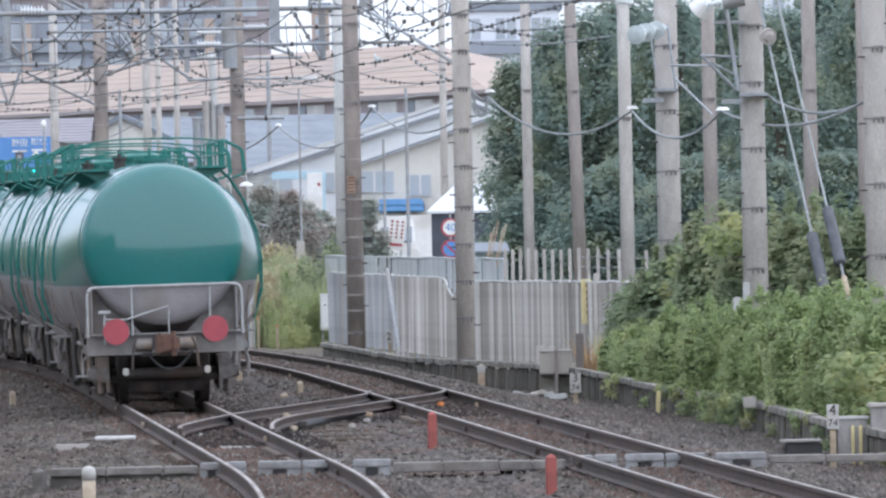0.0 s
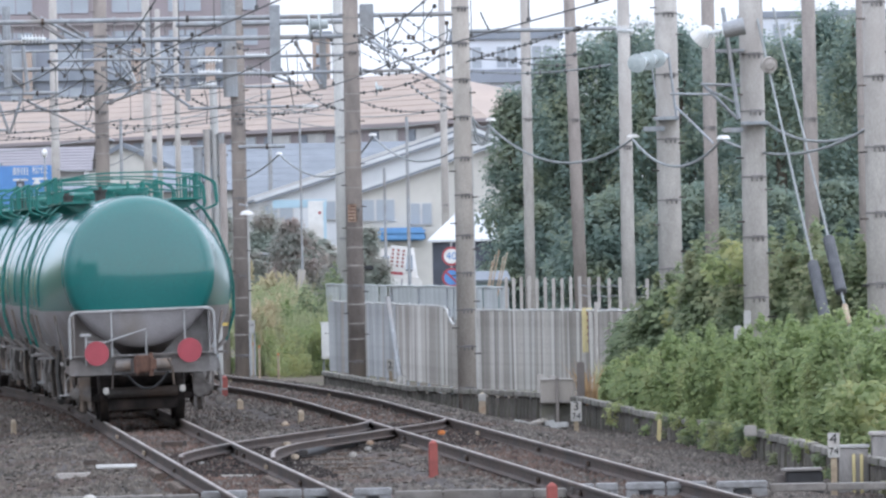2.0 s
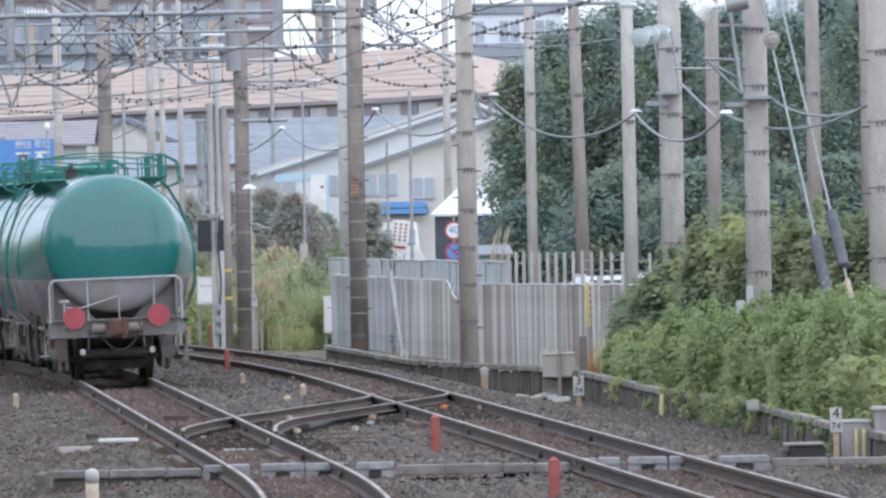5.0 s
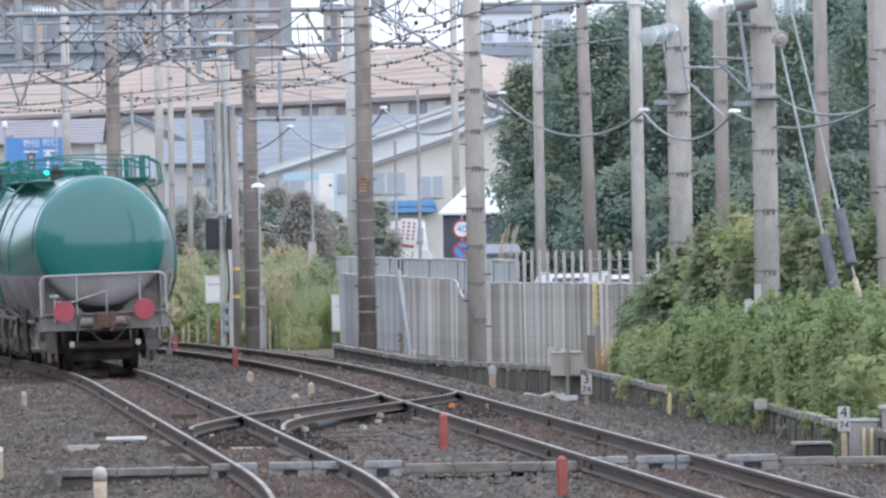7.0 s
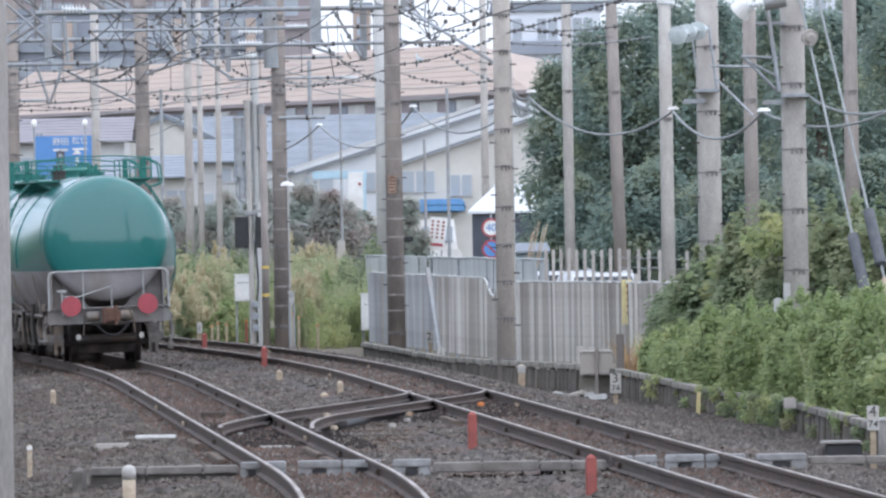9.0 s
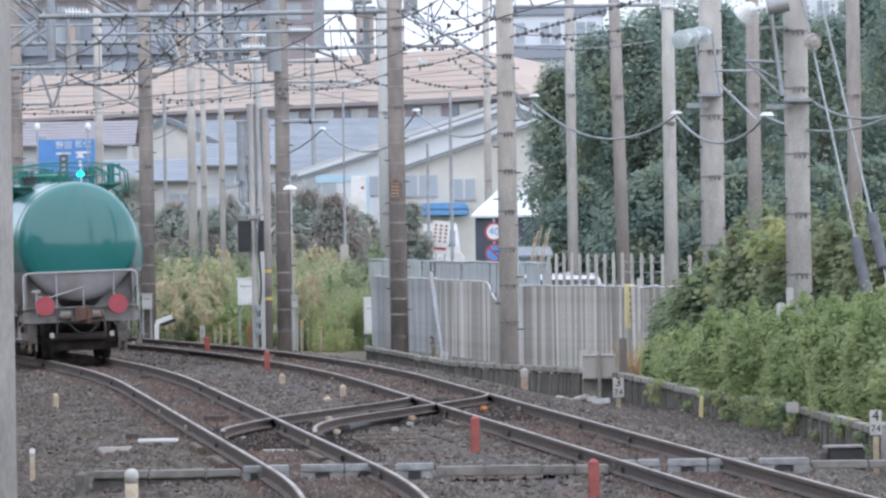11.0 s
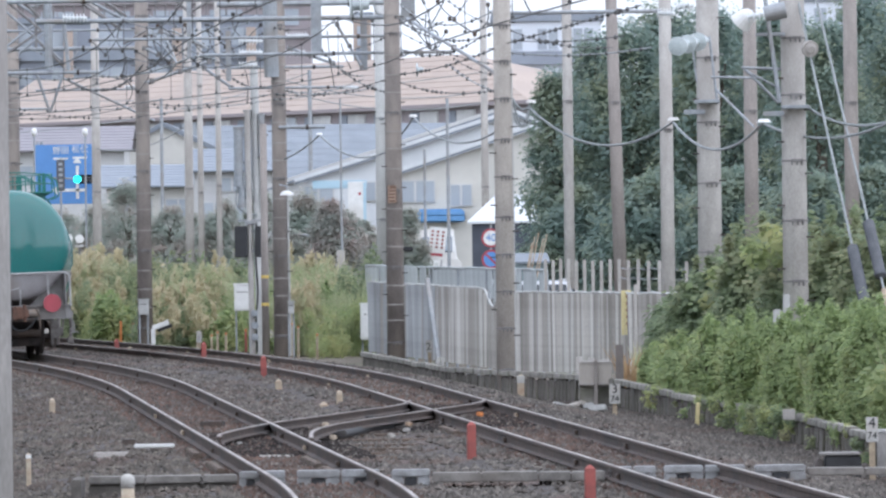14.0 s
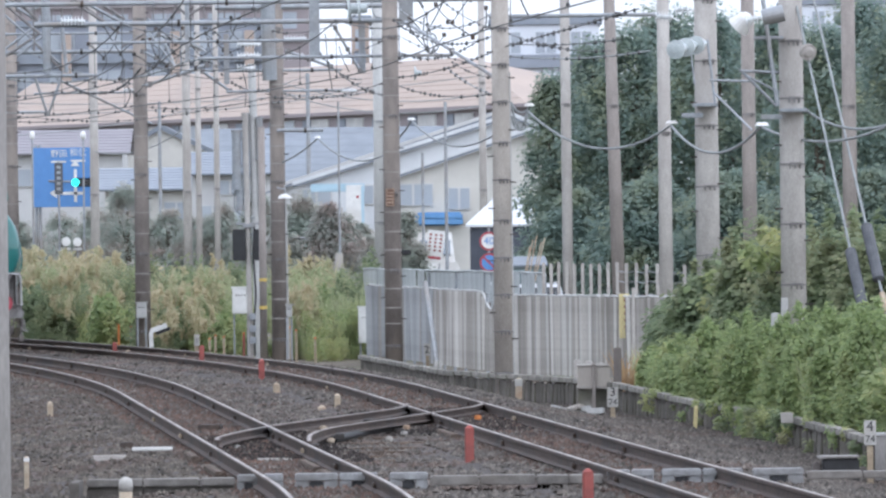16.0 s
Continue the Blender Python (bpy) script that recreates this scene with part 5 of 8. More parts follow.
def cylinders():
    """Grey cable heads and pipe sleeves hung on the signal's tall neighbour."""
    t = thing("cable_head_pole", (-4.29, 212, -0.4), "grey steel pole hung with long cylinders and cables", "utility pole")
    bm = bmesh.new()
    rod(bm, (-0.05, 0, -0.2), (-0.14, 0, 6.8), 0.10, 0.09, 12)
    part("shaft", bm, M_CONCRETE_WHITE, t)
    for x, z0, z1, r in ((-0.52, 3.9, 5.2, 0.11), (-0.30, 3.6, 5.6, 0.09), (0.02, 4.6, 5.5, 0.08), (0.06, 3.4, 4.5, 0.07), (-0.45, 3.4, 3.8, 0.09)):
        bm = bmesh.new()
        rod(bm, (x, -0.1, z0), (x, -0.1, z1), r, n=14)
        rod(bm, (x, -0.1, z0 - 0.05), (x, -0.1, z0), r * 1.2, n=14)
        rod(bm, (x, -0.1, z1), (x, -0.1, z1 + 0.05), r * 1.2, n=14)
        part("cylinder", bm, M_STEEL, t)
    for z in (3.75, 4.4, 5.05):
        bm = bmesh.new()
        box(bm, (-0.22, 0.0, z), (0.8, 0.06, 0.06))
        part("crossarm", bm, M_STEEL, t)
    bm = bmesh.new()
    pipe(bm, rounded([(-0.56, -0.1, 3.9), (-0.6, -0.1, 3.4), (-0.3, -0.1, 3.15), (-0.1, -0.1, 3.2)], 0.15), 0.02, 6)
    part("cable", bm, M_WIRE_PALE, t)


cylinders()


def lamp_on_pole():
    t = thing("pole_lamp", (-3.5, 201, 3.2), "white dish lamp on a short arm", "lamp")
    bm = bmesh.new()
    prof = [(0.03, 0.10), (0.08, 0.09), (0.13, 0.05), (0.16, 0.0), (0.14, 0.0), (0.0, 0.04)]
    loft(bm, [[(r * math.cos(k * math.tau / 20), r * math.sin(k * math.tau / 20), z) for k in range(20)] for r, z in prof[:-1]])
    part("shade", bm, M_WHITE, t)
    bm = bmesh.new()
    pipe(bm, rounded([(0, 0, 0.1), (0, 0, 0.2), (-0.18, 0.6, 0.24)], 0.06), 0.016, 6)
    part("arm", bm, M_STEEL, t)
    attach(t, POLE_C)


lamp_on_pole()
bm = bmesh.new()
pipe(bm, rounded([(-3.50, 202.98, -0.4), (-3.515, 202.98, 3.3), (-3.55, 202.98, 3.5)], 0.1), 0.022, 8)
attach(solo("conduit", bm, M_CONCRETE_WHITE, "pale conduit running up the pole"), POLE_C)
bm = bmesh.new()
pipe(bm, [(1.20, 156.0, -0.4), (1.185, 156.0, 5.2)], 0.016, 8)
attach(solo("conduit", bm, M_CONCRETE_WHITE, "pale conduit running up the pole"), POLE_A)


def number_plate_b():
    t = thing("pole_plate", (-1.1, 192, 3.16), "rusty weathered number plate on the catenary pole", "plate")
    bm = bmesh.new()
    box(bm, (0, -1.6, 0), (0.19, 0.02, 0.38), bevel=0.01)
    part("board", bm, M_PLATE, t)
    for k in range(5):
        bm = bmesh.new()
        box(bm, (random.uniform(-0.02, 0.02), -1.613, 0.14 - k * 0.07), (0.12, 0.006, 0.03))
        part("mark", bm, M_RUST, t)
    attach(t, POLE_B)
    bm = bmesh.new()
    box(bm, (-0.78, 191, 2), (0.20, 0.14, 0.10), bevel=0.02)
    attach(solo("pole_speaker", bm, M_BLACK, "black horn speaker on the catenary pole"), POLE_B)


number_plate_b()
YB = thing("banner", (3.48, 174.21, 0.91), "faded yellow banner with red marks tied to the fence", "banner")
bm = bmesh.new()
box(bm, (0, 0, -0.14), (0.20, 0.012, 0.86), bevel=0.004)
part("cloth", bm, M_BANNER, YB)
for k in range(5):
    bm = bmesh.new()
    box(bm, (0.02, -0.012, 0.17 - k * 0.13), (0.05, 0.004, 0.05))
    part("mark", bm, M_STAKE_RED, YB, "unreadable red mark")
bm = bmesh.new()
rod(bm, (0, 0.07, 0.26), (0, -0.008, 0.26), 0.012, n=6)
part("tie", bm, M_WIRE, YB)
BARRIER = thing("road_barrier", (3.99, 190, -0.5), "pale orange roadworks barrier beyond the fence", "barrier")
for k, z in enumerate((0.42, 0.66, 0.90)):
    bm = bmesh.new()
    box(bm, (0, 0, z), (0.72, 0.05, 0.13), bevel=0.012)
    part("rail", bm, (M_ORANGE, M_WHITE)[k % 2], BARRIER, ("orange rail", "white rail")[k % 2])
for x in (-0.28, 0.28):
    bm = bmesh.new()
    rod(bm, (x, 0.03, -0.1), (x, 0.03, 1.0), 0.022, n=8)
    part("leg", bm, M_STEEL, BARRIER)


def white_arm():
    """White point-machine lever unit at the foot of a catenary pole."""
    t = thing("lever_unit", (-7.03, 217, -0.3), "white painted lever unit with a raised arm by the pole", "lever")
    bm = bmesh.new()
    box(bm, (0, 0, 0.18), (0.10, 0.1, 0.40), bevel=0.01)
    part("stand", bm, M_WHITE, t)
    bm = bmesh.new()
    box(bm, (0.18, 0, 0.47), (0.42, 0.08, 0.12), bevel=0.015, m=Matrix.Rotation(-0.35, 4, "Y"))
    part("arm", bm, M_WHITE, t)
    bm = bmesh.new()
    box(bm, (0.28, 0.03, 0.40), (0.38, 0.08, 0.08), bevel=0.015, m=Matrix.Rotation(-0.35, 4, "Y"))
    part("counterweight", bm, M_BLACK, t)


white_arm()


# ---- overhead line ----
def insulator(bm, a, b, r, n):
    """A string of porcelain sheds from a to b."""
    a, b = Vector(a), Vector(b)
    d = (b - a)
    m = d.to_track_quat("Z", "Y").to_matrix()
    rings = []
    for i in range(n):  # one turned body: shed, slope, neck
        for f, k in ((0.0, 0.35), (0.02, 1.0), (0.2, 0.94), (0.34, 0.4), (0.98, 0.35)):
            rings.append([a + d * ((i + f) / n) + m @ Vector((r * k * math.cos(j * math.tau / 18), r * k * math.sin(j * math.tau / 18), 0)) for j in range(18)])
    loft(bm, rings)


BEAMS = (  # x from, x to, z, y, thickness
    (-8.62, -0.87, 6.93, 192, 0.05), (-7.43, -0.88, 6.53, 192, 0.032), (-5.15, 0.25, 6.17, 191.8, 0.034),
    (-4.75, -2.22, 6.08, 203, 0.032), (-4.82, -1.97, 5.62, 203, 0.028), (-11.32, -8.4, 6.33, 221, 0.045),
    (-9.95, -7.39, 5.9, 221, 0.026), (-11.64, -7.48, 6.93, 222, 0.05), (-11.36, -7.34, 7.38, 222, 0.03),
    (0.85, 3.79, 6.18, 156.8, 0.035), (-3.69, -2.65, 4.73, 202.8, 0.04), (-10.06, 1.46, 7.37, 192.4, 0.05),
    (-12.61, -10.36, 5.68, 239, 0.03), (-5.05, -0.99, 7.51, 203, 0.06))


def gantries():
    for x0, x1, z, y, r in BEAMS:
        t = thing("catenary_beam", ((x0 + x1) / 2, y, z), "grey galvanised cross beam of the overhead line", "catenary beam", "overhead beams")
        bm = bmesh.new()
        w = x1 - x0
        rod(bm, (-w / 2, 0, 0), (w / 2, 0, 0), r, n=10)
        part("tube", bm, M_STEEL, t)
        for k in range(max(2, int(w / 1.6))):
            x = -w / 2 + (k + 0.5) * w / max(2, int(w / 1.6)) + random.uniform(-0.3, 0.3)
            bm = bmesh.new()
            rod(bm, (x - 0.03, 0, 0), (x + 0.03, 0, 0), r * 1.5, n=10)
            part("clamp", bm, M_DARKSTEEL if k % 2 else M_STEEL, t)
    # lattice girder beside the far pole, and hangers
    t = thing("lattice_girder", (0, 0, 0), "grey lattice girder of the overhead line", "catenary beam")
    for a, b, r in (((-9.64, 221, 8.47), (-9.61, 221, 6.4), 0.10), ((-10.75, 221, 7.93), (-9.32, 221, 6.64), 0.03), ((-10.35, 221, 6.82), (-9.37, 221, 7.57), 0.03),
                    ((-10.76, 221, 6.9), (-9.79, 221, 7.64), 0.03), ((-9.25, 221, 6.39), (-8.9, 221, 6.87), 0.02), ((-9.92, 221, 6.29), (-9.61, 221, 5.36), 0.035),
                    ((-9.28, 221, 6.28), (-9.61, 221, 5.36), 0.035), ((-9.24, 221, 7.5), (-9.14, 221, 6.39), 0.05), ((-8.85, 222, 8.21), (-7.82, 222, 7.64), 0.04),
                    ((-8.37, 222, 8.2), (-7.75, 222, 7.64), 0.03), ((-10.66, 222, 8.23), (-9.83, 222, 7.66), 0.03), ((-9.43, 222, 6.27), (-7.09, 222, 5.13), 0.03)):
        bm = bmesh.new()
        rod(bm, a, b, r, n=8)
        part("strut", bm, M_STEEL, t)
    t = thing("drop_arm", (0, 0, 0), "grey steel drop arms and sleeves hanging from the cross beams", "catenary arm")
    for a, b, w in (((-2.67, 192, 7.62), (-2.67, 192, 6.18), 0.22), ((-0.72, 192, 7.6), (-0.72, 192, 6.85), 0.30), ((-5.68, 203, 7.7), (-5.68, 203, 6.3), 0.10), ((-4.81, 203, 6.92), (-4.8, 203, 5.78), 0.12),
                    ((-1.67, 192.6, 6.9), (-1.67, 192.6, 5.82), 0.14)):
        bm = bmesh.new()
        a, b = Vector(a), Vector(b)
        box(bm, (a + b) / 2, (w, 0.15, (a - b).length), bevel=0.015)
        part("arm", bm, M_STEEL, t)
    t = thing("pole_sleeve", (-3.82, 203, 6.91), "grey steel sleeve on the catenary pole top", "sleeve")
    bm = bmesh.new()
    rod(bm, (0, 0, -1.05), (-0.03, 0, 1.2), 0.185, 0.18, 18)
    part("sleeve", bm, M_STEEL, t)
    t = thing("insulator_string", (0, 0, 0), "white porcelain insulators on the overhead beams", "insulator")
    for a, b, r, n in (((-8.03, 191.5, 6.99), (-7.52, 191.5, 6.98), 0.10, 7), ((-1.95, 191, 7.14), (-1.53, 191, 7.17), 0.27, 2), ((3.72, 156, 6.12), (4.03, 156, 6.11), 0.10, 6),
                       ((3.81, 146.4, 5.37), (4.35, 149, 5.52), 0.155, 3), ((-0.56, 191, 5.78), (-0.4, 191, 5.78), 0.15, 1), ((-2.22, 202.5, 5.6), (-1.88, 202.5, 5.59), 0.07, 6),
                       ((-4.56, 202.8, 6.68), (-4.02, 202.8, 6.67), 0.085, 7), ((-4.56, 202.8, 6.42), (-4.03, 202.8, 6.42), 0.085, 7), ((-4.56, 202.8, 6.15), (-4.18, 202.8, 6.14), 0.08, 5), ((-3.48, 202, 6.76), (-2.99, 202, 6.76), 0.085, 7), ((-3.49, 202, 6.37), (-3.02, 202, 6.37), 0.085, 6), ((-7.73, 220, 5.94), (-7.34, 220, 5.94), 0.06, 6), ((3.85, 148, 6.05), (4.13, 148, 6.08), 0.13, 3)):
        bm = bmesh.new()
        insulator(bm, a, b, r, n)
        part("insulator", bm, M_GLASSINS if r > 0.13 else M_INSULATOR, t)


gantries()


def wire(pts, r, material, beads=0.0, bead_r=0.035, label="thin dark overhead wire with clips"):
    """One overhead wire through its supports, sagging between them, with clips along it."""
    t = thing("overhead_wire", (0, 0, 0), label, "overhead wire", "overhead wires")
    line = []
    for (a, b, d) in pts:
        q = sag(a, b, d, 12)
        line += q if not line else q[1:]
    bm = bmesh.new()
    pipe(bm, line, r, 5)
    part("strand", bm, material, t)
    if beads:
        bm = bmesh.new()
        acc = 0.0
        for p, q in zip(line, line[1:]):
            n = max(1, int((q - p).length / beads))
            for k in range(n):
                if random.random() < 0.75:
                    m = Matrix.Translation(p.lerp(q, (k + random.random() * 0.5) / n)) @ Matrix.Diagonal((1, 1, 1.2, 1))
                    bmesh.ops.create_icosphere(bm, subdivisions=1, radius=bead_r * random.uniform(0.7, 1.25), matrix=m)
        if bm.verts:
            tagged(part("clip", bm, M_WIRE, t, "dark clips"), kind="stuff")
        else:
            bm.free()
    return t


def running_wires():
    """Contact wire and messenger over each track, with droppers."""
    for at in (LEFT, RIGHT):
        t = thing("contact_line", (0, 0, 0), "contact wire and messenger with droppers over a track", "overhead wire", "overhead wires")
        ys = [40, 75, 115, 157, 192, 221, 250, 285]
        low, high = [], []
        for y0, y1 in zip(ys, ys[1:]):
            for k in range(10):
                y = y0 + (y1 - y0) * k / 10
                f = k / 10
                low.append(on_track(y, at, 0.0, 5.15) + Vector((0.15 * math.sin(y * 0.09), 0, 0)))
                high.append(on_track(y, at, 0.0, 6.15 - 4 * 0.5 * f * (1 - f)) + Vector((0.15 * math.sin(y * 0.09), 0, 0)))
        for line, r in ((low, 0.011), (high, 0.012)):
            bm = bmesh.new()
            pipe(bm, line, r, 5)
            part("strand", bm, M_WIRE, t)
        bm = bmesh.new()
        for p, q in list(zip(low, high))[::2]:
            rod(bm, p, q, 0.006, n=4)
            bmesh.ops.create_icosphere(bm, subdivisions=1, radius=0.03, matrix=Matrix.Translation(p + Vector((0, 0, 0.03))))
            bmesh.ops.create_icosphere(bm, subdivisions=1, radius=0.03, matrix=Matrix.Translation(q))
        tagged(part("dropper", bm, M_WIRE, t), kind="stuff")


running_wires()
wire([((-12.31, 240, 5.58), (-7.33, 221, 5.56), 0.25), ((-7.33, 221, 5.56), (-3.81, 203, 5.49), 0.15), ((-3.81, 203, 5.49), (-0.96, 192, 5.71), 0.2), ((-0.96, 192, 5.71), (1.07, 157, 5.64), 0.1), ((1.07, 157, 5.64), (2.75, 125, 5.54), 0.0)], 0.011, M_WIRE, 1.1, 0.032)
wire([((-12.1, 236, 5.7), (-7.3, 220, 5.46), 0.1), ((-7.3, 220, 5.46), (-3.81, 203, 5.36), 0.1), ((-3.81, 203, 5.36), (-1.68, 192, 5.62), 0.1)], 0.010, M_WIRE_PALE, 1.0, 0.032)
wire([((-11.32, 238, 5.58), (-8.66, 225, 5.25), 0.02), ((-8.66, 225, 5.25), (-4.75, 205, 5.36), 0.1)], 0.009, M_WIRE, 0.9, 0.032)
wire([((-11.2, 224, 6.44), (-8.49, 221, 6.24), 0.15), ((-8.49, 221, 6.24), (-6.05, 206, 6.26), 0.12), ((-6.05, 206, 6.26), (-5.07, 203, 6.27), -0.1)], 0.020, M_WIRE_PALE, 0.8, 0.032)
wire([((-7.29, 220, 6.07), (-6.05, 206, 6.26), 0.15), ((-7.13, 220, 7.31), (-6.05, 206, 6.26), -0.3)], 0.02, M_WIRE_PALE)
wire([((-8.98, 221, 6), (-8.18, 218, 5.85), 0.05), ((-8.18, 218, 5.85), (-6.95, 210, 6.31), 0.15)], 0.016, M_WIRE, 0.25)
NEAR_SPANS = (
    (-3.54, 203, 6.4, -0.95, 192, 6.64, 0.25),
    (-3.79, 203, 6.97, -1.66, 192, 7.13, 0.2),
    (-2.63, 192, 6.36, -1.68, 192, 5.69, 0.2),
    (-0.95, 192, 6.64, 0.89, 157, 5.3, 0.1),
    (-1.06, 192, 7, 0.99, 157, 5.88, 0.35),
    (-0.94, 192, 7.24, 1, 157, 6.3, 0.4),
    (-0.44, 185, 7.18, -0.11, 180, 5.93, -0.2),
    (-0.95, 192, 6.28, 0.7, 157, 5.79, 0.25),
    (-10.81, 222, 7.33, -7.46, 221, 6.09, 0.2),
    (-7.3, 221, 7.33, -3.8, 203, 6.47, 0.35),
    (-7.31, 221, 6.64, -3.8, 203, 6.02, 0.25),
    (-7.23, 221, 7.75, -3.91, 203, 7.29, 0.4))
FAR_SPANS = (
    (1.19, 157, 5.88, 2.82, 150, 5.43, 0.1),
    (1.19, 157, 5.71, 2.81, 140, 5.42, 0.05),
    (1.18, 157, 5.49, 3.36, 145, 5.33, 0.08),
    (0.02, 170, 6.81, 1.19, 157, 5.88, 0.1),
    (-4.99, 205, 6.07, -3.94, 203, 5.64, 0.15),
    (-3.56, 203, 5.57, -1.44, 192, 5.45, 0.12),
    (-5.5, 210, 7.21, -4.63, 206, 6.21, -0.25),
    (-6.05, 206, 6.26, -3.92, 203, 6.91, 0.15),
    (-2.16, 192, 5.82, -1.08, 192, 5.32, 0.1),
    (0.24, 190, 5.99, 1.18, 157, 5.1, 0.1),
    (-0.96, 192, 5.56, 1.18, 157, 4.9, 0.18),
    (0.12, 192, 5.91, 1.17, 157, 4.75, 0.1))
for i, (xa, ya, Ya, xb, yb, Yb, d) in enumerate(NEAR_SPANS + FAR_SPANS):
    wire([((xa, ya, Ya), (xb, yb, Yb), d)], (0.008, 0.010, 0.013)[i % 3], (M_WIRE, M_WIRE_PALE)[i % 3 == 2], (1.6, 1.2, 2.4)[i % 3], 0.031)
FAR_JUMPERS = (
    (((-7.99, 215, 6.79), (-7.92, 215, 6.54), (-8.06, 215, 6.3)), 0.012),
    (((-7.6, 215, 6.81), (-7.52, 215, 6.51), (-7.63, 215, 6.16)), 0.014),
    (((-6.77, 212, 6.9), (-6.56, 212, 6.74), (-6.62, 212, 6.55)), 0.012),
    (((-6.44, 212, 7.05), (-6.34, 210, 6.56), (-6.13, 208, 6.32)), 0.014),
    (((-6.02, 210, 7.22), (-5.97, 209, 6.8), (-6.08, 208, 6.37)), 0.012),
    (((-5.38, 207, 7.08), (-5.27, 207, 6.62), (-4.89, 206, 6.06)), 0.014))
MIDDLE_JUMPERS = (
    (((-0.33, 188, 6.9), (-0.36, 188, 6.43), (-0.23, 188, 6.1), (-0.01, 188, 6.26), (-0.13, 188, 6.57), (-0.32, 188, 6.53)), 0.016),
    (((-2.48, 195, 6.72), (-2.43, 195, 6.11), (-2.34, 195, 5.5)), 0.012),
    (((-2.16, 193, 6.41), (-2.09, 193, 6.13), (-1.95, 193, 5.86)), 0.012),
    (((-10.26, 221, 8.27), (-10.09, 221, 7.95), (-9.84, 221, 7.97), (-9.67, 221, 8.26)), 0.03),
    (((-7.27, 220, 7.17), (-6.4, 214, 7.17), (-5.58, 208, 6.75), (-5.36, 207, 6.6)), 0.022),
    (((-7.63, 218, 6.18), (-7.47, 218, 5.8), (-7.61, 218, 5.5)), 0.012))
NEAR_JUMPERS = (
    (((-4.48, 205, 6.06), (-4.41, 205, 5.81), (-4.44, 205, 5.29)), 0.012),
    (((1.19, 156, 6.3), (1.04, 156, 5.96), (1.08, 156, 5.62)), 0.018),
    (((1.38, 156, 6.49), (1.46, 156, 6.3), (1.53, 156, 6.17)), 0.016),
    (((-0.94, 191, 6.98), (-0.8, 191, 6.74), (-0.4, 190, 6.59), (0.02, 188, 6.72)), 0.02),
    (((-1.48, 192, 7.43), (-1.4, 192, 7.01), (-0.94, 192, 6.91)), 0.02),
    (((1.22, 156.8, 4.46), (1.28, 156.8, 4.21), (1.44, 156.8, 4.19), (1.5, 156.8, 4.5)), 0.02))
for pts, r in FAR_JUMPERS + MIDDLE_JUMPERS + NEAR_JUMPERS:
    bm = bmesh.new()
    pipe(bm, rounded(pts, 0.1), r, 6)
    solo("jumper_cable", bm, M_WIRE if r < 0.017 else M_WIRE_PALE, "short curved jumper cable of the overhead line", "overhead cable", "jumper cables")
# loose loops at the registration arms, with dark clamps
rng = random.Random(91)
for c in (((-8.05, 216, 6.89)), ((-7.64, 216, 6.96)), ((-6.75, 212, 6.54)), ((-6.36, 210, 6.56)), ((-6.15, 210, 7.09)), ((-5.63, 208, 6.45)), ((-5.5, 208, 6.7)), ((-4.45, 204, 6.94)), ((-0.32, 190, 6.83)), ((-0.26, 189, 6.4)), ((-7.22, 214, 5.98)), ((-4.94, 206, 6.86)), ((0.25, 182, 6.87)), ((0.62, 172, 6.31))):
    c = Vector(c)
    t = thing("jumper_cable", (0, 0, 0), "loose looped jumper cable with dark clamps on the overhead line", "overhead cable", "jumper cables")
    k = rng.choice((-1, 1))
    pts = [c + Vector((k * dx * rng.uniform(0.7, 1.3), 0, dz * rng.uniform(0.8, 1.2))) for dx, dz in ((-0.35, 0.42), (-0.22, 0.05), (0.0, -0.22), (0.2, -0.02), (0.42, 0.12))]
    bm = bmesh.new()
    pipe(bm, rounded(pts, 0.12, 5), rng.choice((0.012, 0.016)), 6)
    part("strand", bm, M_WIRE, t)
    for p in (pts[0], pts[2], pts[4]):
        bm = bmesh.new()
        box(bm, p, (0.07, 0.07, 0.09), rng.uniform(0, 1), bevel=0.012)
        part("clamp", bm, M_DARKSTEEL, t)
for a, b, r in (((-10.47, 221, 8.34), (-9.84, 221, 7.7), 0.045), ((-9.13, 222, 8.35), (-7.86, 222, 7.36), 0.04), ((-5.83, 208, 7.43), (-5.24, 208, 7.79), 0.03), ((-4.16, 206, 7.47), (-3.32, 206, 7.79), 0.025), ((-7.01, 214, 7.18), (-7.55, 214, 6.87), 0.03)):
    bm = bmesh.new()
    rod(bm, a, b, r, n=8)
    solo("catenary_stay", bm, M_BANDS, "dark diagonal stay of the overhead line", "catenary arm", "catenary stays")
TUBES = (
    ((-7.13, 215, 6.8), (-6.39, 215, 6.46), 0.035), ((-6.66, 212, 7.14), (-5.57, 212, 6.75), 0.04), ((-5.39, 212, 6.42), (-6.92, 212, 5.92), 0.04),
    ((-5.52, 208, 6.2), (-4.81, 208, 5.68), 0.035), ((-0.67, 175, 6.51), (1.1, 157.5, 5.04), 0.032), ((-3.43, 200, 6.47), (-2.37, 200, 6.08), 0.035),
    ((-2.26, 192, 6.84), (-1.68, 192, 5.81), 0.03))
for a, b, r in TUBES:
    t = thing("cantilever_tube", (0, 0, 0), "pale galvanised cantilever tube of the overhead line", "catenary arm", "cantilever tubes")
    bm = bmesh.new()
    rod(bm, a, b, r, n=10)
    part("tube", bm, M_STEEL, t)
    for f in (0.06, 0.5, 0.94):
        p = Vector(a).lerp(Vector(b), f)
        bm = bmesh.new()
        box(bm, p, (r * 2.6, r * 2.6, r * 3.2), 0.4, bevel=0.008)
        part("clamp", bm, M_BANDS, t)
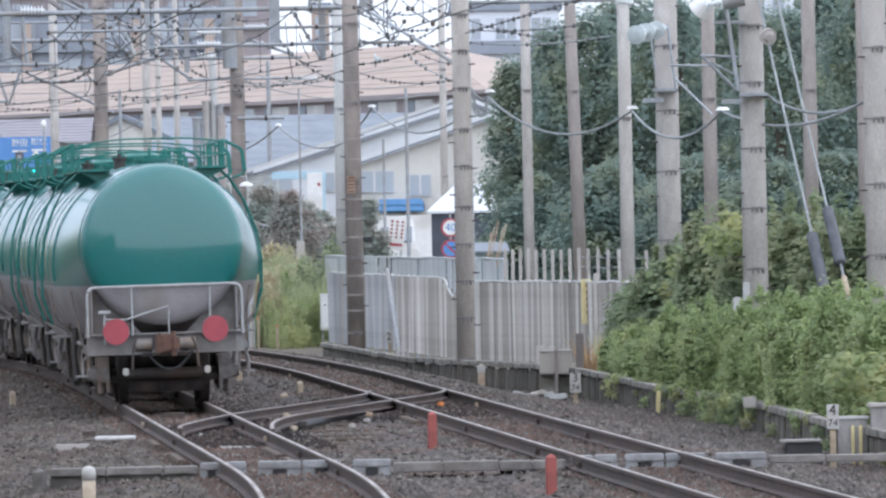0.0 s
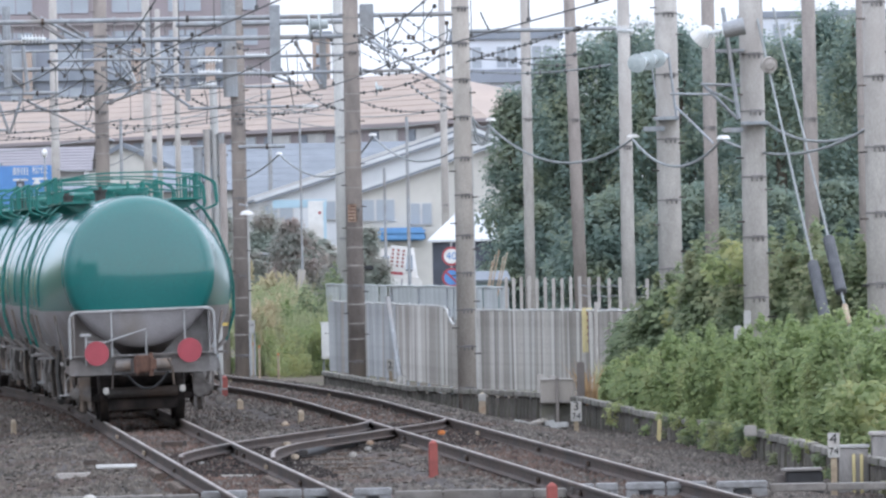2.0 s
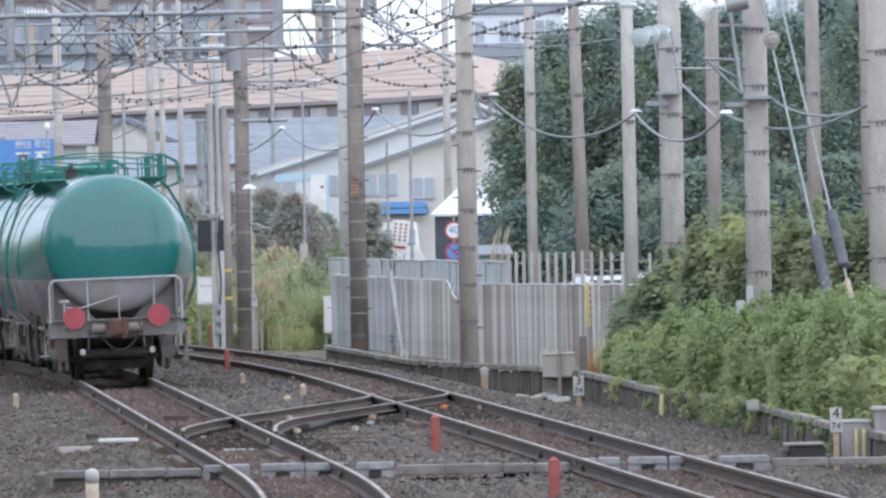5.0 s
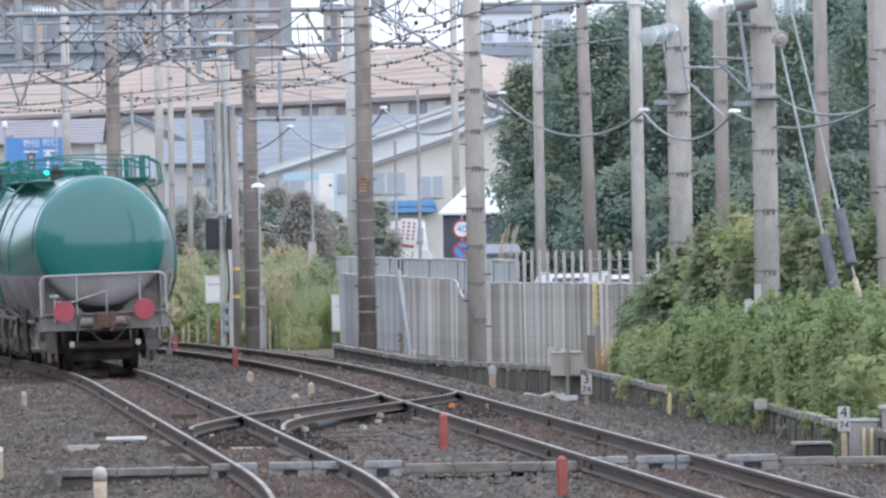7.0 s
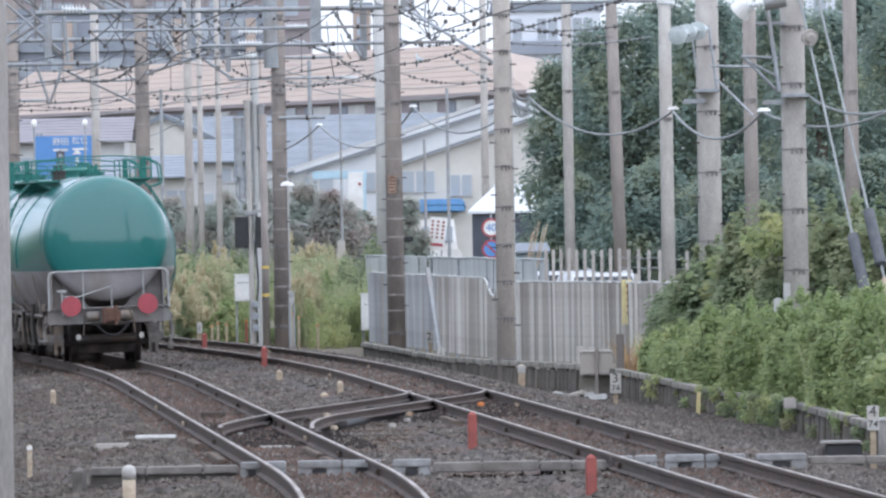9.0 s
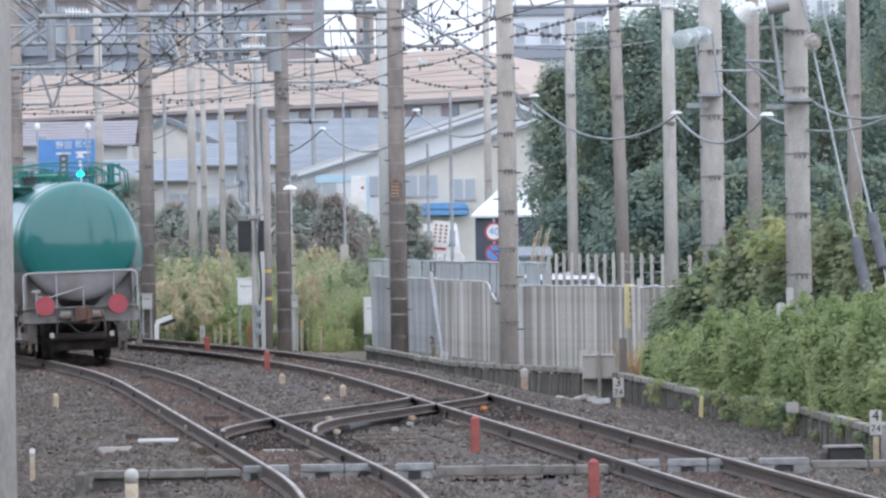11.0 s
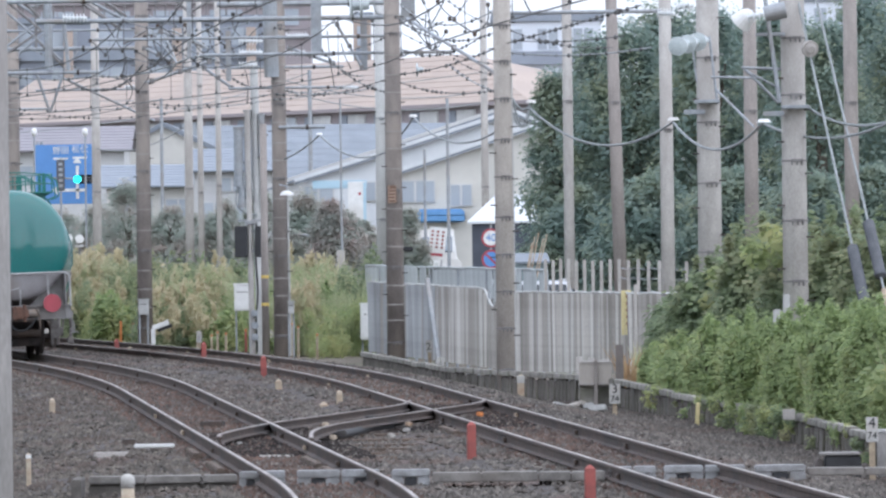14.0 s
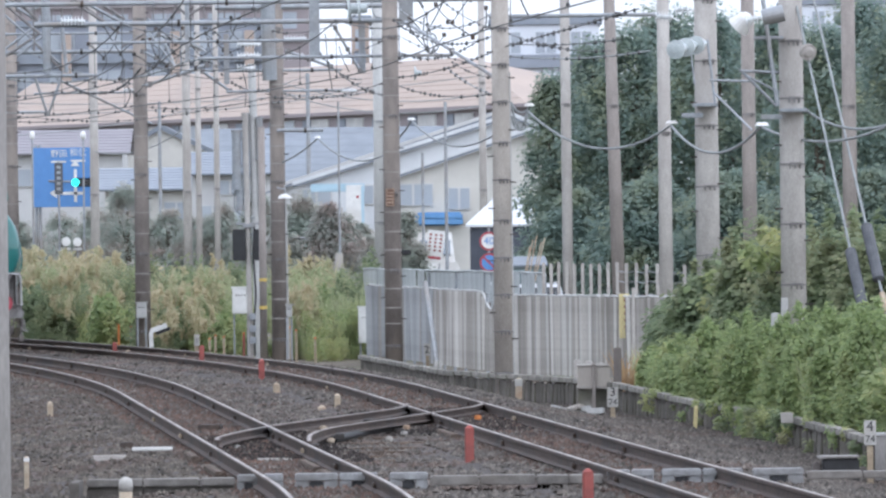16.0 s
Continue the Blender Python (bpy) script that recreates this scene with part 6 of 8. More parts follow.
for a, b in (((-10.62, 221, 8.08), (-9.8, 221, 7.37)), ((-9.03, 221, 8.18), (-8.27, 221, 7.66)), ((-8.33, 221, 8.11), (-7.7, 221, 7.68)), ((-9.8, 221, 7.37), (-10.63, 221, 6.82)),
             ((-9.93, 221, 7.16), (-9.25, 221, 6.46)), ((-9.92, 221, 8.2), (-9.93, 221, 6.95)), ((-6.27, 210, 7.88), (-5.69, 210, 7.34))):
    bm = bmesh.new()
    rod(bm, a, b, 0.032, n=8)
    solo("catenary_stay", bm, M_BANDS, "dark diagonal stay of the overhead line", "catenary arm", "catenary stays")
# slack cables between the poles
for pts in ([((1.22, 157, 4.68), (1.48, 157, 4.55), 0.1), ((1.48, 157, 4.55), (3.81, 150, 4.18), 0.52)],
            [((3.81, 150, 4.18), (4.59, 130, 3.94), 0.42)], [((4.59, 130, 3.94), (6.55, 122, 4.16), 0.36)],
            [((-0.92, 192, 4.42), (-0.63, 190, 4.78), 0.03), ((-0.63, 190, 4.78), (0.98, 158, 4.18), 0.38)],
            [((-3.64, 203, 3.99), (-2.77, 202, 4.54), 0.06), ((-2.77, 202, 4.54), (-1.12, 192, 4.12), 0.32)],
            [((1.22, 157, 4.7), (1.5, 157, 4.6), 0.42)], [((5.15, 128, 4.14), (6.55, 122, 4.13), 0.30)]):
    wire(pts, 0.021, M_WIRE_PALE, label="slack grey cable strung between the poles")
for a, d in (((-0.63, 190, 4.8), 0.1), ((1.53, 157, 4.64), 0.1), ((3.82, 150, 4.23), 0.11), ((4.61, 130, 3.97), 0.11), ((-2.77, 202, 4.56), 0.08)):
    bm = bmesh.new()
    rod(bm, Vector(a) - Vector((0, 0, 0.02)), Vector(a) + Vector((0, 0, 0.03)), d, d * 0.6, 14)
    solo("bracket_lamp", bm, M_WHITE, "small white lamp cap on the cable bracket", "lamp", "bracket lamps")
for i, (xa, za, xb, zb, y) in enumerate(((-19.73, 8.4, 3.14, 9.6, 420), (-20.04, 6.9, -6.19, 9.5, 420), (-5.78, 7.4, 1.63, 6.9, 330),
                                         (-6.19, 7.9, 1.64, 7.3, 330))):
    wire([((xa, y, za), (xb, y, zb), 0.5)], 0.02, M_WIRE_PALE, label="distant grey street cable")
wire([((-12.3, 320, 5.3), (-8.46, 300, 5.9), 0.4)], 0.02, M_WIRE_PALE, label="distant grey street cable")


# ---- fittings on the thick poles, guy wires ----
def pole_fittings():
    t = thing("pole_bracket", (0, 0, 0), "grey steel brackets and braces on the thick poles", "bracket")
    for a, b, r in (((4.51, 149, 4.69), (5.01, 146, 4.05), 0.02), ((4.39, 148, 4.89), (5.23, 148, 4.86), 0.02), ((4.23, 128, 4.71), (4.82, 128, 4.68), 0.022), ((4.26, 128, 4.71), (4.75, 128, 4.2), 0.022),
                    ((4.3, 128, 4.66), (4.8, 128, 4.39), 0.015), ((4.55, 127.6, 5.78), (4.75, 127.6, 4.2), 0.03), ((4.42, 149.6, 5.59), (4.54, 149.6, 4.47), 0.022), ((4.14, 149.6, 5.41), (4.2, 149.6, 4.84), 0.015)):
        bm = bmesh.new()
        rod(bm, a, b, r, n=8)
        part("brace", bm, M_STEEL, t)
    for c, sz in (((4.37, 149.7, 4.51), (0.42, 0.42, 0.06)), ((4.64, 127.8, 5.17), (0.42, 0.2, 0.05)), ((4.16, 149.7, 4.34), (0.36, 0.1, 0.08)), ((4.67, 127.8, 4.05), (0.30, 0.1, 0.07)), ((4.98, 127.8, 4.14), (0.40, 0.40, 0.05))):
        bm = bmesh.new()
        box(bm, c, sz, bevel=0.012)
        part("clamp", bm, M_STEEL, t)
    t = thing("transformer", (4.71, 127, 5.46), "grey cylindrical arrester on the thick pole", "arrester")
    bm = bmesh.new()
    rod(bm, (-0.18, 0, -0.02), (0.12, 0, 0.04), 0.11, 0.12, 16)
    part("body", bm, M_STEEL, t)
    bm = bmesh.new()
    insulator(bm, (-0.42, 0, -0.06), (-0.2, 0, -0.02), 0.09, 3)
    part("insulator", bm, M_INSULATOR, t)
    t = thing("flood_lamp", (4.2, 127.5, 5.32), "white reflector lamp tilted downwards", "lamp")
    bm = bmesh.new()
    loft(bm, [[Vector((r * math.cos(k * math.tau / 16), r * math.sin(k * math.tau / 16), z)) for k in range(16)] for r, z in ((0.05, 0.16), (0.08, 0.12), (0.12, 0.0), (0.11, 0.0))])
    o = part("shade", bm, M_WHITE, t)
    o.rotation_euler = (0.35, 0.75, 0)
    o.scale = (1.4, 1.4, 1.5)
    for a, b, u, v in (((5.02, 128, 5.77), (5.84, 124, 0.94), 0.745, 0.91), ((5.28, 128, 5.77), (6.15, 124, 0.94), 0.675, 0.835)):
        a, b = Vector(a), Vector(b)
        t = thing("guy_wire", (0, 0, 0), "pale steel guy wire with a dark ribbed guard", "guy wire", "guy wires")
        bm = bmesh.new()
        rod(bm, a, b, 0.018, n=6)
        part("strand", bm, M_WIRE_PALE, t)
        bm = bmesh.new()
        d = (b - a)
        q = d.to_track_quat("Z", "Y").to_matrix()
        rings = []
        n = 44
        for k in range(n + 1):
            rr = 0.02 if k in (0, n) else (0.084, 0.080)[k % 2]
            c = a + d * (u + (v - u) * k / n)
            rings.append([c + q @ Vector((rr * math.cos(j * math.tau / 12), rr * math.sin(j * math.tau / 12), 0)) for j in range(12)])
        loft(bm, rings)
        part("guard", bm, M_GUARD, t, "dark ribbed plastic guard")
        bm = bmesh.new()
        rod(bm, a + d * (v + 0.035), a + d * (v + 0.09), 0.04, n=10)
        part("marker", bm, M_STAKE, t, "cream and black striped sleeve")
    bm = bmesh.new()
    c = Vector((5.17, 127.2, 4.95))
    d = Vector((0.02, -0.06, -0.018))
    rod(bm, c + d * 0.5, c - d * 0.4, 0.118, 0.118, 24)
    rod(bm, c + d, c + d * 0.5, 0.05, 0.09, 16)
    rod(bm, c + Vector((0.01, 0, -0.11)), c, 0.03, n=10)
    solo("guy_insulator", bm, M_CONCRETE, "grey disc insulator on the guy wire", "insulator")
    for p, sz in (((4.75, 126, 1.37), (0.10, 0.1, 0.28)), ((4.62, 126, 1.2), (0.12, 0.1, 0.2))):
        bm = bmesh.new()
        box(bm, p, sz, bevel=0.012)
        solo("pole_box", bm, M_CONCRETE_WHITE, "small pale box strapped beside the thick pole", "box", "pole boxes")


pole_fittings()


# ---- distance: street, houses, blocks of flats ----
def window(parent, x, y, z, w, h, frame_mat=None, glass=None):
    bm = bmesh.new()
    box(bm, (x, y, z), (w, 0.10, h), bevel=0.01)
    f = part("window", bm, frame_mat or M_WALL_WHITE, parent)
    bm = bmesh.new()
    n = 2 if w > 0.6 else 1
    for k in range(n):
        box(bm, (x - w / 2 + (k + 0.5) * w / n, y - 0.04, z), (w / n - 0.09, 0.06, h - 0.10))
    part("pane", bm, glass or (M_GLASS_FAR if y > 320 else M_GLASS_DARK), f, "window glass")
    return f


def gable_house(y, left, ridge, right, base, depth, wall, roof, label, windows=(), over=0.35, thick=0.14):
    """A house with its gable to the railway: left, ridge and right are (x, z) of the roof line."""
    t = thing("house", (0, 0, 0), label, "house", "houses beyond the railway")
    bm = bmesh.new()
    prism(bm, [(left[0], base), (right[0], base), (right[0], right[1] - 0.1), (ridge[0], ridge[1] - 0.1), (left[0], left[1] - 0.1)], y, y + depth)
    part("wall", bm, wall, t)
    for a, b in ((left, ridge), (ridge, right)):
        d = Vector((b[0] - a[0], b[1] - a[1]))
        u = d.normalized()
        p = Vector(a) - (u * 0.5 if a is left else u * 0)
        q = Vector(b) + (u * 0.5 if b is right else u * 0)
        nrm = Vector((-u.y, u.x)) * thick
        bm = bmesh.new()
        prism(bm, [tuple(p), tuple(q), tuple(q + nrm), tuple(p + nrm)], y - over, y + depth + over)
        part("roof", bm, roof, t)
        bm = bmesh.new()
        prism(bm, [tuple(p - nrm * 0.6), tuple(q - nrm * 0.6), tuple(q), tuple(p)], y - over + 0.03, y - over + 0.10)
        part("fascia", bm, M_ROOF, t)
    for x, z, w, h in windows:
        window(t, x, y - 0.03, z, w, h)
    return t


gable_house(335, (-1.97, 4.28), (3.22, 5.97), (5.82, 4.51), -0.6, 9, M_WALL_CREAM, M_ROOF_WHITE,
            "white rendered house with a shallow pale sheet roof", ((-1.08, 3.66, 1.5, 0.85), (0.62, 3.5, 0.85, 0.85)))
gable_house(352, (-5.33, 4.28), (2.73, 6.74), (6.56, 5.04), -0.6, 9, M_ROOF_WHITE, M_ROOF_WHITE,
            "long white house with a pale sloping sheet roof", ((-4.9, 3.61, 1.2, 0.8), (-3.14, 3.74, 1.0, 0.8)))
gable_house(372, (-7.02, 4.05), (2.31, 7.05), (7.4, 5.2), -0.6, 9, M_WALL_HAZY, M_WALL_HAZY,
            "grey house with a blue-grey roof", ())


def hipped_shed(x0, x1, y, eave, ridge, depth, label):
    """A small boarded shed under a hipped sheet roof with its long slope to the railway."""
    t = thing("shed", (0, 0, 0), label, "shed")
    bm = bmesh.new()
    box(bm, ((x0 + x1) / 2, y + depth / 2, eave / 2 - 0.3), (x1 - x0 - 0.3, depth - 0.3, eave + 0.58))
    part("wall", bm, M_NAVY, t)
    hip, m = 0.9, y + depth / 2
    ring = [(x0, y), (x1, y), (x1, y + depth), (x0, y + depth)]
    bm = bmesh.new()
    low = [bm.verts.new((*c, eave - 0.08)) for c in ring]
    top = [bm.verts.new((*c, eave)) for c in ring]
    r = [bm.verts.new((x0 + hip, m, ridge)), bm.verts.new((x1 - hip, m, ridge))]
    for k in range(4):
        bm.faces.new((low[k], low[(k + 1) % 4], top[(k + 1) % 4], top[k]))
    bm.faces.new(low[::-1])
    bm.faces.new((top[0], top[1], r[1], r[0]))
    bm.faces.new((top[1], top[2], r[1]))
    bm.faces.new((top[2], top[3], r[0], r[1]))
    bm.faces.new((top[3], top[0], r[0]))
    part("roof", bm, M_ROOF_WHITE, t, "white sheet roof")
    bm = bmesh.new()
    rod(bm, (x0 + hip, m, ridge + 0.02), (x1 - hip, m, ridge + 0.02), 0.05, n=8)
    part("ridge_cap", bm, M_ROOF_WHITE, t)


hipped_shed(0.78, 4.4, 305, 2.53, 3.36, 5, "small dark boarded shed with a white hipped roof")


def garden_store():
    """A low store with tan canes leaning on it, behind the fence."""
    t = thing("garden_store", (1.93, 206, -0.6), "low grey-green sheet store behind the fence", "shed")
    bm = bmesh.new()
    box(bm, (0, 0.5, 1.09), (0.8, 1.0, 2.18), bevel=0.02)
    part("body", bm, M_AWNING_GREY, t)
    bm = bmesh.new()
    loft(bm, [[(-0.46, -0.1, 2.19), (0.46, -0.1, 2.19), (0.46, -0.1, 2.23), (-0.46, -0.1, 2.23)],
              [(-0.4, 1.1, 2.38), (0.4, 1.1, 2.38), (0.4, 1.1, 2.42), (-0.4, 1.1, 2.42)]])
    part("roof", bm, M_SLATE, t)
    for k, (x, top, lean) in enumerate(((1.50, 2.80, 0.55), (1.54, 2.90, 0.60), (1.58, 2.75, 0.66), (1.62, 2.84, 0.70), (1.46, 2.65, 0.52))):
        bm = bmesh.new()
        rod(bm, (0, 0, 0), (lean, 0.06, top), 0.015, n=6)
        solo("garden_cane", bm, M_STAKE, "tan garden cane leaning on the store", "cane", "garden canes", loc=(x, 205.75 - 0.05 * k, -0.6))


garden_store()
gable_house(440, (-16.0, 6.15), (-13.64, 7.40), (-11.3, 6.25), -0.6, 9, M_WALL_CREAM, M_SLATE,
            "cream house with a dark slate gable roof", ((-14.3, 4.6, 1.3, 0.9), (-12.6, 4.6, 1.0, 0.9)))


def eaves_house(x0, x1, y, eave, ridge, depth, wall, roof, label, windows=()):
    """A house with its long roof slope to the railway."""
    t = thing("house", (0, 0, 0), label, "house", "houses beyond the railway")
    bm = bmesh.new()
    box(bm, ((x0 + x1) / 2, y + depth / 2, eave / 2 - 0.3), (x1 - x0, depth, eave + 0.6))
    part("wall", bm, wall, t)
    n = 8
    for k in range(n):  # overlapping courses
        a, b = k / n, (k + 1) / n
        ya, yb = y - 0.5 + (depth / 2 + 0.5) * a, y - 0.5 + (depth / 2 + 0.5) * b
        za, zb = eave + (ridge - eave) * a, eave + (ridge - eave) * b
        bm = bmesh.new()
        loft(bm, [[(x0 - 0.4, ya, za), (x1 + 0.4, ya, za), (x1 + 0.4, ya, za + 0.07), (x0 - 0.4, ya, za + 0.07)],
                  [(x0 - 0.4, yb, zb - 0.05), (x1 + 0.4, yb, zb - 0.05), (x1 + 0.4, yb, zb + 0.05), (x0 - 0.4, yb, zb + 0.05)]])
        part("roof_course", bm, roof, t)
    bm = bmesh.new()
    loft(bm, [[(x0 - 0.4, y + depth / 2, ridge - 0.06), (x1 + 0.4, y + depth / 2, ridge - 0.06), (x1 + 0.4, y + depth / 2, ridge + 0.05), (x0 - 0.4, y + depth / 2, ridge + 0.05)],
              [(x0 - 0.4, y + depth + 0.5, eave), (x1 + 0.4, y + depth + 0.5, eave), (x1 + 0.4, y + depth + 0.5, eave + 0.1), (x0 - 0.4, y + depth + 0.5, eave + 0.1)]])
    part("roof", bm, roof, t)
    bm = bmesh.new()
    rod(bm, (x0 - 0.4, y - 0.55, eave + 0.02), (x1 + 0.4, y - 0.55, eave + 0.02), 0.07, n=8)
    part("gutter", bm, roof, t)
    for x, z, w, h in windows:
        window(t, x, y - 0.03, z, w, h)
    return t


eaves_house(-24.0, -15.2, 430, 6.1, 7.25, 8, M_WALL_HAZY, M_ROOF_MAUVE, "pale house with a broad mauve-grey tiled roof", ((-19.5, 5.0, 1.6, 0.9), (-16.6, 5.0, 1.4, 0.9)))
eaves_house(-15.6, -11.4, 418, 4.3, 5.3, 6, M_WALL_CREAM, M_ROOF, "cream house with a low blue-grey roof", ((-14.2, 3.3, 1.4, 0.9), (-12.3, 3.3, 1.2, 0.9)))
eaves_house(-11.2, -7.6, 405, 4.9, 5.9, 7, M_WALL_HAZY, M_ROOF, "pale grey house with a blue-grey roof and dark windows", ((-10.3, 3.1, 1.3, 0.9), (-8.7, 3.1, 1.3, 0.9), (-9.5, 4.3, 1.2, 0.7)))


def long_roof():
    """The big slope-roofed hall behind the houses."""
    t = thing("hall", (0, 0, 0), "long hall with a broad blue-grey slate roof", "building")
    x0, x1 = -12.15, 6.13
    z0, z1 = 4.6, 7.5
    bm = bmesh.new()
    box(bm, ((x0 + x1) / 2, 456, z0 / 2 - 0.3), (x1 - x0, 11.5, z0 + 0.6))
    part("wall", bm, M_WALL_GREY, t)
    n = 9
    for i in range(n):
        a, b = i / n, (i + 1) / n
        bm = bmesh.new()
        loft(bm, [[(x0 - 0.3, 449.6 + 12.4 * a, z0 + (z1 - z0) * a), (x1 + 0.3, 449.6 + 12.4 * a, z0 + (z1 - z0) * a), (x1 + 0.3, 449.6 + 12.4 * a, z0 + (z1 - z0) * a + 0.062), (x0 - 0.3, 449.6 + 12.4 * a, z0 + (z1 - z0) * a + 0.062)],
                  [(x0 - 0.3, 449.6 + 12.4 * b, z0 + (z1 - z0) * b - 0.05), (x1 + 0.3, 449.6 + 12.4 * b, z0 + (z1 - z0) * b - 0.05), (x1 + 0.3, 449.6 + 12.4 * b, z0 + (z1 - z0) * b + 0.055), (x0 - 0.3, 449.6 + 12.4 * b, z0 + (z1 - z0) * b + 0.055)]])
        part("roof_course", bm, M_SLATE, t)


long_roof()


def pink_block():
    """The long building that runs away to the left: a hipped pink-beige tiled roof over a storey of windows."""
    t = thing("apartment_building", (5.6, 557, 0), "long building with a pink-beige tiled roof over a windowed storey", "building", rz=-69.2)
    length, ze, zr, deep = 112.0, 9.9, 13.2, 9.0
    eave = [(0.5, -0.5), (-length, -0.5), (-length, deep + 0.5), (0.5, deep + 0.5)]
    ridge = [(-23.0, deep / 2), (-length, deep / 2)]
    bm = bmesh.new()
    a, b, c, d = [bm.verts.new((x, y, ze)) for x, y in eave]
    e, f = [bm.verts.new((x, y, zr)) for x, y in ridge]
    for q in ((a, e, f, b), (a, d, e), (d, c, f, e), (b, f, c), (a, b, c, d)):
        bm.faces.new(q)
    part("roof", bm, M_WALL_PINK, t)
    for k in range(1, 9):  # courses of the tiling
        g = k / 9
        bm = bmesh.new()
        x0 = 0.5 - 23.5 * g
        yy, zz = -0.5 + (deep / 2 + 0.5) * g, ze + (zr - ze) * g
        rod(bm, (x0, yy, zz + 0.02), (-length, yy, zz + 0.005), 0.016, n=6)
        part("roof_batten", bm, M_WALL_PINK, t)
    bm = bmesh.new()
    box(bm, (-length / 2, -0.5, ze - 0.12), (length + 1, 0.1, 0.24))
    part("fascia", bm, M_WALL_MAUVE, t)
    bm = bmesh.new()
    box(bm, (-length / 2, deep / 2, ze / 2 - 0.4), (length, deep, ze + 0.6))
    part("wall", bm, M_WALL_MAUVE, t)
    for i in range(16):
        x = -5.0 - 6.6 * i
        window(t, x, -0.03, ze - 0.95, 3.2, 1.05, M_WALL_WHITE, M_WALL_WHITE if i % 3 else M_GLASS_FAR)
        bm = bmesh.new()
        box(bm, (x - 2.6, -0.04, ze - 0.95), (1.5, 0.08, 1.0), bevel=0.02)
        part("shutter", bm, M_ROOF, t, "grey-blue shutter")
    bm = bmesh.new()
    box(bm, (-length / 2, -0.3, ze - 2.0), (length - 0.5, 0.6, 0.4))
    part("balcony_band", bm, M_ROOF, t)


pink_block()


def tower(x0, x1, z1, y, wall, label, floors, cols, band, deck=False):
    t = thing("apartment_building", (0, 0, 0), label, "building", "far blocks")
    bm = bmesh.new()
    box(bm, ((x0 + x1) / 2, y + 6, z1 / 2 - 0.3), (x1 - x0, 12, z1 + 0.6))
    part("wall", bm, wall, t)
    fh = 3.0
    for f in range(floors):
        z = z1 - 1.5 - f * fh
        bm = bmesh.new()
        box(bm, ((x0 + x1) / 2, y - 0.25, z - 1.0), (x1 - x0 - 0.4, 0.5, 0.9), bevel=0.02)
        part("balcony", bm, band, t)
        for c in range(cols):
            w = (x1 - x0) / cols
            window(t, x0 + (c + 0.5) * w, y - 0.03, z + 0.3, w * 0.6, 1.5, wall)
    bm = bmesh.new()
    box(bm, ((x0 + x1) / 2, y + 6, z1 + 0.25), (x1 - x0 + 0.5, 12.5, 0.5), bevel=0.05)
    part("roof", bm, M_ROOF, t)
    if deck:
        bm = bmesh.new()
        n = 40
        for k in range(n):
            rod(bm, (x0 + (x1 - x0) * k / n, y - 0.1, z1 + 0.5), (x0 + (x1 - x0) * k / n, y - 0.1, z1 + 1.4), 0.06, n=4)
        box(bm, ((x0 + x1) / 2, y - 0.1, z1 + 1.45), (x1 - x0, 0.1, 0.1))
        part("railing", bm, M_BANDS, t)
    return t


tower(-46.3, -13.9, 18.6, 720, M_WALL_GREY, "grey-blue block with pale columns behind the pink roof", 2, 9, M_ROOF, True)
tower(-49.5, -11.2, 24.2, 770, M_WALL_MAUVE, "mauve block rising at the back", 2, 8, M_WALL_MAUVE)
for x in (-29.75, -21.1, -34.1, -15.2):
    bm = bmesh.new()
    box(bm, (0, 0, 0), (0.75, 0.7, 17), bevel=0.03)
    solo("pilaster", bm, M_WALL_PINK, "pale pilaster on the grey-blue block", "pilaster", "pilasters", loc=(x, 719.3, 9.6))
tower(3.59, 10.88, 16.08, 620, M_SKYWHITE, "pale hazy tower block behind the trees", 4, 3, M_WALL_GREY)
tower(-6.39, -5.17, 17.08, 650, M_WALL_PINK, "narrow pink stair tower", 3, 1, M_WALL_GREY)
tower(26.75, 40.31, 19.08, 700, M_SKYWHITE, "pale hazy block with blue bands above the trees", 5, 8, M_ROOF)


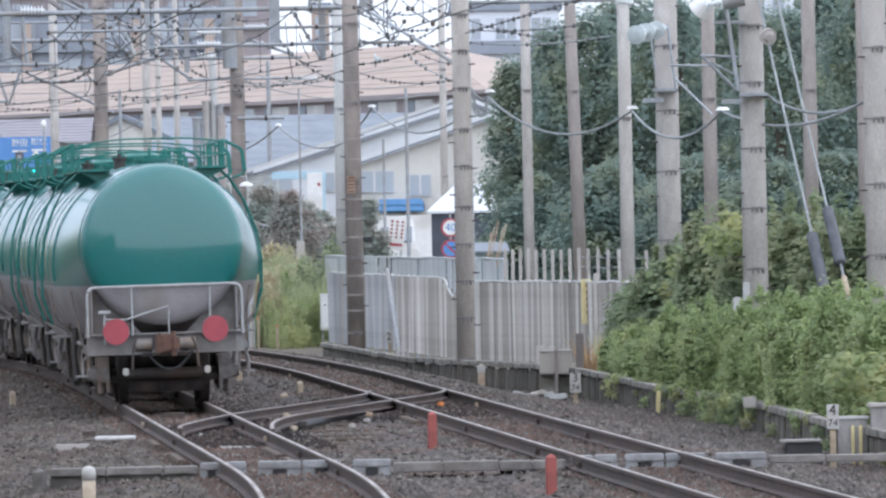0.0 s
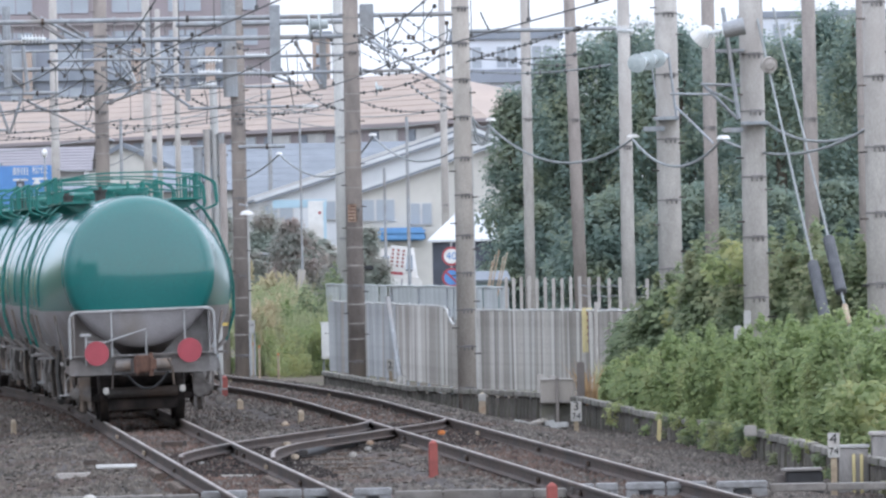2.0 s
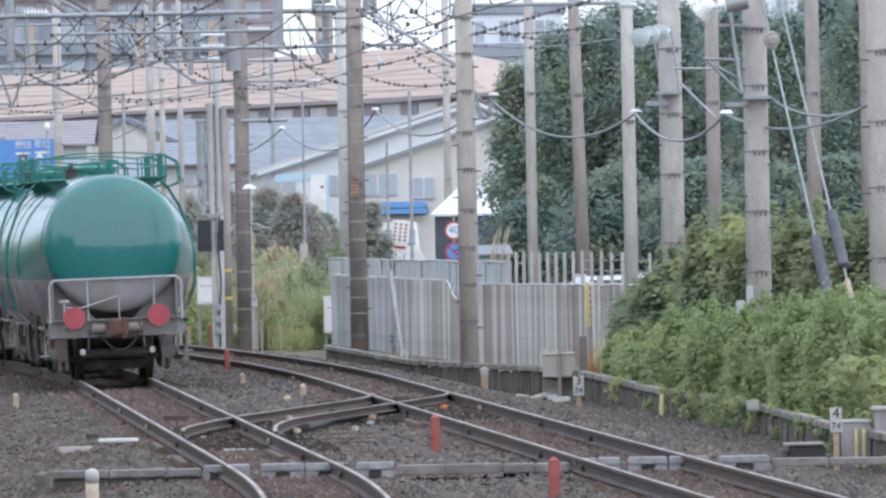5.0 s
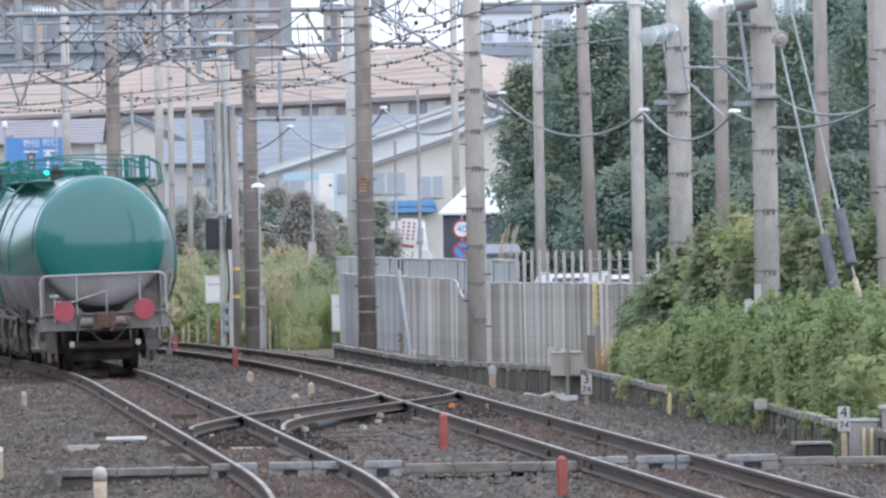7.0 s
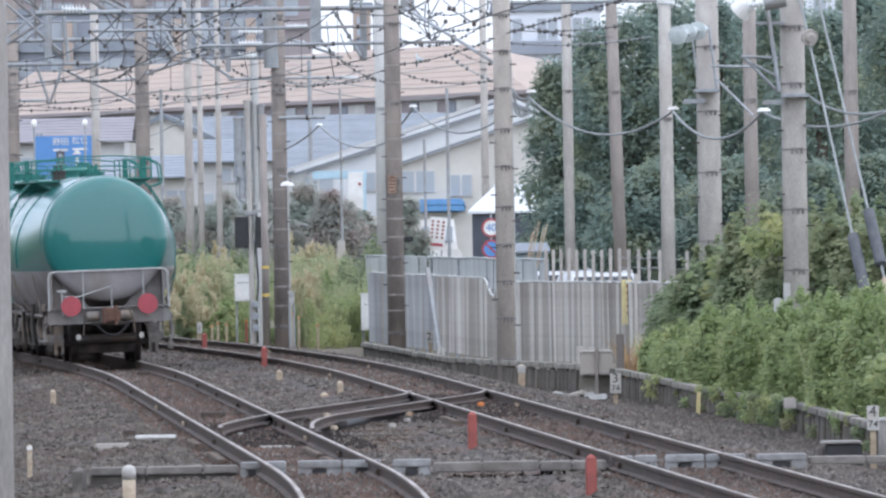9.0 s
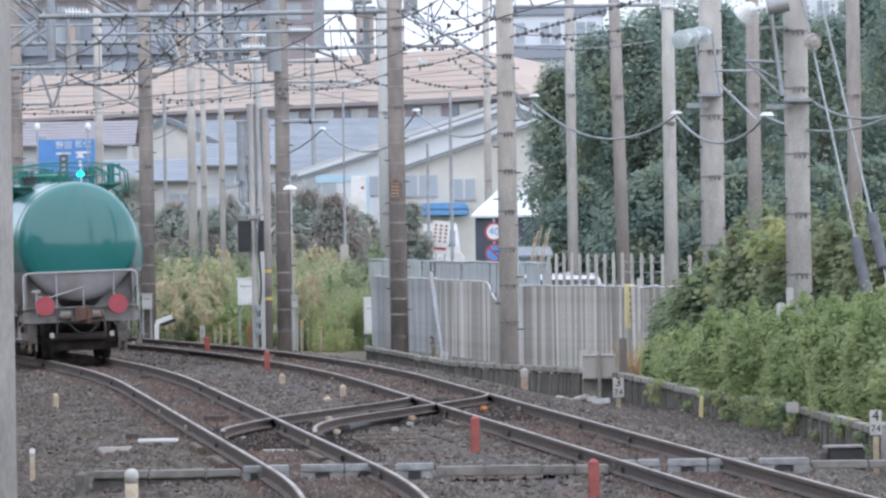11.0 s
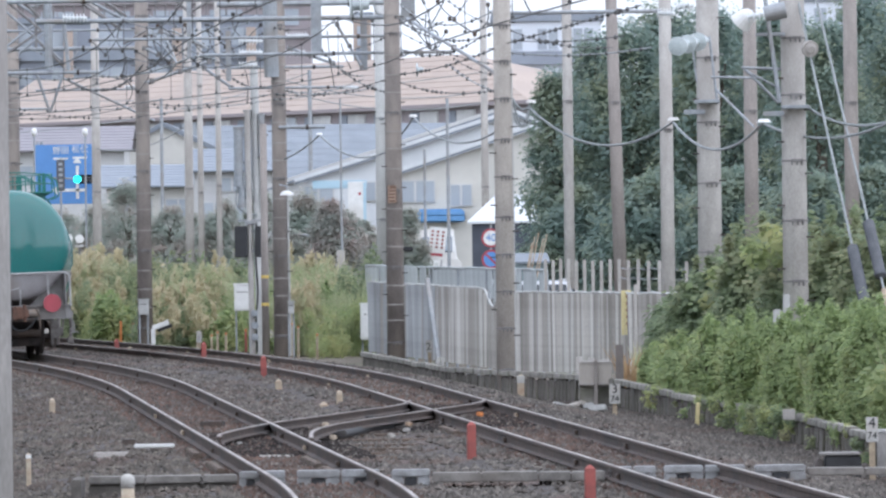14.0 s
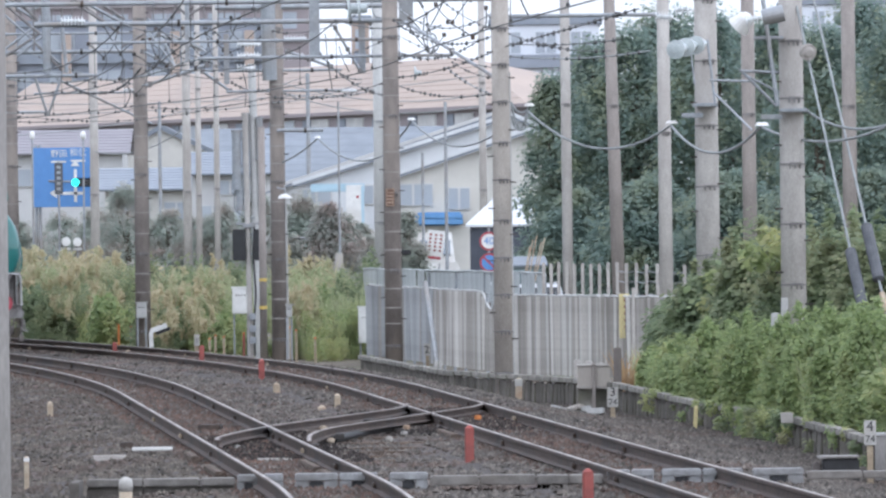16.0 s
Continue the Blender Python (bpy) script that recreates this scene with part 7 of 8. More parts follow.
def road_sign():
    """The blue direction sign on its gantry post."""
    y = 370
    t = thing("direction_sign", (0, 0, 0), "blue road direction sign with white town names and arrows", "road sign")
    x0, x1 = -16.75, -14.39
    z0, z1 = 3.45, 5.88
    bm = bmesh.new()
    box(bm, ((x0 + x1) / 2, y, (z0 + z1) / 2), (x1 - x0, 0.06, z1 - z0), bevel=0.02)
    part("board", bm, M_SIGNBLUE, t)
    yy = y - 0.045
    for a, b in (((-15.83, 4.01), (-14.68, 4.02)), ((-15.01, 5), (-15, 3.66)), ((-15.66, 4.5), (-15.67, 4.13))):
        bm = bmesh.new()
        c = ((a[0] + b[0]) / 2, yy, (a[1] + b[1]) / 2)
        box(bm, c, (max(0.12, abs(a[0] - b[0])), 0.02, max(0.12, abs(a[1] - b[1]))))
        part("arrow_bar", bm, M_WHITE, t)
    ax, az = -16.06, 4.02
    bm = bmesh.new()
    prism(bm, [(ax, az), (ax + 0.28, az - 0.2), (ax + 0.28, az + 0.2)], yy - 0.01, yy + 0.01)
    ax, az = -15.01, 5.18
    prism(bm, [(ax, az + 0.2), (ax - 0.18, az - 0.06), (ax + 0.18, az - 0.06)], yy - 0.01, yy + 0.01)
    part("arrow_head", bm, M_WHITE, t)
    for txt, x, z in (("\u91ce\u7530", -15.67, 5.63), ("\u677e\u4f0f", -14.88, 5.67)):
        cu = bpy.data.curves.new("town_name", "FONT")
        cu.body, cu.size, cu.extrude, cu.align_x, cu.align_y = txt, 0.34, 0.004, "CENTER", "CENTER"
        tmp = bpy.data.objects.new("town_name", cu)
        me = bpy.data.meshes.new_from_object(tmp)
        bpy.data.objects.remove(tmp)
        me.materials.append(M_WHITE)
        o = new("town_name", me)
        o.parent = t
        o.matrix_local = pose(x, yy - 0.01, z, 90)
    bm = bmesh.new()
    for x, z in ((-15.68, 5.31), (-14.89, 5.34)):
        box(bm, (x, yy, z), (0.6, 0.012, 0.08))
    part("small_writing", bm, M_WHITE, t, "bars of small writing")
    for x in (-16.63, -16.47):
        bm = bmesh.new()
        rod(bm, (x, y + 0.3, -0.6), (x, y + 0.3, 6.0), 0.07, n=10)
        part("post", bm, M_STEEL, t)
    t = thing("street_plate", (-15.52, 366, 4.6), "narrow dark upright street plate on a slender post", "road sign")
    bm = bmesh.new()
    box(bm, (0, 0, 0), (0.34, 0.05, 1.26), bevel=0.02)
    part("board", bm, M_GUARD, t)
    for k in range(5):
        bm = bmesh.new()
        box(bm, (0, -0.03, 0.46 - k * 0.22), (0.16, 0.008, 0.12))
        part("mark", bm, M_STEEL, t, "bar of pale writing")
    bm = bmesh.new()
    rod(bm, (0, 0.06, -5.2), (0, 0.06, 0.7), 0.045, n=10)
    part("post", bm, M_STEEL, t)
    t = thing("traffic_light", (-14.75, 372, 4.45 ), "traffic light showing green beside the blue sign", "traffic light")
    t.location.y = 369
    bm = bmesh.new()
    box(bm, (0.1, 0.05, 0), (0.9, 0.2, 0.36), bevel=0.1)
    part("housing", bm, M_STEEL, t)
    bm = bmesh.new()
    rod(bm, (0.3, 0.1, 0), (-1.9, 1.3, 0.1), 0.04, n=8)
    part("arm", bm, M_STEEL, t)
    for k, m in ((-0.22, M_LIGHT), (0.1, M_BLACK), (0.4, M_BLACK)):
        bm = bmesh.new()
        rod(bm, (k, -0.08, 0), (k, -0.06, 0), 0.15, n=18)
        part("lens", bm, m, t)
    for p in ((-16.66, 368, 6.39), (-14.59, 368, 6.36)):
        bm = bmesh.new()
        bmesh.ops.create_uvsphere(bm, u_segments=14, v_segments=8, radius=0.12, matrix=Matrix.Translation(p) @ Matrix.Diagonal((1, 1, 1.5, 1)))
        t = thing("street_lamp", (0, 0, 0), "small white street lamp globe on a slender post", "lamp", "street lamps")
        smooth(part("globe", bm, M_WHITE, t))
        bm = bmesh.new()
        rod(bm, (p[0], p[1], -0.6), p, 0.04, n=8)
        part("post", bm, M_STEEL, t)
    for p in ((-13.75, 330, 2.1), (-13.34, 330, 2.08)):
        t = thing("traffic_mirror", p, "round white-backed traffic mirror on a short post", "traffic mirror", "traffic mirrors")
        bm = bmesh.new()
        rod(bm, (0, -0.05, 0), (0, 0.05, 0), 0.16, n=24)
        part("mirror", bm, M_WHITE, t)
        bm = bmesh.new()
        box(bm, (0, 0, -0.26), (0.34, 0.04, 0.1), bevel=0.02)
        part("plate", bm, M_WHITE, t)
        bm = bmesh.new()
        rod(bm, (0, 0.08, -2.7), (0, 0.08, 0), 0.03, n=8)
        part("post", bm, M_STEEL, t)


M_LIGHT = bpy.data.materials.new("green_signal_light")
M_LIGHT.use_nodes = True
M_LIGHT.node_tree.nodes["Principled BSDF"].inputs["Emission Color"].default_value = (0.05, 1.0, 0.85, 1)
M_LIGHT.node_tree.nodes["Principled BSDF"].inputs["Emission Strength"].default_value = 1.6
M_LIGHT.node_tree.nodes["Principled BSDF"].inputs["Base Color"].default_value = (0.02, 0.4, 0.35, 1)
road_sign()


def round_signs():
    t = thing("traffic_sign", (1.45, 285, -0.6), "post with a round speed limit sign over a no parking sign", "traffic sign")
    bm = bmesh.new()
    rod(bm, (0, 0.05, 0), (0, 0.05, 2.49 + 0.6), 0.035, n=10)
    part("post", bm, M_STEEL, t)
    for z, inner, txt in ((2.01 + 0.6, M_WHITE, "40"), (1.34 + 0.6, M_SIGNBLUE, "")):
        bm = bmesh.new()
        rod(bm, (0, -0.02, z), (0, 0.01, z), 0.30, n=36)
        d = part("disc", bm, M_RED, t, "red ring")
        bm = bmesh.new()
        rod(bm, (0, -0.035, z), (0, -0.015, z), 0.235, n=36)
        part("face", bm, inner, d)
        if txt:
            cu = bpy.data.curves.new("numeral", "FONT")
            cu.body, cu.size, cu.extrude, cu.align_x, cu.align_y = txt, 0.34, 0.003, "CENTER", "CENTER"
            tmp = bpy.data.objects.new("numeral", cu)
            me = bpy.data.meshes.new_from_object(tmp)
            bpy.data.objects.remove(tmp)
            me.materials.append(M_SIGNBLUE)
            o = new("numeral", me)
            o.parent = d
            o.matrix_local = pose(0, -0.042, z, 90)
        else:
            bm = bmesh.new()
            box(bm, (0, -0.04, z), (0.5, 0.012, 0.06), m=Matrix.Rotation(radians(45), 4, "Y"))
            part("slash", bm, M_RED, d)


round_signs()


def street_clutter():
    # slanted notice board with red writing
    t = thing("notice_board", (-0.25, 292, 1.84), "white leaning notice board with red writing", "sign")
    bm = bmesh.new()
    box(bm, (0, 0, 0), (0.56, 0.04, 1.05), bevel=0.01)
    b = part("board", bm, M_WHITE, t)
    for i in range(3):
        for k in range(5):
            bm = bmesh.new()
            box(bm, (-0.18 + i * 0.17, -0.025, 0.38 - k * 0.125), (0.075, 0.006, 0.07))
            part("character", bm, M_STAKE_RED, b, "bar of red writing")
    bm = bmesh.new()
    box(bm, (0, -0.025, -0.36), (0.42, 0.006, 0.09))
    part("stroke", bm, M_RED, b, "red bar")
    t.rotation_euler = (0, 0.12, 0)
    for x in (-0.2, 0.2):
        bm = bmesh.new()
        box(bm, (x, 0.05, -1.2), (0.05, 0.05, 1.8))
        part("leg", bm, M_STEEL, t)
    bm = bmesh.new()
    box(bm, (0, 0, 0), (1.75, 0.6, 0.50), bevel=0.08)
    box(bm, (0, -0.32, -0.1), (1.8, 0.06, 0.25), bevel=0.03)
    solo("awning", bm, M_AWNING, "blue shop awning below the white house", "awning", loc=(-0.13, 334.6, 2.75))
    for p, m in (((-0.27, 322, 2.26), M_WHITE), ((-2.89, 322, 2.38), M_WHITE)):
        t = thing("parked_car", p, "white parked car glimpsed between the fence and the houses", "car", "parked cars")
        t.location.z = -0.6
        h = p[2] + 0.6
        bm = bmesh.new()
        body = [(-0.85, 0.3), (0.85, 0.3), (0.85, 0.85), (0.72, 0.95), (-0.72, 0.95), (-0.85, 0.85)]
        prism(bm, [(x, z * h / 1.5) for x, z in body], -2.0, 2.0)
        part("body", bm, m, t)
        bm = bmesh.new()
        loft(bm, [[(-0.70, -1.9, 0.95 * h / 1.5), (0.70, -1.9, 0.95 * h / 1.5), (0.70, 1.2, 0.95 * h / 1.5), (-0.70, 1.2, 0.95 * h / 1.5)], [(-0.58, -1.6, h), (0.58, -1.6, h), (0.58, 0.4, h), (-0.58, 0.4, h)]])
        part("cabin", bm, m, t)
        bm = bmesh.new()
        box(bm, (0, -1.78, 1.22 * h / 1.5), (1.05, 0.10, 0.3 * h / 1.5), m=Matrix.Rotation(-0.5, 4, "X"))
        part("rear_window", bm, M_GLASS_DARK, t)
        for x in (-0.72, 0.72):
            for y in (-1.3, 1.3):
                bm = bmesh.new()
                rod(bm, (x - 0.08, y, 0.3), (x + 0.08, y, 0.3), 0.3, n=20)
                part("wheel", bm, M_RUBBER, t)
    # pale blue advertisement wall
    t = thing("advertisement_board", (-3.08, 318, 3.14), "tall pale blue and white advertisement board", "sign")
    bm = bmesh.new()
    box(bm, (0, 0, 0), (0.62, 0.12, 1.7), bevel=0.02)
    part("board", bm, M_WHITE, t)
    bm = bmesh.new()
    box(bm, (-0.6, 0.1, 0.75), (1.9, 0.1, 0.28), bevel=0.02)
    box(bm, (0.28, -0.07, 0), (0.10, 0.02, 1.6))
    part("blue_band", bm, M_ADBLUE, t, "pale blue band")
    bm = bmesh.new()
    rod(bm, (0.1, -0.08, 0.42), (0.1, -0.06, 0.42), 0.055, n=16)
    part("emblem", bm, M_RED, t, "small red round shape")
    bm = bmesh.new()
    for x in (-0.25, 0.25):
        rod(bm, (x, 0.1, -4.6), (x, 0.1, -0.5), 0.05, n=8)
    part("leg", bm, M_STEEL, t)
    # lean-to shed and bamboo canes behind the fence
    t = thing("garden_shed", (2.26, 240, -0.5), "low grey-green shed with a dark flat roof", "shed")
    z = 1.67 + 0.5
    bm = bmesh.new()
    box(bm, (0, 0, z / 2 - 0.05), (0.85, 1.2, z - 0.1), bevel=0.01)
    part("wall", bm, M_FENCE_PALE, t)
    bm = bmesh.new()
    box(bm, (0, 0, z), (1.05, 1.5, 0.07), bevel=0.015)
    part("roof", bm, M_GLASS_DARK, t)
    for k in range(6):
        bm = bmesh.new()
        x = -0.05 + 0.05 * k
        rod(bm, (x, -0.65, 0), (x + 0.28 + 0.03 * k, -0.6, z + 0.55 - 0.05 * (k % 3)), 0.022, n=6)
        part("cane", bm, M_STAKE, t, "leaning bamboo cane")
    # slender steel posts and street lamps among the houses
    for x, y, z, r in ((-3.19, 280, 6.41, 0.04), (-0.68, 318, 5.09, 0.06), (0.14, 316, 6.84, 0.07), (-6.19, 420, 9.63, 0.12), (-12.16, 390, 8, 0.09)):
        bm = bmesh.new()
        rod(bm, (0, 0, 0), (0, 0, z + 0.6), r, r * 0.8, 10)
        solo("steel_post", bm, M_STEEL, "slender grey steel post in the street", "post", "street posts", loc=(x, y, -0.6))
    bm = bmesh.new()
    box(bm, (0, 0, 0), (0.26, 0.2, 0.62), bevel=0.02)
    rod(bm, (0, 0.1, -2.6), (0, 0.1, 0), 0.04, n=8)
    solo("meter_box", bm, M_CONCRETE, "small grey box on a steel leg", "box", loc=(-3.22, 279.85, 1.39))
    for p in ((-3.64, 295, 2.6), (-3.94, 295, 2.47)):
        bm = bmesh.new()
        box(bm, (0, 0, 0), (0.10, 0.1, 0.34), bevel=0.02, m=Matrix.Rotation(0.5, 4, "Y"))
        solo("street_lamp", bm, M_WHITE, "slanted white street lamp head", "lamp", "street lamps", loc=p)
    bm = bmesh.new()
    pipe(bm, rounded([(-5.19, 298, 2.13), (-4.73, 298, 2.2), (-4.17, 298, 2.08), (-3.61, 298, 1.96)], 0.3), 0.05, 8)
    solo("pipe_rail", bm, M_STEEL, "grey pipe rail in front of the garden trees", "rail")


M_ADBLUE = mat("pale_blue_sheet", (0.38, 0.52, 0.60), (0.34, 0.48, 0.56), 1.5, 0.5)
street_clutter()

# ---- cars that drive away along the street behind the fence ----
def van(label):
    """A tall hatchback seen from behind: +y is its front."""
    t = thing("car", (0, 0, 0), label, "car", "cars on the street")
    side = [(-1.85, 0.32), (-1.95, 0.6), (-1.93, 1.0), (-1.72, 1.55), (-1.55, 1.74), (-1.2, 1.82), (0.5, 1.80), (0.85, 1.70), (1.35, 1.12), (1.95, 0.98), (2.05, 0.6), (2.0, 0.32)]
    bm = bmesh.new()
    def ring(k):
        return [(k * (0.84 if z < 1.1 else 0.84 - (z - 1.1) * 0.20), y, z) for y, z in side]
    loft(bm, [ring(-1), ring(-0.9), ring(0.9), ring(1)])
    bmesh.ops.bevel(bm, geom=bm.edges[:], offset=0.025, segments=2, affect="EDGES")
    smooth(part("body", bm, M_CAR, t))
    bm = bmesh.new()
    loft(bm, [[(-0.68, -1.915, 1.08), (0.68, -1.915, 1.08), (0.68, -1.895, 1.08), (-0.68, -1.895, 1.08)], [(-0.62, -1.66, 1.73), (0.62, -1.66, 1.73), (0.62, -1.62, 1.73), (-0.62, -1.62, 1.73)]])
    part("rear_window", bm, M_CARGLASS, t)
    for x in (-1, 1):
        bm = bmesh.new()
        loft(bm, [[(x * 0.845, y, z) for y, z in ((-1.5, 1.12), (1.1, 1.12), (0.7, 1.62), (-1.35, 1.62))], [(x * (0.86 if z < 1.2 else 0.76), y, z) for y, z in ((-1.5, 1.12), (1.1, 1.12), (0.7, 1.62), (-1.35, 1.62))]])
        part("side_window", bm, M_CARGLASS, t)
        bm = bmesh.new()
        box(bm, (x * 0.72, -1.93, 0.92), (0.16, 0.06, 0.34), bevel=0.02)
        part("tail_light", bm, M_RED, t, "red tail light")
        bm = bmesh.new()
        box(bm, (x * 0.95, 0.75, 1.12), (0.16, 0.1, 0.14), bevel=0.03)
        part("mirror", bm, M_CAR, t)
        bm = bmesh.new()
        pipe(bm, [(x * 0.66, -1.3, 1.84), (x * 0.66, 0.4, 1.83)], 0.02, 6)
        part("roof_rail", bm, M_WHITE, t)
        for y in (-1.25, 1.3):
            bm = bmesh.new()
            rod(bm, (x * 0.66, y, 0.31), (x * 0.86, y, 0.31), 0.31, n=24)
            w = part("wheel", bm, M_RUBBER, t)
            bm = bmesh.new()
            rod(bm, (x * 0.84, y, 0.31), (x * 0.87, y, 0.31), 0.19, n=20)
            part("rim", bm, M_STEEL, w, "grey rim")
    bm = bmesh.new()
    box(bm, (0, -1.97, 0.74), (0.33, 0.02, 0.165), bevel=0.004)
    p = part("plate", bm, M_WHITE, t, "white plate with plain bars")
    bm = bmesh.new()
    box(bm, (0, -1.984, 0.72), (0.24, 0.004, 0.06))
    box(bm, (0, -1.984, 0.79), (0.14, 0.004, 0.025))
    part("bar", bm, M_BLACK, p)
    bm = bmesh.new()
    box(bm, (0, -1.97, 0.45), (1.62, 0.12, 0.22), bevel=0.04)
    part("bumper", bm, M_CAR, t)
    return t


def truck():
    """A white box truck, +y its front."""
    t = thing("box_truck", (0, 0, 0), "white box truck driving past the houses", "truck")
    bm = bmesh.new()
    box(bm, (0, -0.7, 1.85), (1.1, 3.2, 2.3), bevel=0.03)
    part("box_body", bm, M_WHITE, t)
    bm = bmesh.new()
    box(bm, (0, 1.6, 1.25), (1.1, 1.3, 1.6), bevel=0.12)
    part("cab", bm, M_WHITE, t)
    bm = bmesh.new()
    box(bm, (0, 2.2, 1.6), (0.95, 0.12, 0.6), bevel=0.03)
    part("windscreen", bm, M_GLASS_DARK, t)
    bm = bmesh.new()
    box(bm, (0, 0, 0.62), (0.8, 4.2, 0.16))
    part("frame", bm, M_DARKSTEEL, t)
    for x in (-0.45, 0.45):
        for y in (-1.5, 1.6):
            bm = bmesh.new()
            rod(bm, (x - 0.1, y, 0.36), (x + 0.1, y, 0.36), 0.36, n=24)
            part("wheel", bm, M_RUBBER, t)
    return t


TRUCK = truck()
CAR_A = van("silver tall hatchback driving away along the street")
CAR_B = van("silver tall hatchback following along the street")

# ---- the tank wagons ----
def wagon():
    """A bogie tank wagon: +y is its leading end, z = 0 the rail top."""
    t = thing("tank_wagon", (0, 0, 0), "green and grey bogie tank wagon with green walkway railings", "tank wagon", "wagons of the train")

    def section(y, rx, rz, cz, n=48):
        return [(rx * math.cos(k * math.tau / n), y, cz + rz * math.sin(k * math.tau / n)) for k in range(n)]
    half = [(6.44, 0.3, 0.3, 2.2), (6.42, 0.6, 0.6, 2.2), (6.385, 0.84, 0.84, 2.2), (6.34, 1.0, 1.0, 2.2), (6.27, 1.08, 1.08, 2.2), (6.16, 1.11, 1.11, 2.2), (5.7, 1.115, 1.115, 2.2),
            (5.66, 1.115, 1.115, 2.2), (3.9, 1.43, 1.37, 1.95), (3.84, 1.44, 1.38, 1.945), (1.3, 1.44, 1.38, 1.945)]
    stations = [(-y, a, b, c) for y, a, b, c in half] + half[::-1]
    bm = bmesh.new()
    loft(bm, [section(*q) for q in stations])
    bmesh.ops.bisect_plane(bm, geom=bm.verts[:] + bm.edges[:] + bm.faces[:], plane_co=(0, 0, 1.66), plane_no=(0, 0, 1))
    lower = bm.copy()
    bmesh.ops.delete(bm, geom=[f for f in bm.faces if f.calc_center_median().z < 1.66], context="FACES")
    bmesh.ops.delete(lower, geom=[f for f in lower.faces if f.calc_center_median().z > 1.66], context="FACES")
    for e in (-1, 1):
        head = bm.copy()
        bmesh.ops.delete(head, geom=[f for f in head.faces if e * f.calc_center_median().y < 6.2], context="FACES")
        smooth(part("tank_head", head, M_GREEN_HEAD, t, "glossy green dished tank end"))
    bmesh.ops.delete(bm, geom=[f for f in bm.faces if abs(f.calc_center_median().y) >= 6.2], context="FACES")
    smooth(part("tank_shell", bm, M_GREEN, t, "weathered green upper tank"))
    smooth(part("tank_belly", lower, M_GREY, t, "dirty grey lower tank"))
    # weld seams round the shell
    for y in (-5.68, -3.87, -1.3, 1.3, 3.87, 5.68):
        rx, rz, cz = (1.118, 1.118, 2.2) if abs(y) > 5 else (1.443, 1.383, 1.945)
        bm = bmesh.new()
        n = 40
        pipe(bm, [(rx * math.cos(k * math.pi / n), y, cz + rz * math.sin(k * math.pi / n)) for k in range(-2, n + 3)], 0.010, 5)
        part("weld_seam", bm, M_GREEN, t)
    for e in (-1, 1):
        # end platform, beam and its flange
        bm = bmesh.new()
        box(bm, (0, e * 6.36, 0.845), (2.16, 0.05, 0.27), bevel=0.008)
        box(bm, (0, e * 6.30, 0.985), (2.20, 0.34, 0.022), bevel=0.004)
        box(bm, (0, e * 6.33, 0.718), (2.12, 0.14, 0.02))
        for x in (-0.99, -0.36, 0.36, 0.99):
            box(bm, (x, e * 6.395, 0.85), (0.05, 0.03, 0.25), bevel=0.004)
        part("end_beam", bm, M_GREY_FRAME, t)
        for x in (-1, 1):
            bm = bmesh.new()
            prism(bm, [(x * 0.30, 0.99), (x * 1.02, 0.99), (x * 1.02, 1.64), (x * 0.94, 1.64)], e * 5.96, e * 5.985)
            prism(bm, [(x * 0.98, 0.99), (x * 1.0, 0.99), (x * 1.0, 1.62), (x * 0.98, 1.62)], e * 5.6, e * 6.3)
            part("saddle_plate", bm, M_GREY_FRAME, t)
        bm = bmesh.new()
        pipe(bm, rounded([(-1.06, e * 6.48, 0.96), (-1.06, e * 6.48, 1.64), (1.06, e * 6.48, 1.64), (1.06, e * 6.48, 0.96)], 0.13, 6), 0.021, 8)
        for x in (-0.45, 0.62):
            rod(bm, (x, e * 6.48, 0.97), (x, e * 6.48, 1.63), 0.014)
        part("end_handrail", bm, M_GREY_RAIL, t, "pale grey end handrail")
        # coupler, its pocket and the hoses
        bm = bmesh.new()
        box(bm, (0, e * 6.62, 0.85), (0.22, 0.34, 0.25), bevel=0.03)
        box(bm, (-0.10, e * 6.79, 0.85), (0.10, 0.12, 0.29), bevel=0.03)
        box(bm, (0.12, e * 6.76, 0.85), (0.12, 0.16, 0.23), bevel=0.04)
        rod(bm, (0.10, e * 6.77, 0.68), (0.10, e * 6.77, 1.02), 0.03)
        part("coupler", bm, M_RUST, t, "rusty knuckle coupler")
        bm = bmesh.new()
        box(bm, (0, e * 6.42, 0.70), (0.66, 0.06, 0.05), bevel=0.01)
        part("coupler_carrier", bm, M_DARKSTEEL, t)
        for x in (-0.30, 0.30):
            bm = bmesh.new()
            rod(bm, (x - 0.11, e * 6.43, 0.84), (x + 0.11, e * 6.43, 0.84), 0.085, n=16)
            part("coupler_pocket", bm, M_GRIMY, t)
        bm = bmesh.new()
        pipe(bm, sag((-0.25, e * 6.5, 0.72), (0.36, e * 6.5, 0.74), 0.24, 12), 0.02, 6)
        part("brake_hose", bm, M_RUBBER, t)
        bm = bmesh.new()
        pipe(bm, rounded([(0.36, e * 6.5, 0.92), (0.42, e * 6.52, 0.80), (0.44, e * 6.5, 0.52)], 0.05), 0.016, 6)
        part("air_pipe", bm, M_BOGIE, t)
        bm = bmesh.new()
        pipe(bm, rounded([(-0.40, e * 6.5, 0.92), (-0.45, e * 6.52, 0.80), (-0.47, e * 6.5, 0.50)], 0.05), 0.016, 6)
        part("air_pipe", bm, M_BOGIE, t)
        for x in (-0.56, 0.56):
            bm = bmesh.new()
            box(bm, (x, e * 6.46, 0.475), (0.085, 0.05, 0.10), bevel=0.015)
            part("hose_end", bm, M_SIGNWHITE, t, "white hose end block")
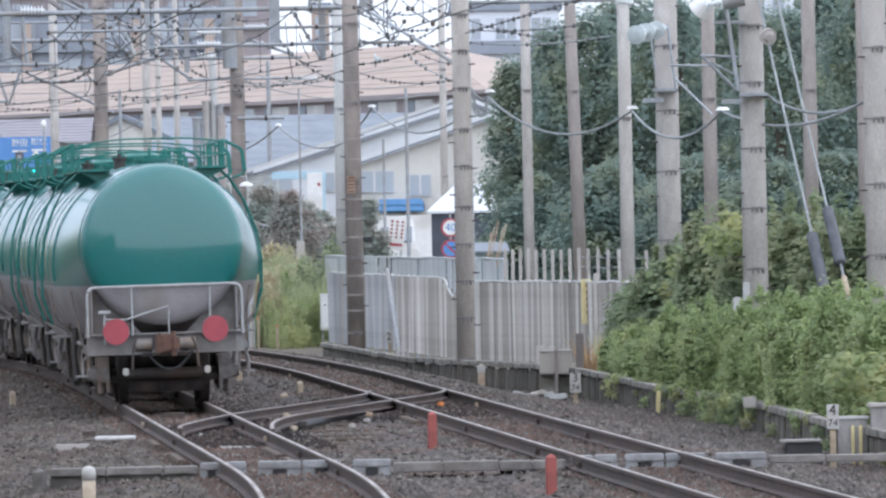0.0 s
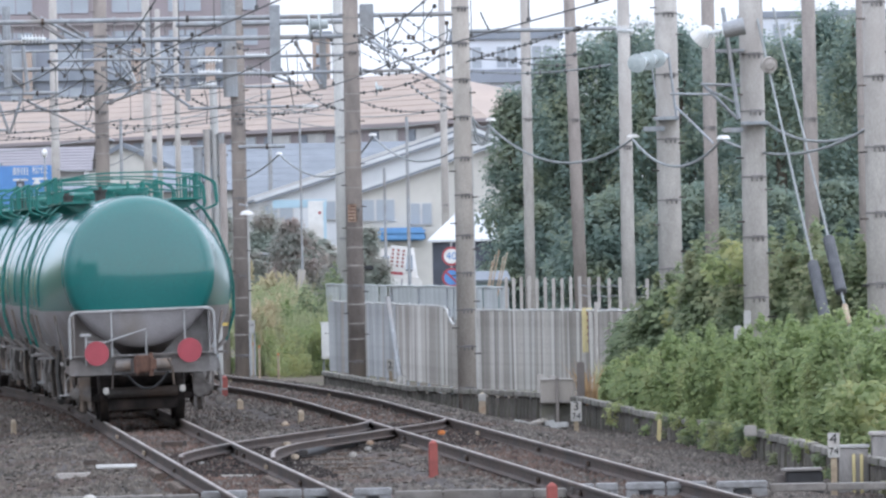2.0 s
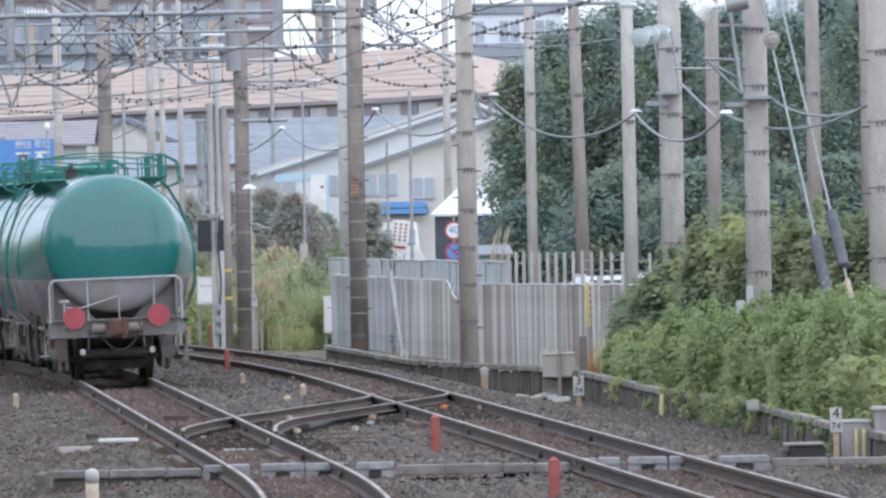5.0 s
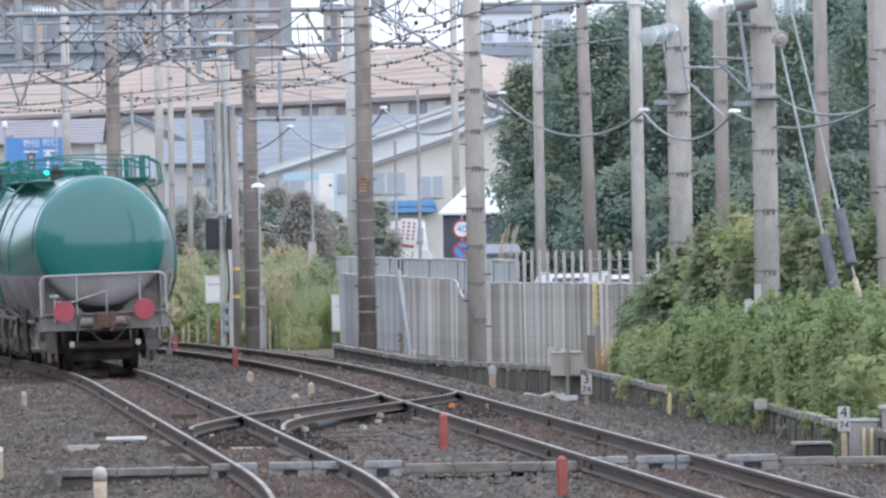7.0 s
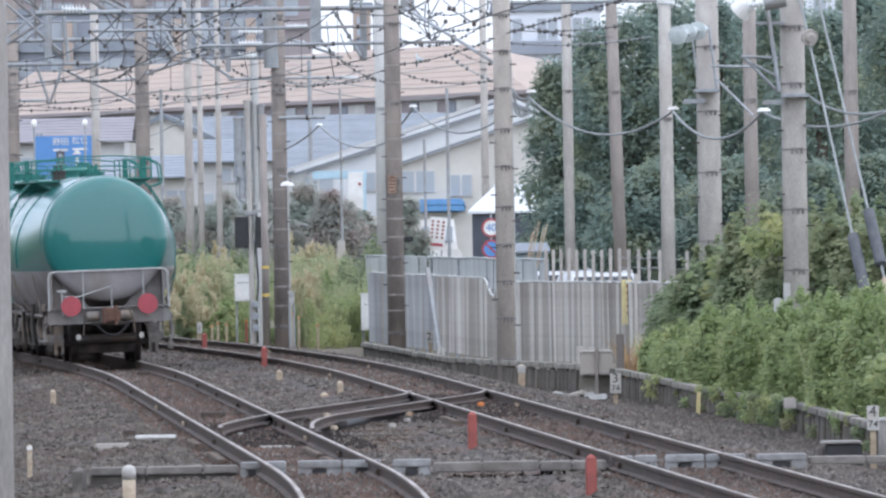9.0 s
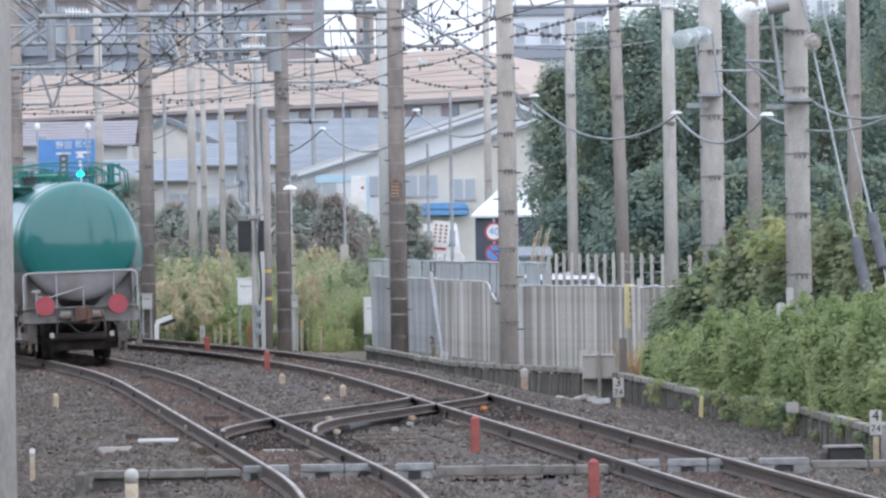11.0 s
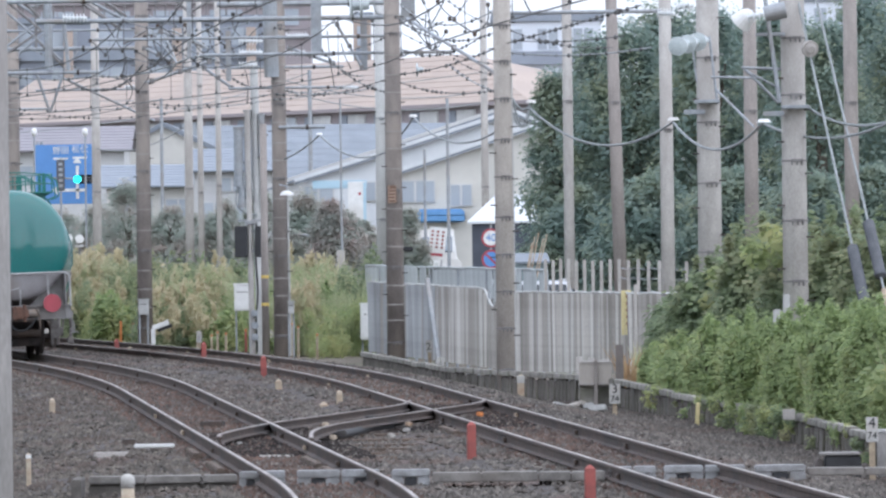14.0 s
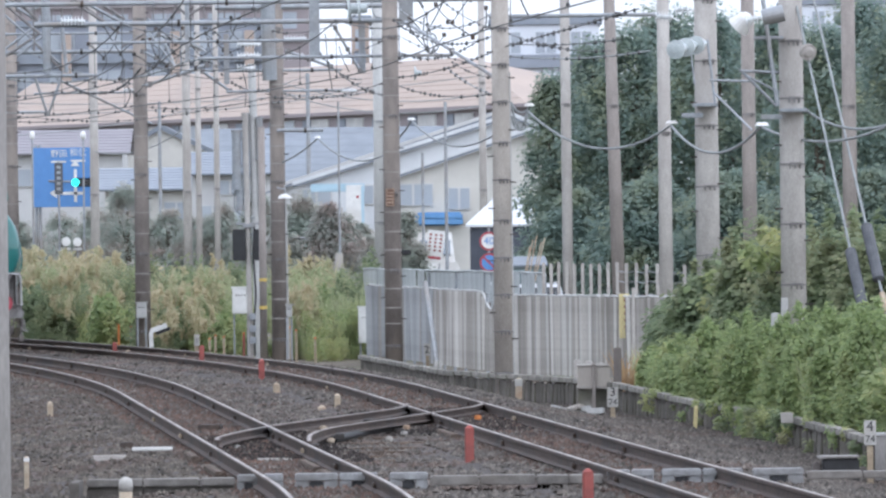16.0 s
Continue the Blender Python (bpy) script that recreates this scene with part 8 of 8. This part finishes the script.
        bm = bmesh.new()
        pipe(bm, [(-0.82, e * 6.5, 1.20), (-0.55, e * 6.52, 1.19), (0.05, e * 6.52, 1.36), (0.06, e * 6.52, 1.25)], 0.014, 6)
        rod(bm, (-0.83, e * 6.5, 0.86), (-0.83, e * 6.5, 1.27), 0.016)
        box(bm, (-0.83, e * 6.5, 1.30), (0.17, 0.05, 0.05), bevel=0.01)
        rod(bm, (0.05, e * 6.5, 0.98), (0.05, e * 6.5, 1.30), 0.010)
        part("brake_handle", bm, M_GREY_RAIL, t)
        # footsteps at the corners
        for x in (-1, 1):
            bm = bmesh.new()
            pipe(bm, rounded([(x * 1.03, e * 6.25, 0.8), (x * 1.14, e * 6.25, 0.62), (x * 1.14, e * 6.25, 0.42), (x * 1.14, e * 5.95, 0.42), (x * 1.14, e * 5.95, 0.8)], 0.03), 0.014, 6)
            box(bm, (x * 1.16, e * 6.1, 0.43), (0.14, 0.32, 0.02))
            box(bm, (x * 1.08, e * 6.2, 0.80), (0.10, 0.16, 0.12), bevel=0.01)
            part("footstep", bm, M_GREY_FRAME, t)
        for x in (-0.68, 0.68):
            bm = bmesh.new()
            rod(bm, (x, e * 6.60, 1.03), (x, e * 6.575, 1.03), 0.178, n=36)
            part("tail_disc", bm, M_RED, t, "red round tail disc")
            bm = bmesh.new()
            box(bm, (x, e * 6.54, 1.0), (0.05, 0.09, 0.22), bevel=0.008)
            part("disc_bracket", bm, M_GREY_FRAME, t)
    # centre sill and side skirts, brake gear
    bm = bmesh.new()
    box(bm, (0, 0, 0.86), (0.34, 12.6, 0.24))
    part("centre_sill", bm, M_GREY_FRAME, t)
    for e in (-1, 1):
        bm = bmesh.new()
        rod(bm, (-0.52, e * 5.75, 0.43), (0.52, e * 5.75, 0.43), 0.075, n=16)
        part("brake_shaft", bm, M_DARKSTEEL, t)
        # Black brake beam added to fill the underframe gap with shade.
        bm = bmesh.new()
        box(bm, (0, e * 3.0, 0.52), (1.4, 0.18, 0.38), bevel=0.03)
        part("brake_beam", bm, M_GREASE_SHADE, t)
    bm = bmesh.new()
    rod(bm, (0.3, -0.4, 0.46), (0.3, 0.6, 0.46), 0.2, n=16)
    part("air_reservoir", bm, M_BOGIE, t)
    for y, x, w in ((-1.4, -0.95, 0.5), (0.4, -1.0, 0.7), (1.6, -0.95, 0.4), (-1.0, 0.95, 0.6), (0.9, 0.95, 0.5)):
        bm = bmesh.new()
        box(bm, (x * 0.9, y, 0.52), (0.3, w, 0.26), bevel=0.03)
        part("brake_gear_box", bm, M_BOGIE, t)
    for e in (-1, 1):
        b = thing("bogie")
        b.parent = t
        b.location = (0, e * 4.25, 0)
        for x in (-1, 1):
            bm = bmesh.new()
            side = [(-1.15, 0.40), (-0.85, 0.62), (-0.35, 0.66), (0.35, 0.66), (0.85, 0.62), (1.15, 0.40), (0.72, 0.32), (0.35, 0.22), (-0.35, 0.22), (-0.72, 0.32)]
            loft(bm, [[(x * 0.76, y, z) for y, z in side], [(x * 0.92, y, z) for y, z in side]])
            part("side_frame", bm, M_BOGIE, b)
            for y in (-0.825, 0.825):
                bm = bmesh.new()
                box(bm, (x * 0.92, y, 0.43), (0.18, 0.26, 0.24), bevel=0.04)
                rod(bm, (x * 0.98, y, 0.43), (x * 1.05, y, 0.43), 0.09, n=14)
                part("axle_box", bm, M_GRIMY, b)
                bm = bmesh.new()
                box(bm, (x * 0.86, y + 0.36 * e * 0, 0.30), (0.10, 0.12, 0.34), bevel=0.02)
                part("brake_block", bm, M_BOGIE, b)
            bm = bmesh.new()
            for k in range(5):
                rod(bm, (x * 0.84, -0.12, 0.28 + k * 0.06), (x * 0.84, 0.12, 0.29 + k * 0.06), 0.1, n=10)
            part("bolster_spring", bm, M_DARKSTEEL, b)
            bm = bmesh.new()
            box(bm, (x * 0.84, e * 1.24, 0.50), (0.17, 0.05, 0.36), bevel=0.01)
            for q in (-0.06, 0.06):
                box(bm, (x * 0.84 + q, e * 1.24, 0.27), (0.05, 0.05, 0.2), bevel=0.01)
            part("guard_iron", bm, M_GRIMY, b)
        # Bolster and wheels are black to hold the shade under the wagon.
        bm = bmesh.new()
        box(bm, (0, 0, 0.60), (1.9, 0.42, 0.2), bevel=0.03)
        box(bm, (0, e * 1.18, 0.36), (1.5, 0.12, 0.10), bevel=0.02)
        part("bolster", bm, M_GREASE_SHADE, b)
        # Black bars added low in the bogie, standing in for shade between the wheels.
        for y in (-1.32, -0.33, 0.33, 1.32):
            bm = bmesh.new()
            box(bm, (0, y, 0.27), (1.02, 0.10, 0.20), bevel=0.02)
            part("bogie_brake_beam", bm, M_GREASE_SHADE, b)
        for k in (-0.825, 0.825):
            bm = bmesh.new()
            for x in (-1, 1):
                rod(bm, (x * 0.50, 0, 0), (x * 0.53, 0, 0), 0.455, n=32)
                rod(bm, (x * 0.53, 0, 0), (x * 0.62, 0, 0), 0.43, n=32)
                rod(bm, (x * 0.62, 0, 0), (x * 0.64, 0, 0), 0.34, 0.30, n=24)
            rod(bm, (-0.9, 0, 0), (0.9, 0, 0), 0.075, n=12)
            w = part("wheelset", bm, M_GREASE_SHADE, b)
            w.location = (0, k, 0.43)
    # pipes, hangers and levers that hang along both sides
    for x in (-1, 1):
        for k in range(16):
            y = -5.7 + k * 0.76 + random.uniform(-0.2, 0.2)
            r = random.choice((0.018, 0.03, 0.045, 0.06))
            px = x * random.uniform(0.95, 1.2)
            z1, z0 = random.uniform(0.75, 1.15), random.uniform(0.25, 0.5)
            bm = bmesh.new()
            pipe(bm, [(px, y, z1), (px + x * 0.03, y + random.uniform(-0.1, 0.1), (z0 + z1) / 2), (px, y + random.uniform(-0.15, 0.15), z0)], r, 6)
            if k % 3 == 0:
                box(bm, (px, y, z0), (0.12, 0.16, 0.14), bevel=0.02)
            part("hanger", bm, random.choice((M_GRIMY, M_BOGIE, M_DARKSTEEL, M_GRIMY)), t)
        bm = bmesh.new()
        pipe(bm, [(x * 1.12, -5.5, 0.86), (x * 1.12, 5.5, 0.86)], 0.03, 6)
        part("side_pipe", bm, M_GRIMY, t)
    # walkway on top, with railings, manhole and valves
    for x in (-1, 1):
        bm = bmesh.new()
        box(bm, (x * 0.82, 0, 3.255), (0.46, 8.4, 0.03), bevel=0.005)
        for k in range(8):
            y = -4.0 + k * 1.14
            prism(bm, [(x * 0.66, 3.06), (x * 0.70, 3.06), (x * 1.04, 3.24), (x * 0.60, 3.24)], y, y + 0.025)
        part("walkway", bm, M_GREEN_RAIL, t, "green walkway plate")
        bm = bmesh.new()
        n = 8
        for z in (3.44, 3.62):
            pipe(bm, [(x * 1.03, -4.2, z), (x * 1.03, 4.2, z)], 0.014, 6)
        for k in range(n):
            y = -4.2 + k * 8.4 / (n - 1)
            rod(bm, (x * 1.03, y, 3.27), (x * 1.03, y, 3.62), 0.014, n=6)
        part("walkway_railing", bm, M_GREEN_RAIL, t, "green tubular railing")
        # wide stanchion plates where the ladder meets the walkway
        for y in (-2.4, -1.8, 1.8, 2.4):
            bm = bmesh.new()
            box(bm, (x * 1.06, y, 3.45), (0.05, 0.03, 0.40), bevel=0.004)
            pipe(bm, rounded([(x * 1.06, y, 3.65), (x * 1.34, y, 3.50), (x * 1.37, y, 3.16), (x * 1.2, y, 3.10)], 0.06), 0.016, 6)
            part("ladder_hoop", bm, M_GREEN_RAIL, t)
        for yl in (-2.1, 2.1):
            bm = bmesh.new()
            rail = [(0.98, 3.25), (1.15, 3.10), (1.34, 2.78), (1.50, 2.35), (1.56, 1.95), (1.55, 1.5), (1.42, 1.10)]
            for dy in (-0.22, 0.22):
                pipe(bm, [(x * px, yl + dy, pz) for px, pz in rail], 0.016, 6)
            for k in range(8):
                i = k * (len(rail) - 1) / 8 + 0.4
                j = int(i)
                f = i - j
                px, pz = (rail[j][0] * (1 - f) + rail[j + 1][0] * f, rail[j][1] * (1 - f) + rail[j + 1][1] * f)
                rod(bm, (x * px, yl - 0.22, pz), (x * px, yl + 0.22, pz), 0.013, n=6)
            part("side_ladder", bm, M_GREEN_RAIL, t, "green side ladder curved round the tank")
            bm = bmesh.new()
            pipe(bm, [(x * 1.42, yl - 0.22, 1.1), (x * 1.22, yl - 0.3, 0.95)], 0.02, 6)
            box(bm, (x * 1.3, yl, 0.93), (0.24, 0.7, 0.03))
            part("ladder_step", bm, M_GREY_FRAME, t)
        for y in (-5.2, -3.3, -0.6, 0.8, 3.2, 5.2):
            bm = bmesh.new()
            k = 1.02 if abs(y) < 5 else 0.86
            pipe(bm, [(x * 1.44 * k, y, 1.6), (x * 1.36 * k, y, 1.2), (x * 1.1, y, 0.86)], 0.02, 6)
            part("support_rib", bm, M_GRIMY, t)
    for z in (3.44, 3.62):
        for y in (-4.2, 4.2):
            bm = bmesh.new()
            pipe(bm, rounded([(-1.03, y, z - 0.02), (-0.5, y, z + 0.06), (0.5, y, z + 0.05), (1.03, y, z - 0.02)], 0.2), 0.014, 6)
            part("end_railing", bm, M_GREEN_RAIL, t)
    bm = bmesh.new()
    rod(bm, (0, 0, 3.2), (0, 0, 3.42), 0.28, n=28)
    rod(bm, (0, 0, 3.42), (0, 0, 3.46), 0.32, n=28)
    rod(bm, (0, 0, 3.46), (0, 0, 3.52), 0.26, 0.16, n=24)
    part("manhole", bm, M_GREEN_RAIL, t, "green round manhole cover")
    for x, y in ((-0.35, -0.9), (0.3, -0.8), (-0.3, 0.9), (0.35, 0.95), (0.0, -2.9), (-0.2, 2.7), (0.2, 2.9)):
        bm = bmesh.new()
        rod(bm, (x, y, 3.25), (x, y, 3.42), 0.08, n=14)
        rod(bm, (x, y, 3.42), (x, y, 3.45), 0.105, n=14)
        rod(bm, (x, y, 3.45), (x, y, 3.55), 0.025, n=8)
        part("valve", bm, M_GREEN_RAIL if x > -0.3 else M_DARKSTEEL, t)
    for y in (-3.6, 3.6):
        bm = bmesh.new()
        rod(bm, (0, y, 3.2), (0, y, 3.36), 0.22, n=24)
        rod(bm, (0, y, 3.36), (0, y, 3.40), 0.25, n=24)
        part("dome", bm, M_GREEN_RAIL, t)
    return t


WAGON = wagon()
TRAIN = [WAGON] + [copy_thing(WAGON, Matrix()) for i in range(3)]


# ---- what moves ----
# Distance along the ground of the train's rear end, by seconds.
REAR = [(0, 123.7), (2, 132.2), (4, 141.2), (6.5, 150.9), (8, 156.0), (9.5, 161.8), (12, 171.8), (13, 176.4), (14, 180.9), (15, 185.3), (16, 189.6)]


def rear_at(t):
    """Smooth reading of REAR."""
    for (t0, a), (t1, b) in zip(REAR, REAR[1:]):
        if t <= t1 + 1e-6:
            i = REAR.index((t0, a))
            sa = (b - REAR[i - 1][1]) / (t1 - REAR[i - 1][0]) if i else (b - a) / (t1 - t0)
            j = min(i + 2, len(REAR) - 1)
            sb = (REAR[j][1] - a) / (REAR[j][0] - t0) if j > i + 1 else (b - a) / (t1 - t0)
            h = t1 - t0
            u = (t - t0) / h
            return (2 * u ** 3 - 3 * u * u + 1) * a + (u ** 3 - 2 * u * u + u) * h * sa + (3 * u * u - 2 * u ** 3) * b + (u ** 3 - u * u) * h * sb


def along(y, s):
    """The ground distance y after s metres more of track."""
    n = max(1, int(abs(s) / 0.5))
    for i in range(n):
        y += s / n / math.hypot(1, track_slope(y))
    return y


def wagon_pose(rear, k):
    y = along(rear, 6.62 + 13.57 * k)
    a, b = on_track(along(y, -4.4), LEFT), on_track(along(y, 4.4), LEFT)
    c = (a + b) / 2
    return pose(c.x, c.y, c.z, 0, -cant(y), math.degrees(math.atan2(a.x - b.x, b.y - a.y)))


# Seconds, x and y of each car's rear on the street.
CAR_ROWS = {"first": ((0, 6.77, 176), (2, 5.71, 181), (4.2, 4.74, 187), (6.3, 3.9, 192), (7.2, 3.47, 194.5), (8, 3.08, 197), (9, 2.69, 200), (10.5, 2.29, 203.5), (12, 2, 206), (14, 1.7, 209), (16, 1.43, 212)),
            "second": ((0, 8.55, 160), (2, 7.82, 168), (4.2, 6.51, 178), (6.3, 5.19, 186), (7.2, 4.49, 188.5), (8, 3.94, 190.5), (9, 3.4, 193.5), (9.7, 3.04, 196), (11.8, 2.51, 200), (13, 2.26, 202), (16, 1.98, 204.5))}


def car_rows(rows):
    out = []
    for i, (t, x, y) in enumerate(rows):
        a, b = rows[max(i - 1, 0)], rows[min(i + 1, len(rows) - 1)]
        h = math.atan2(a[1] - b[1], b[2] - a[2]) * 0.6
        out.append((t, pose(x - 1.95 * math.sin(h), y + 1.95 * math.cos(h), -0.612, 0, 0, math.degrees(h))))
    return out


def motions():
    walk(TRUCK, [(t, pose(x, 330, -0.615, 0, 0, 90)) for t, x in ((0, -1.0), (1, -7.6), (3, -20.5), (16, -104))])
    walk(CAR_A, car_rows(CAR_ROWS["first"]))
    walk(CAR_B, car_rows(CAR_ROWS["second"]))
    times = [0.25 * i for i in range(65)]
    spin = [(i / 10, math.degrees(-(rear_at(i / 10) - rear_at(0)) * 1.006 / 0.43)) for i in range(161)]
    for k, w in enumerate(TRAIN):
        walk(w, [(t, wagon_pose(rear_at(t), k)) for t in times])
        for o in w.children_recursive:
            if o.name.startswith("wheelset"):
                p = o.location.copy()
                walk(o, [(t, pose(*p, a)) for t, a in spin])


motions()
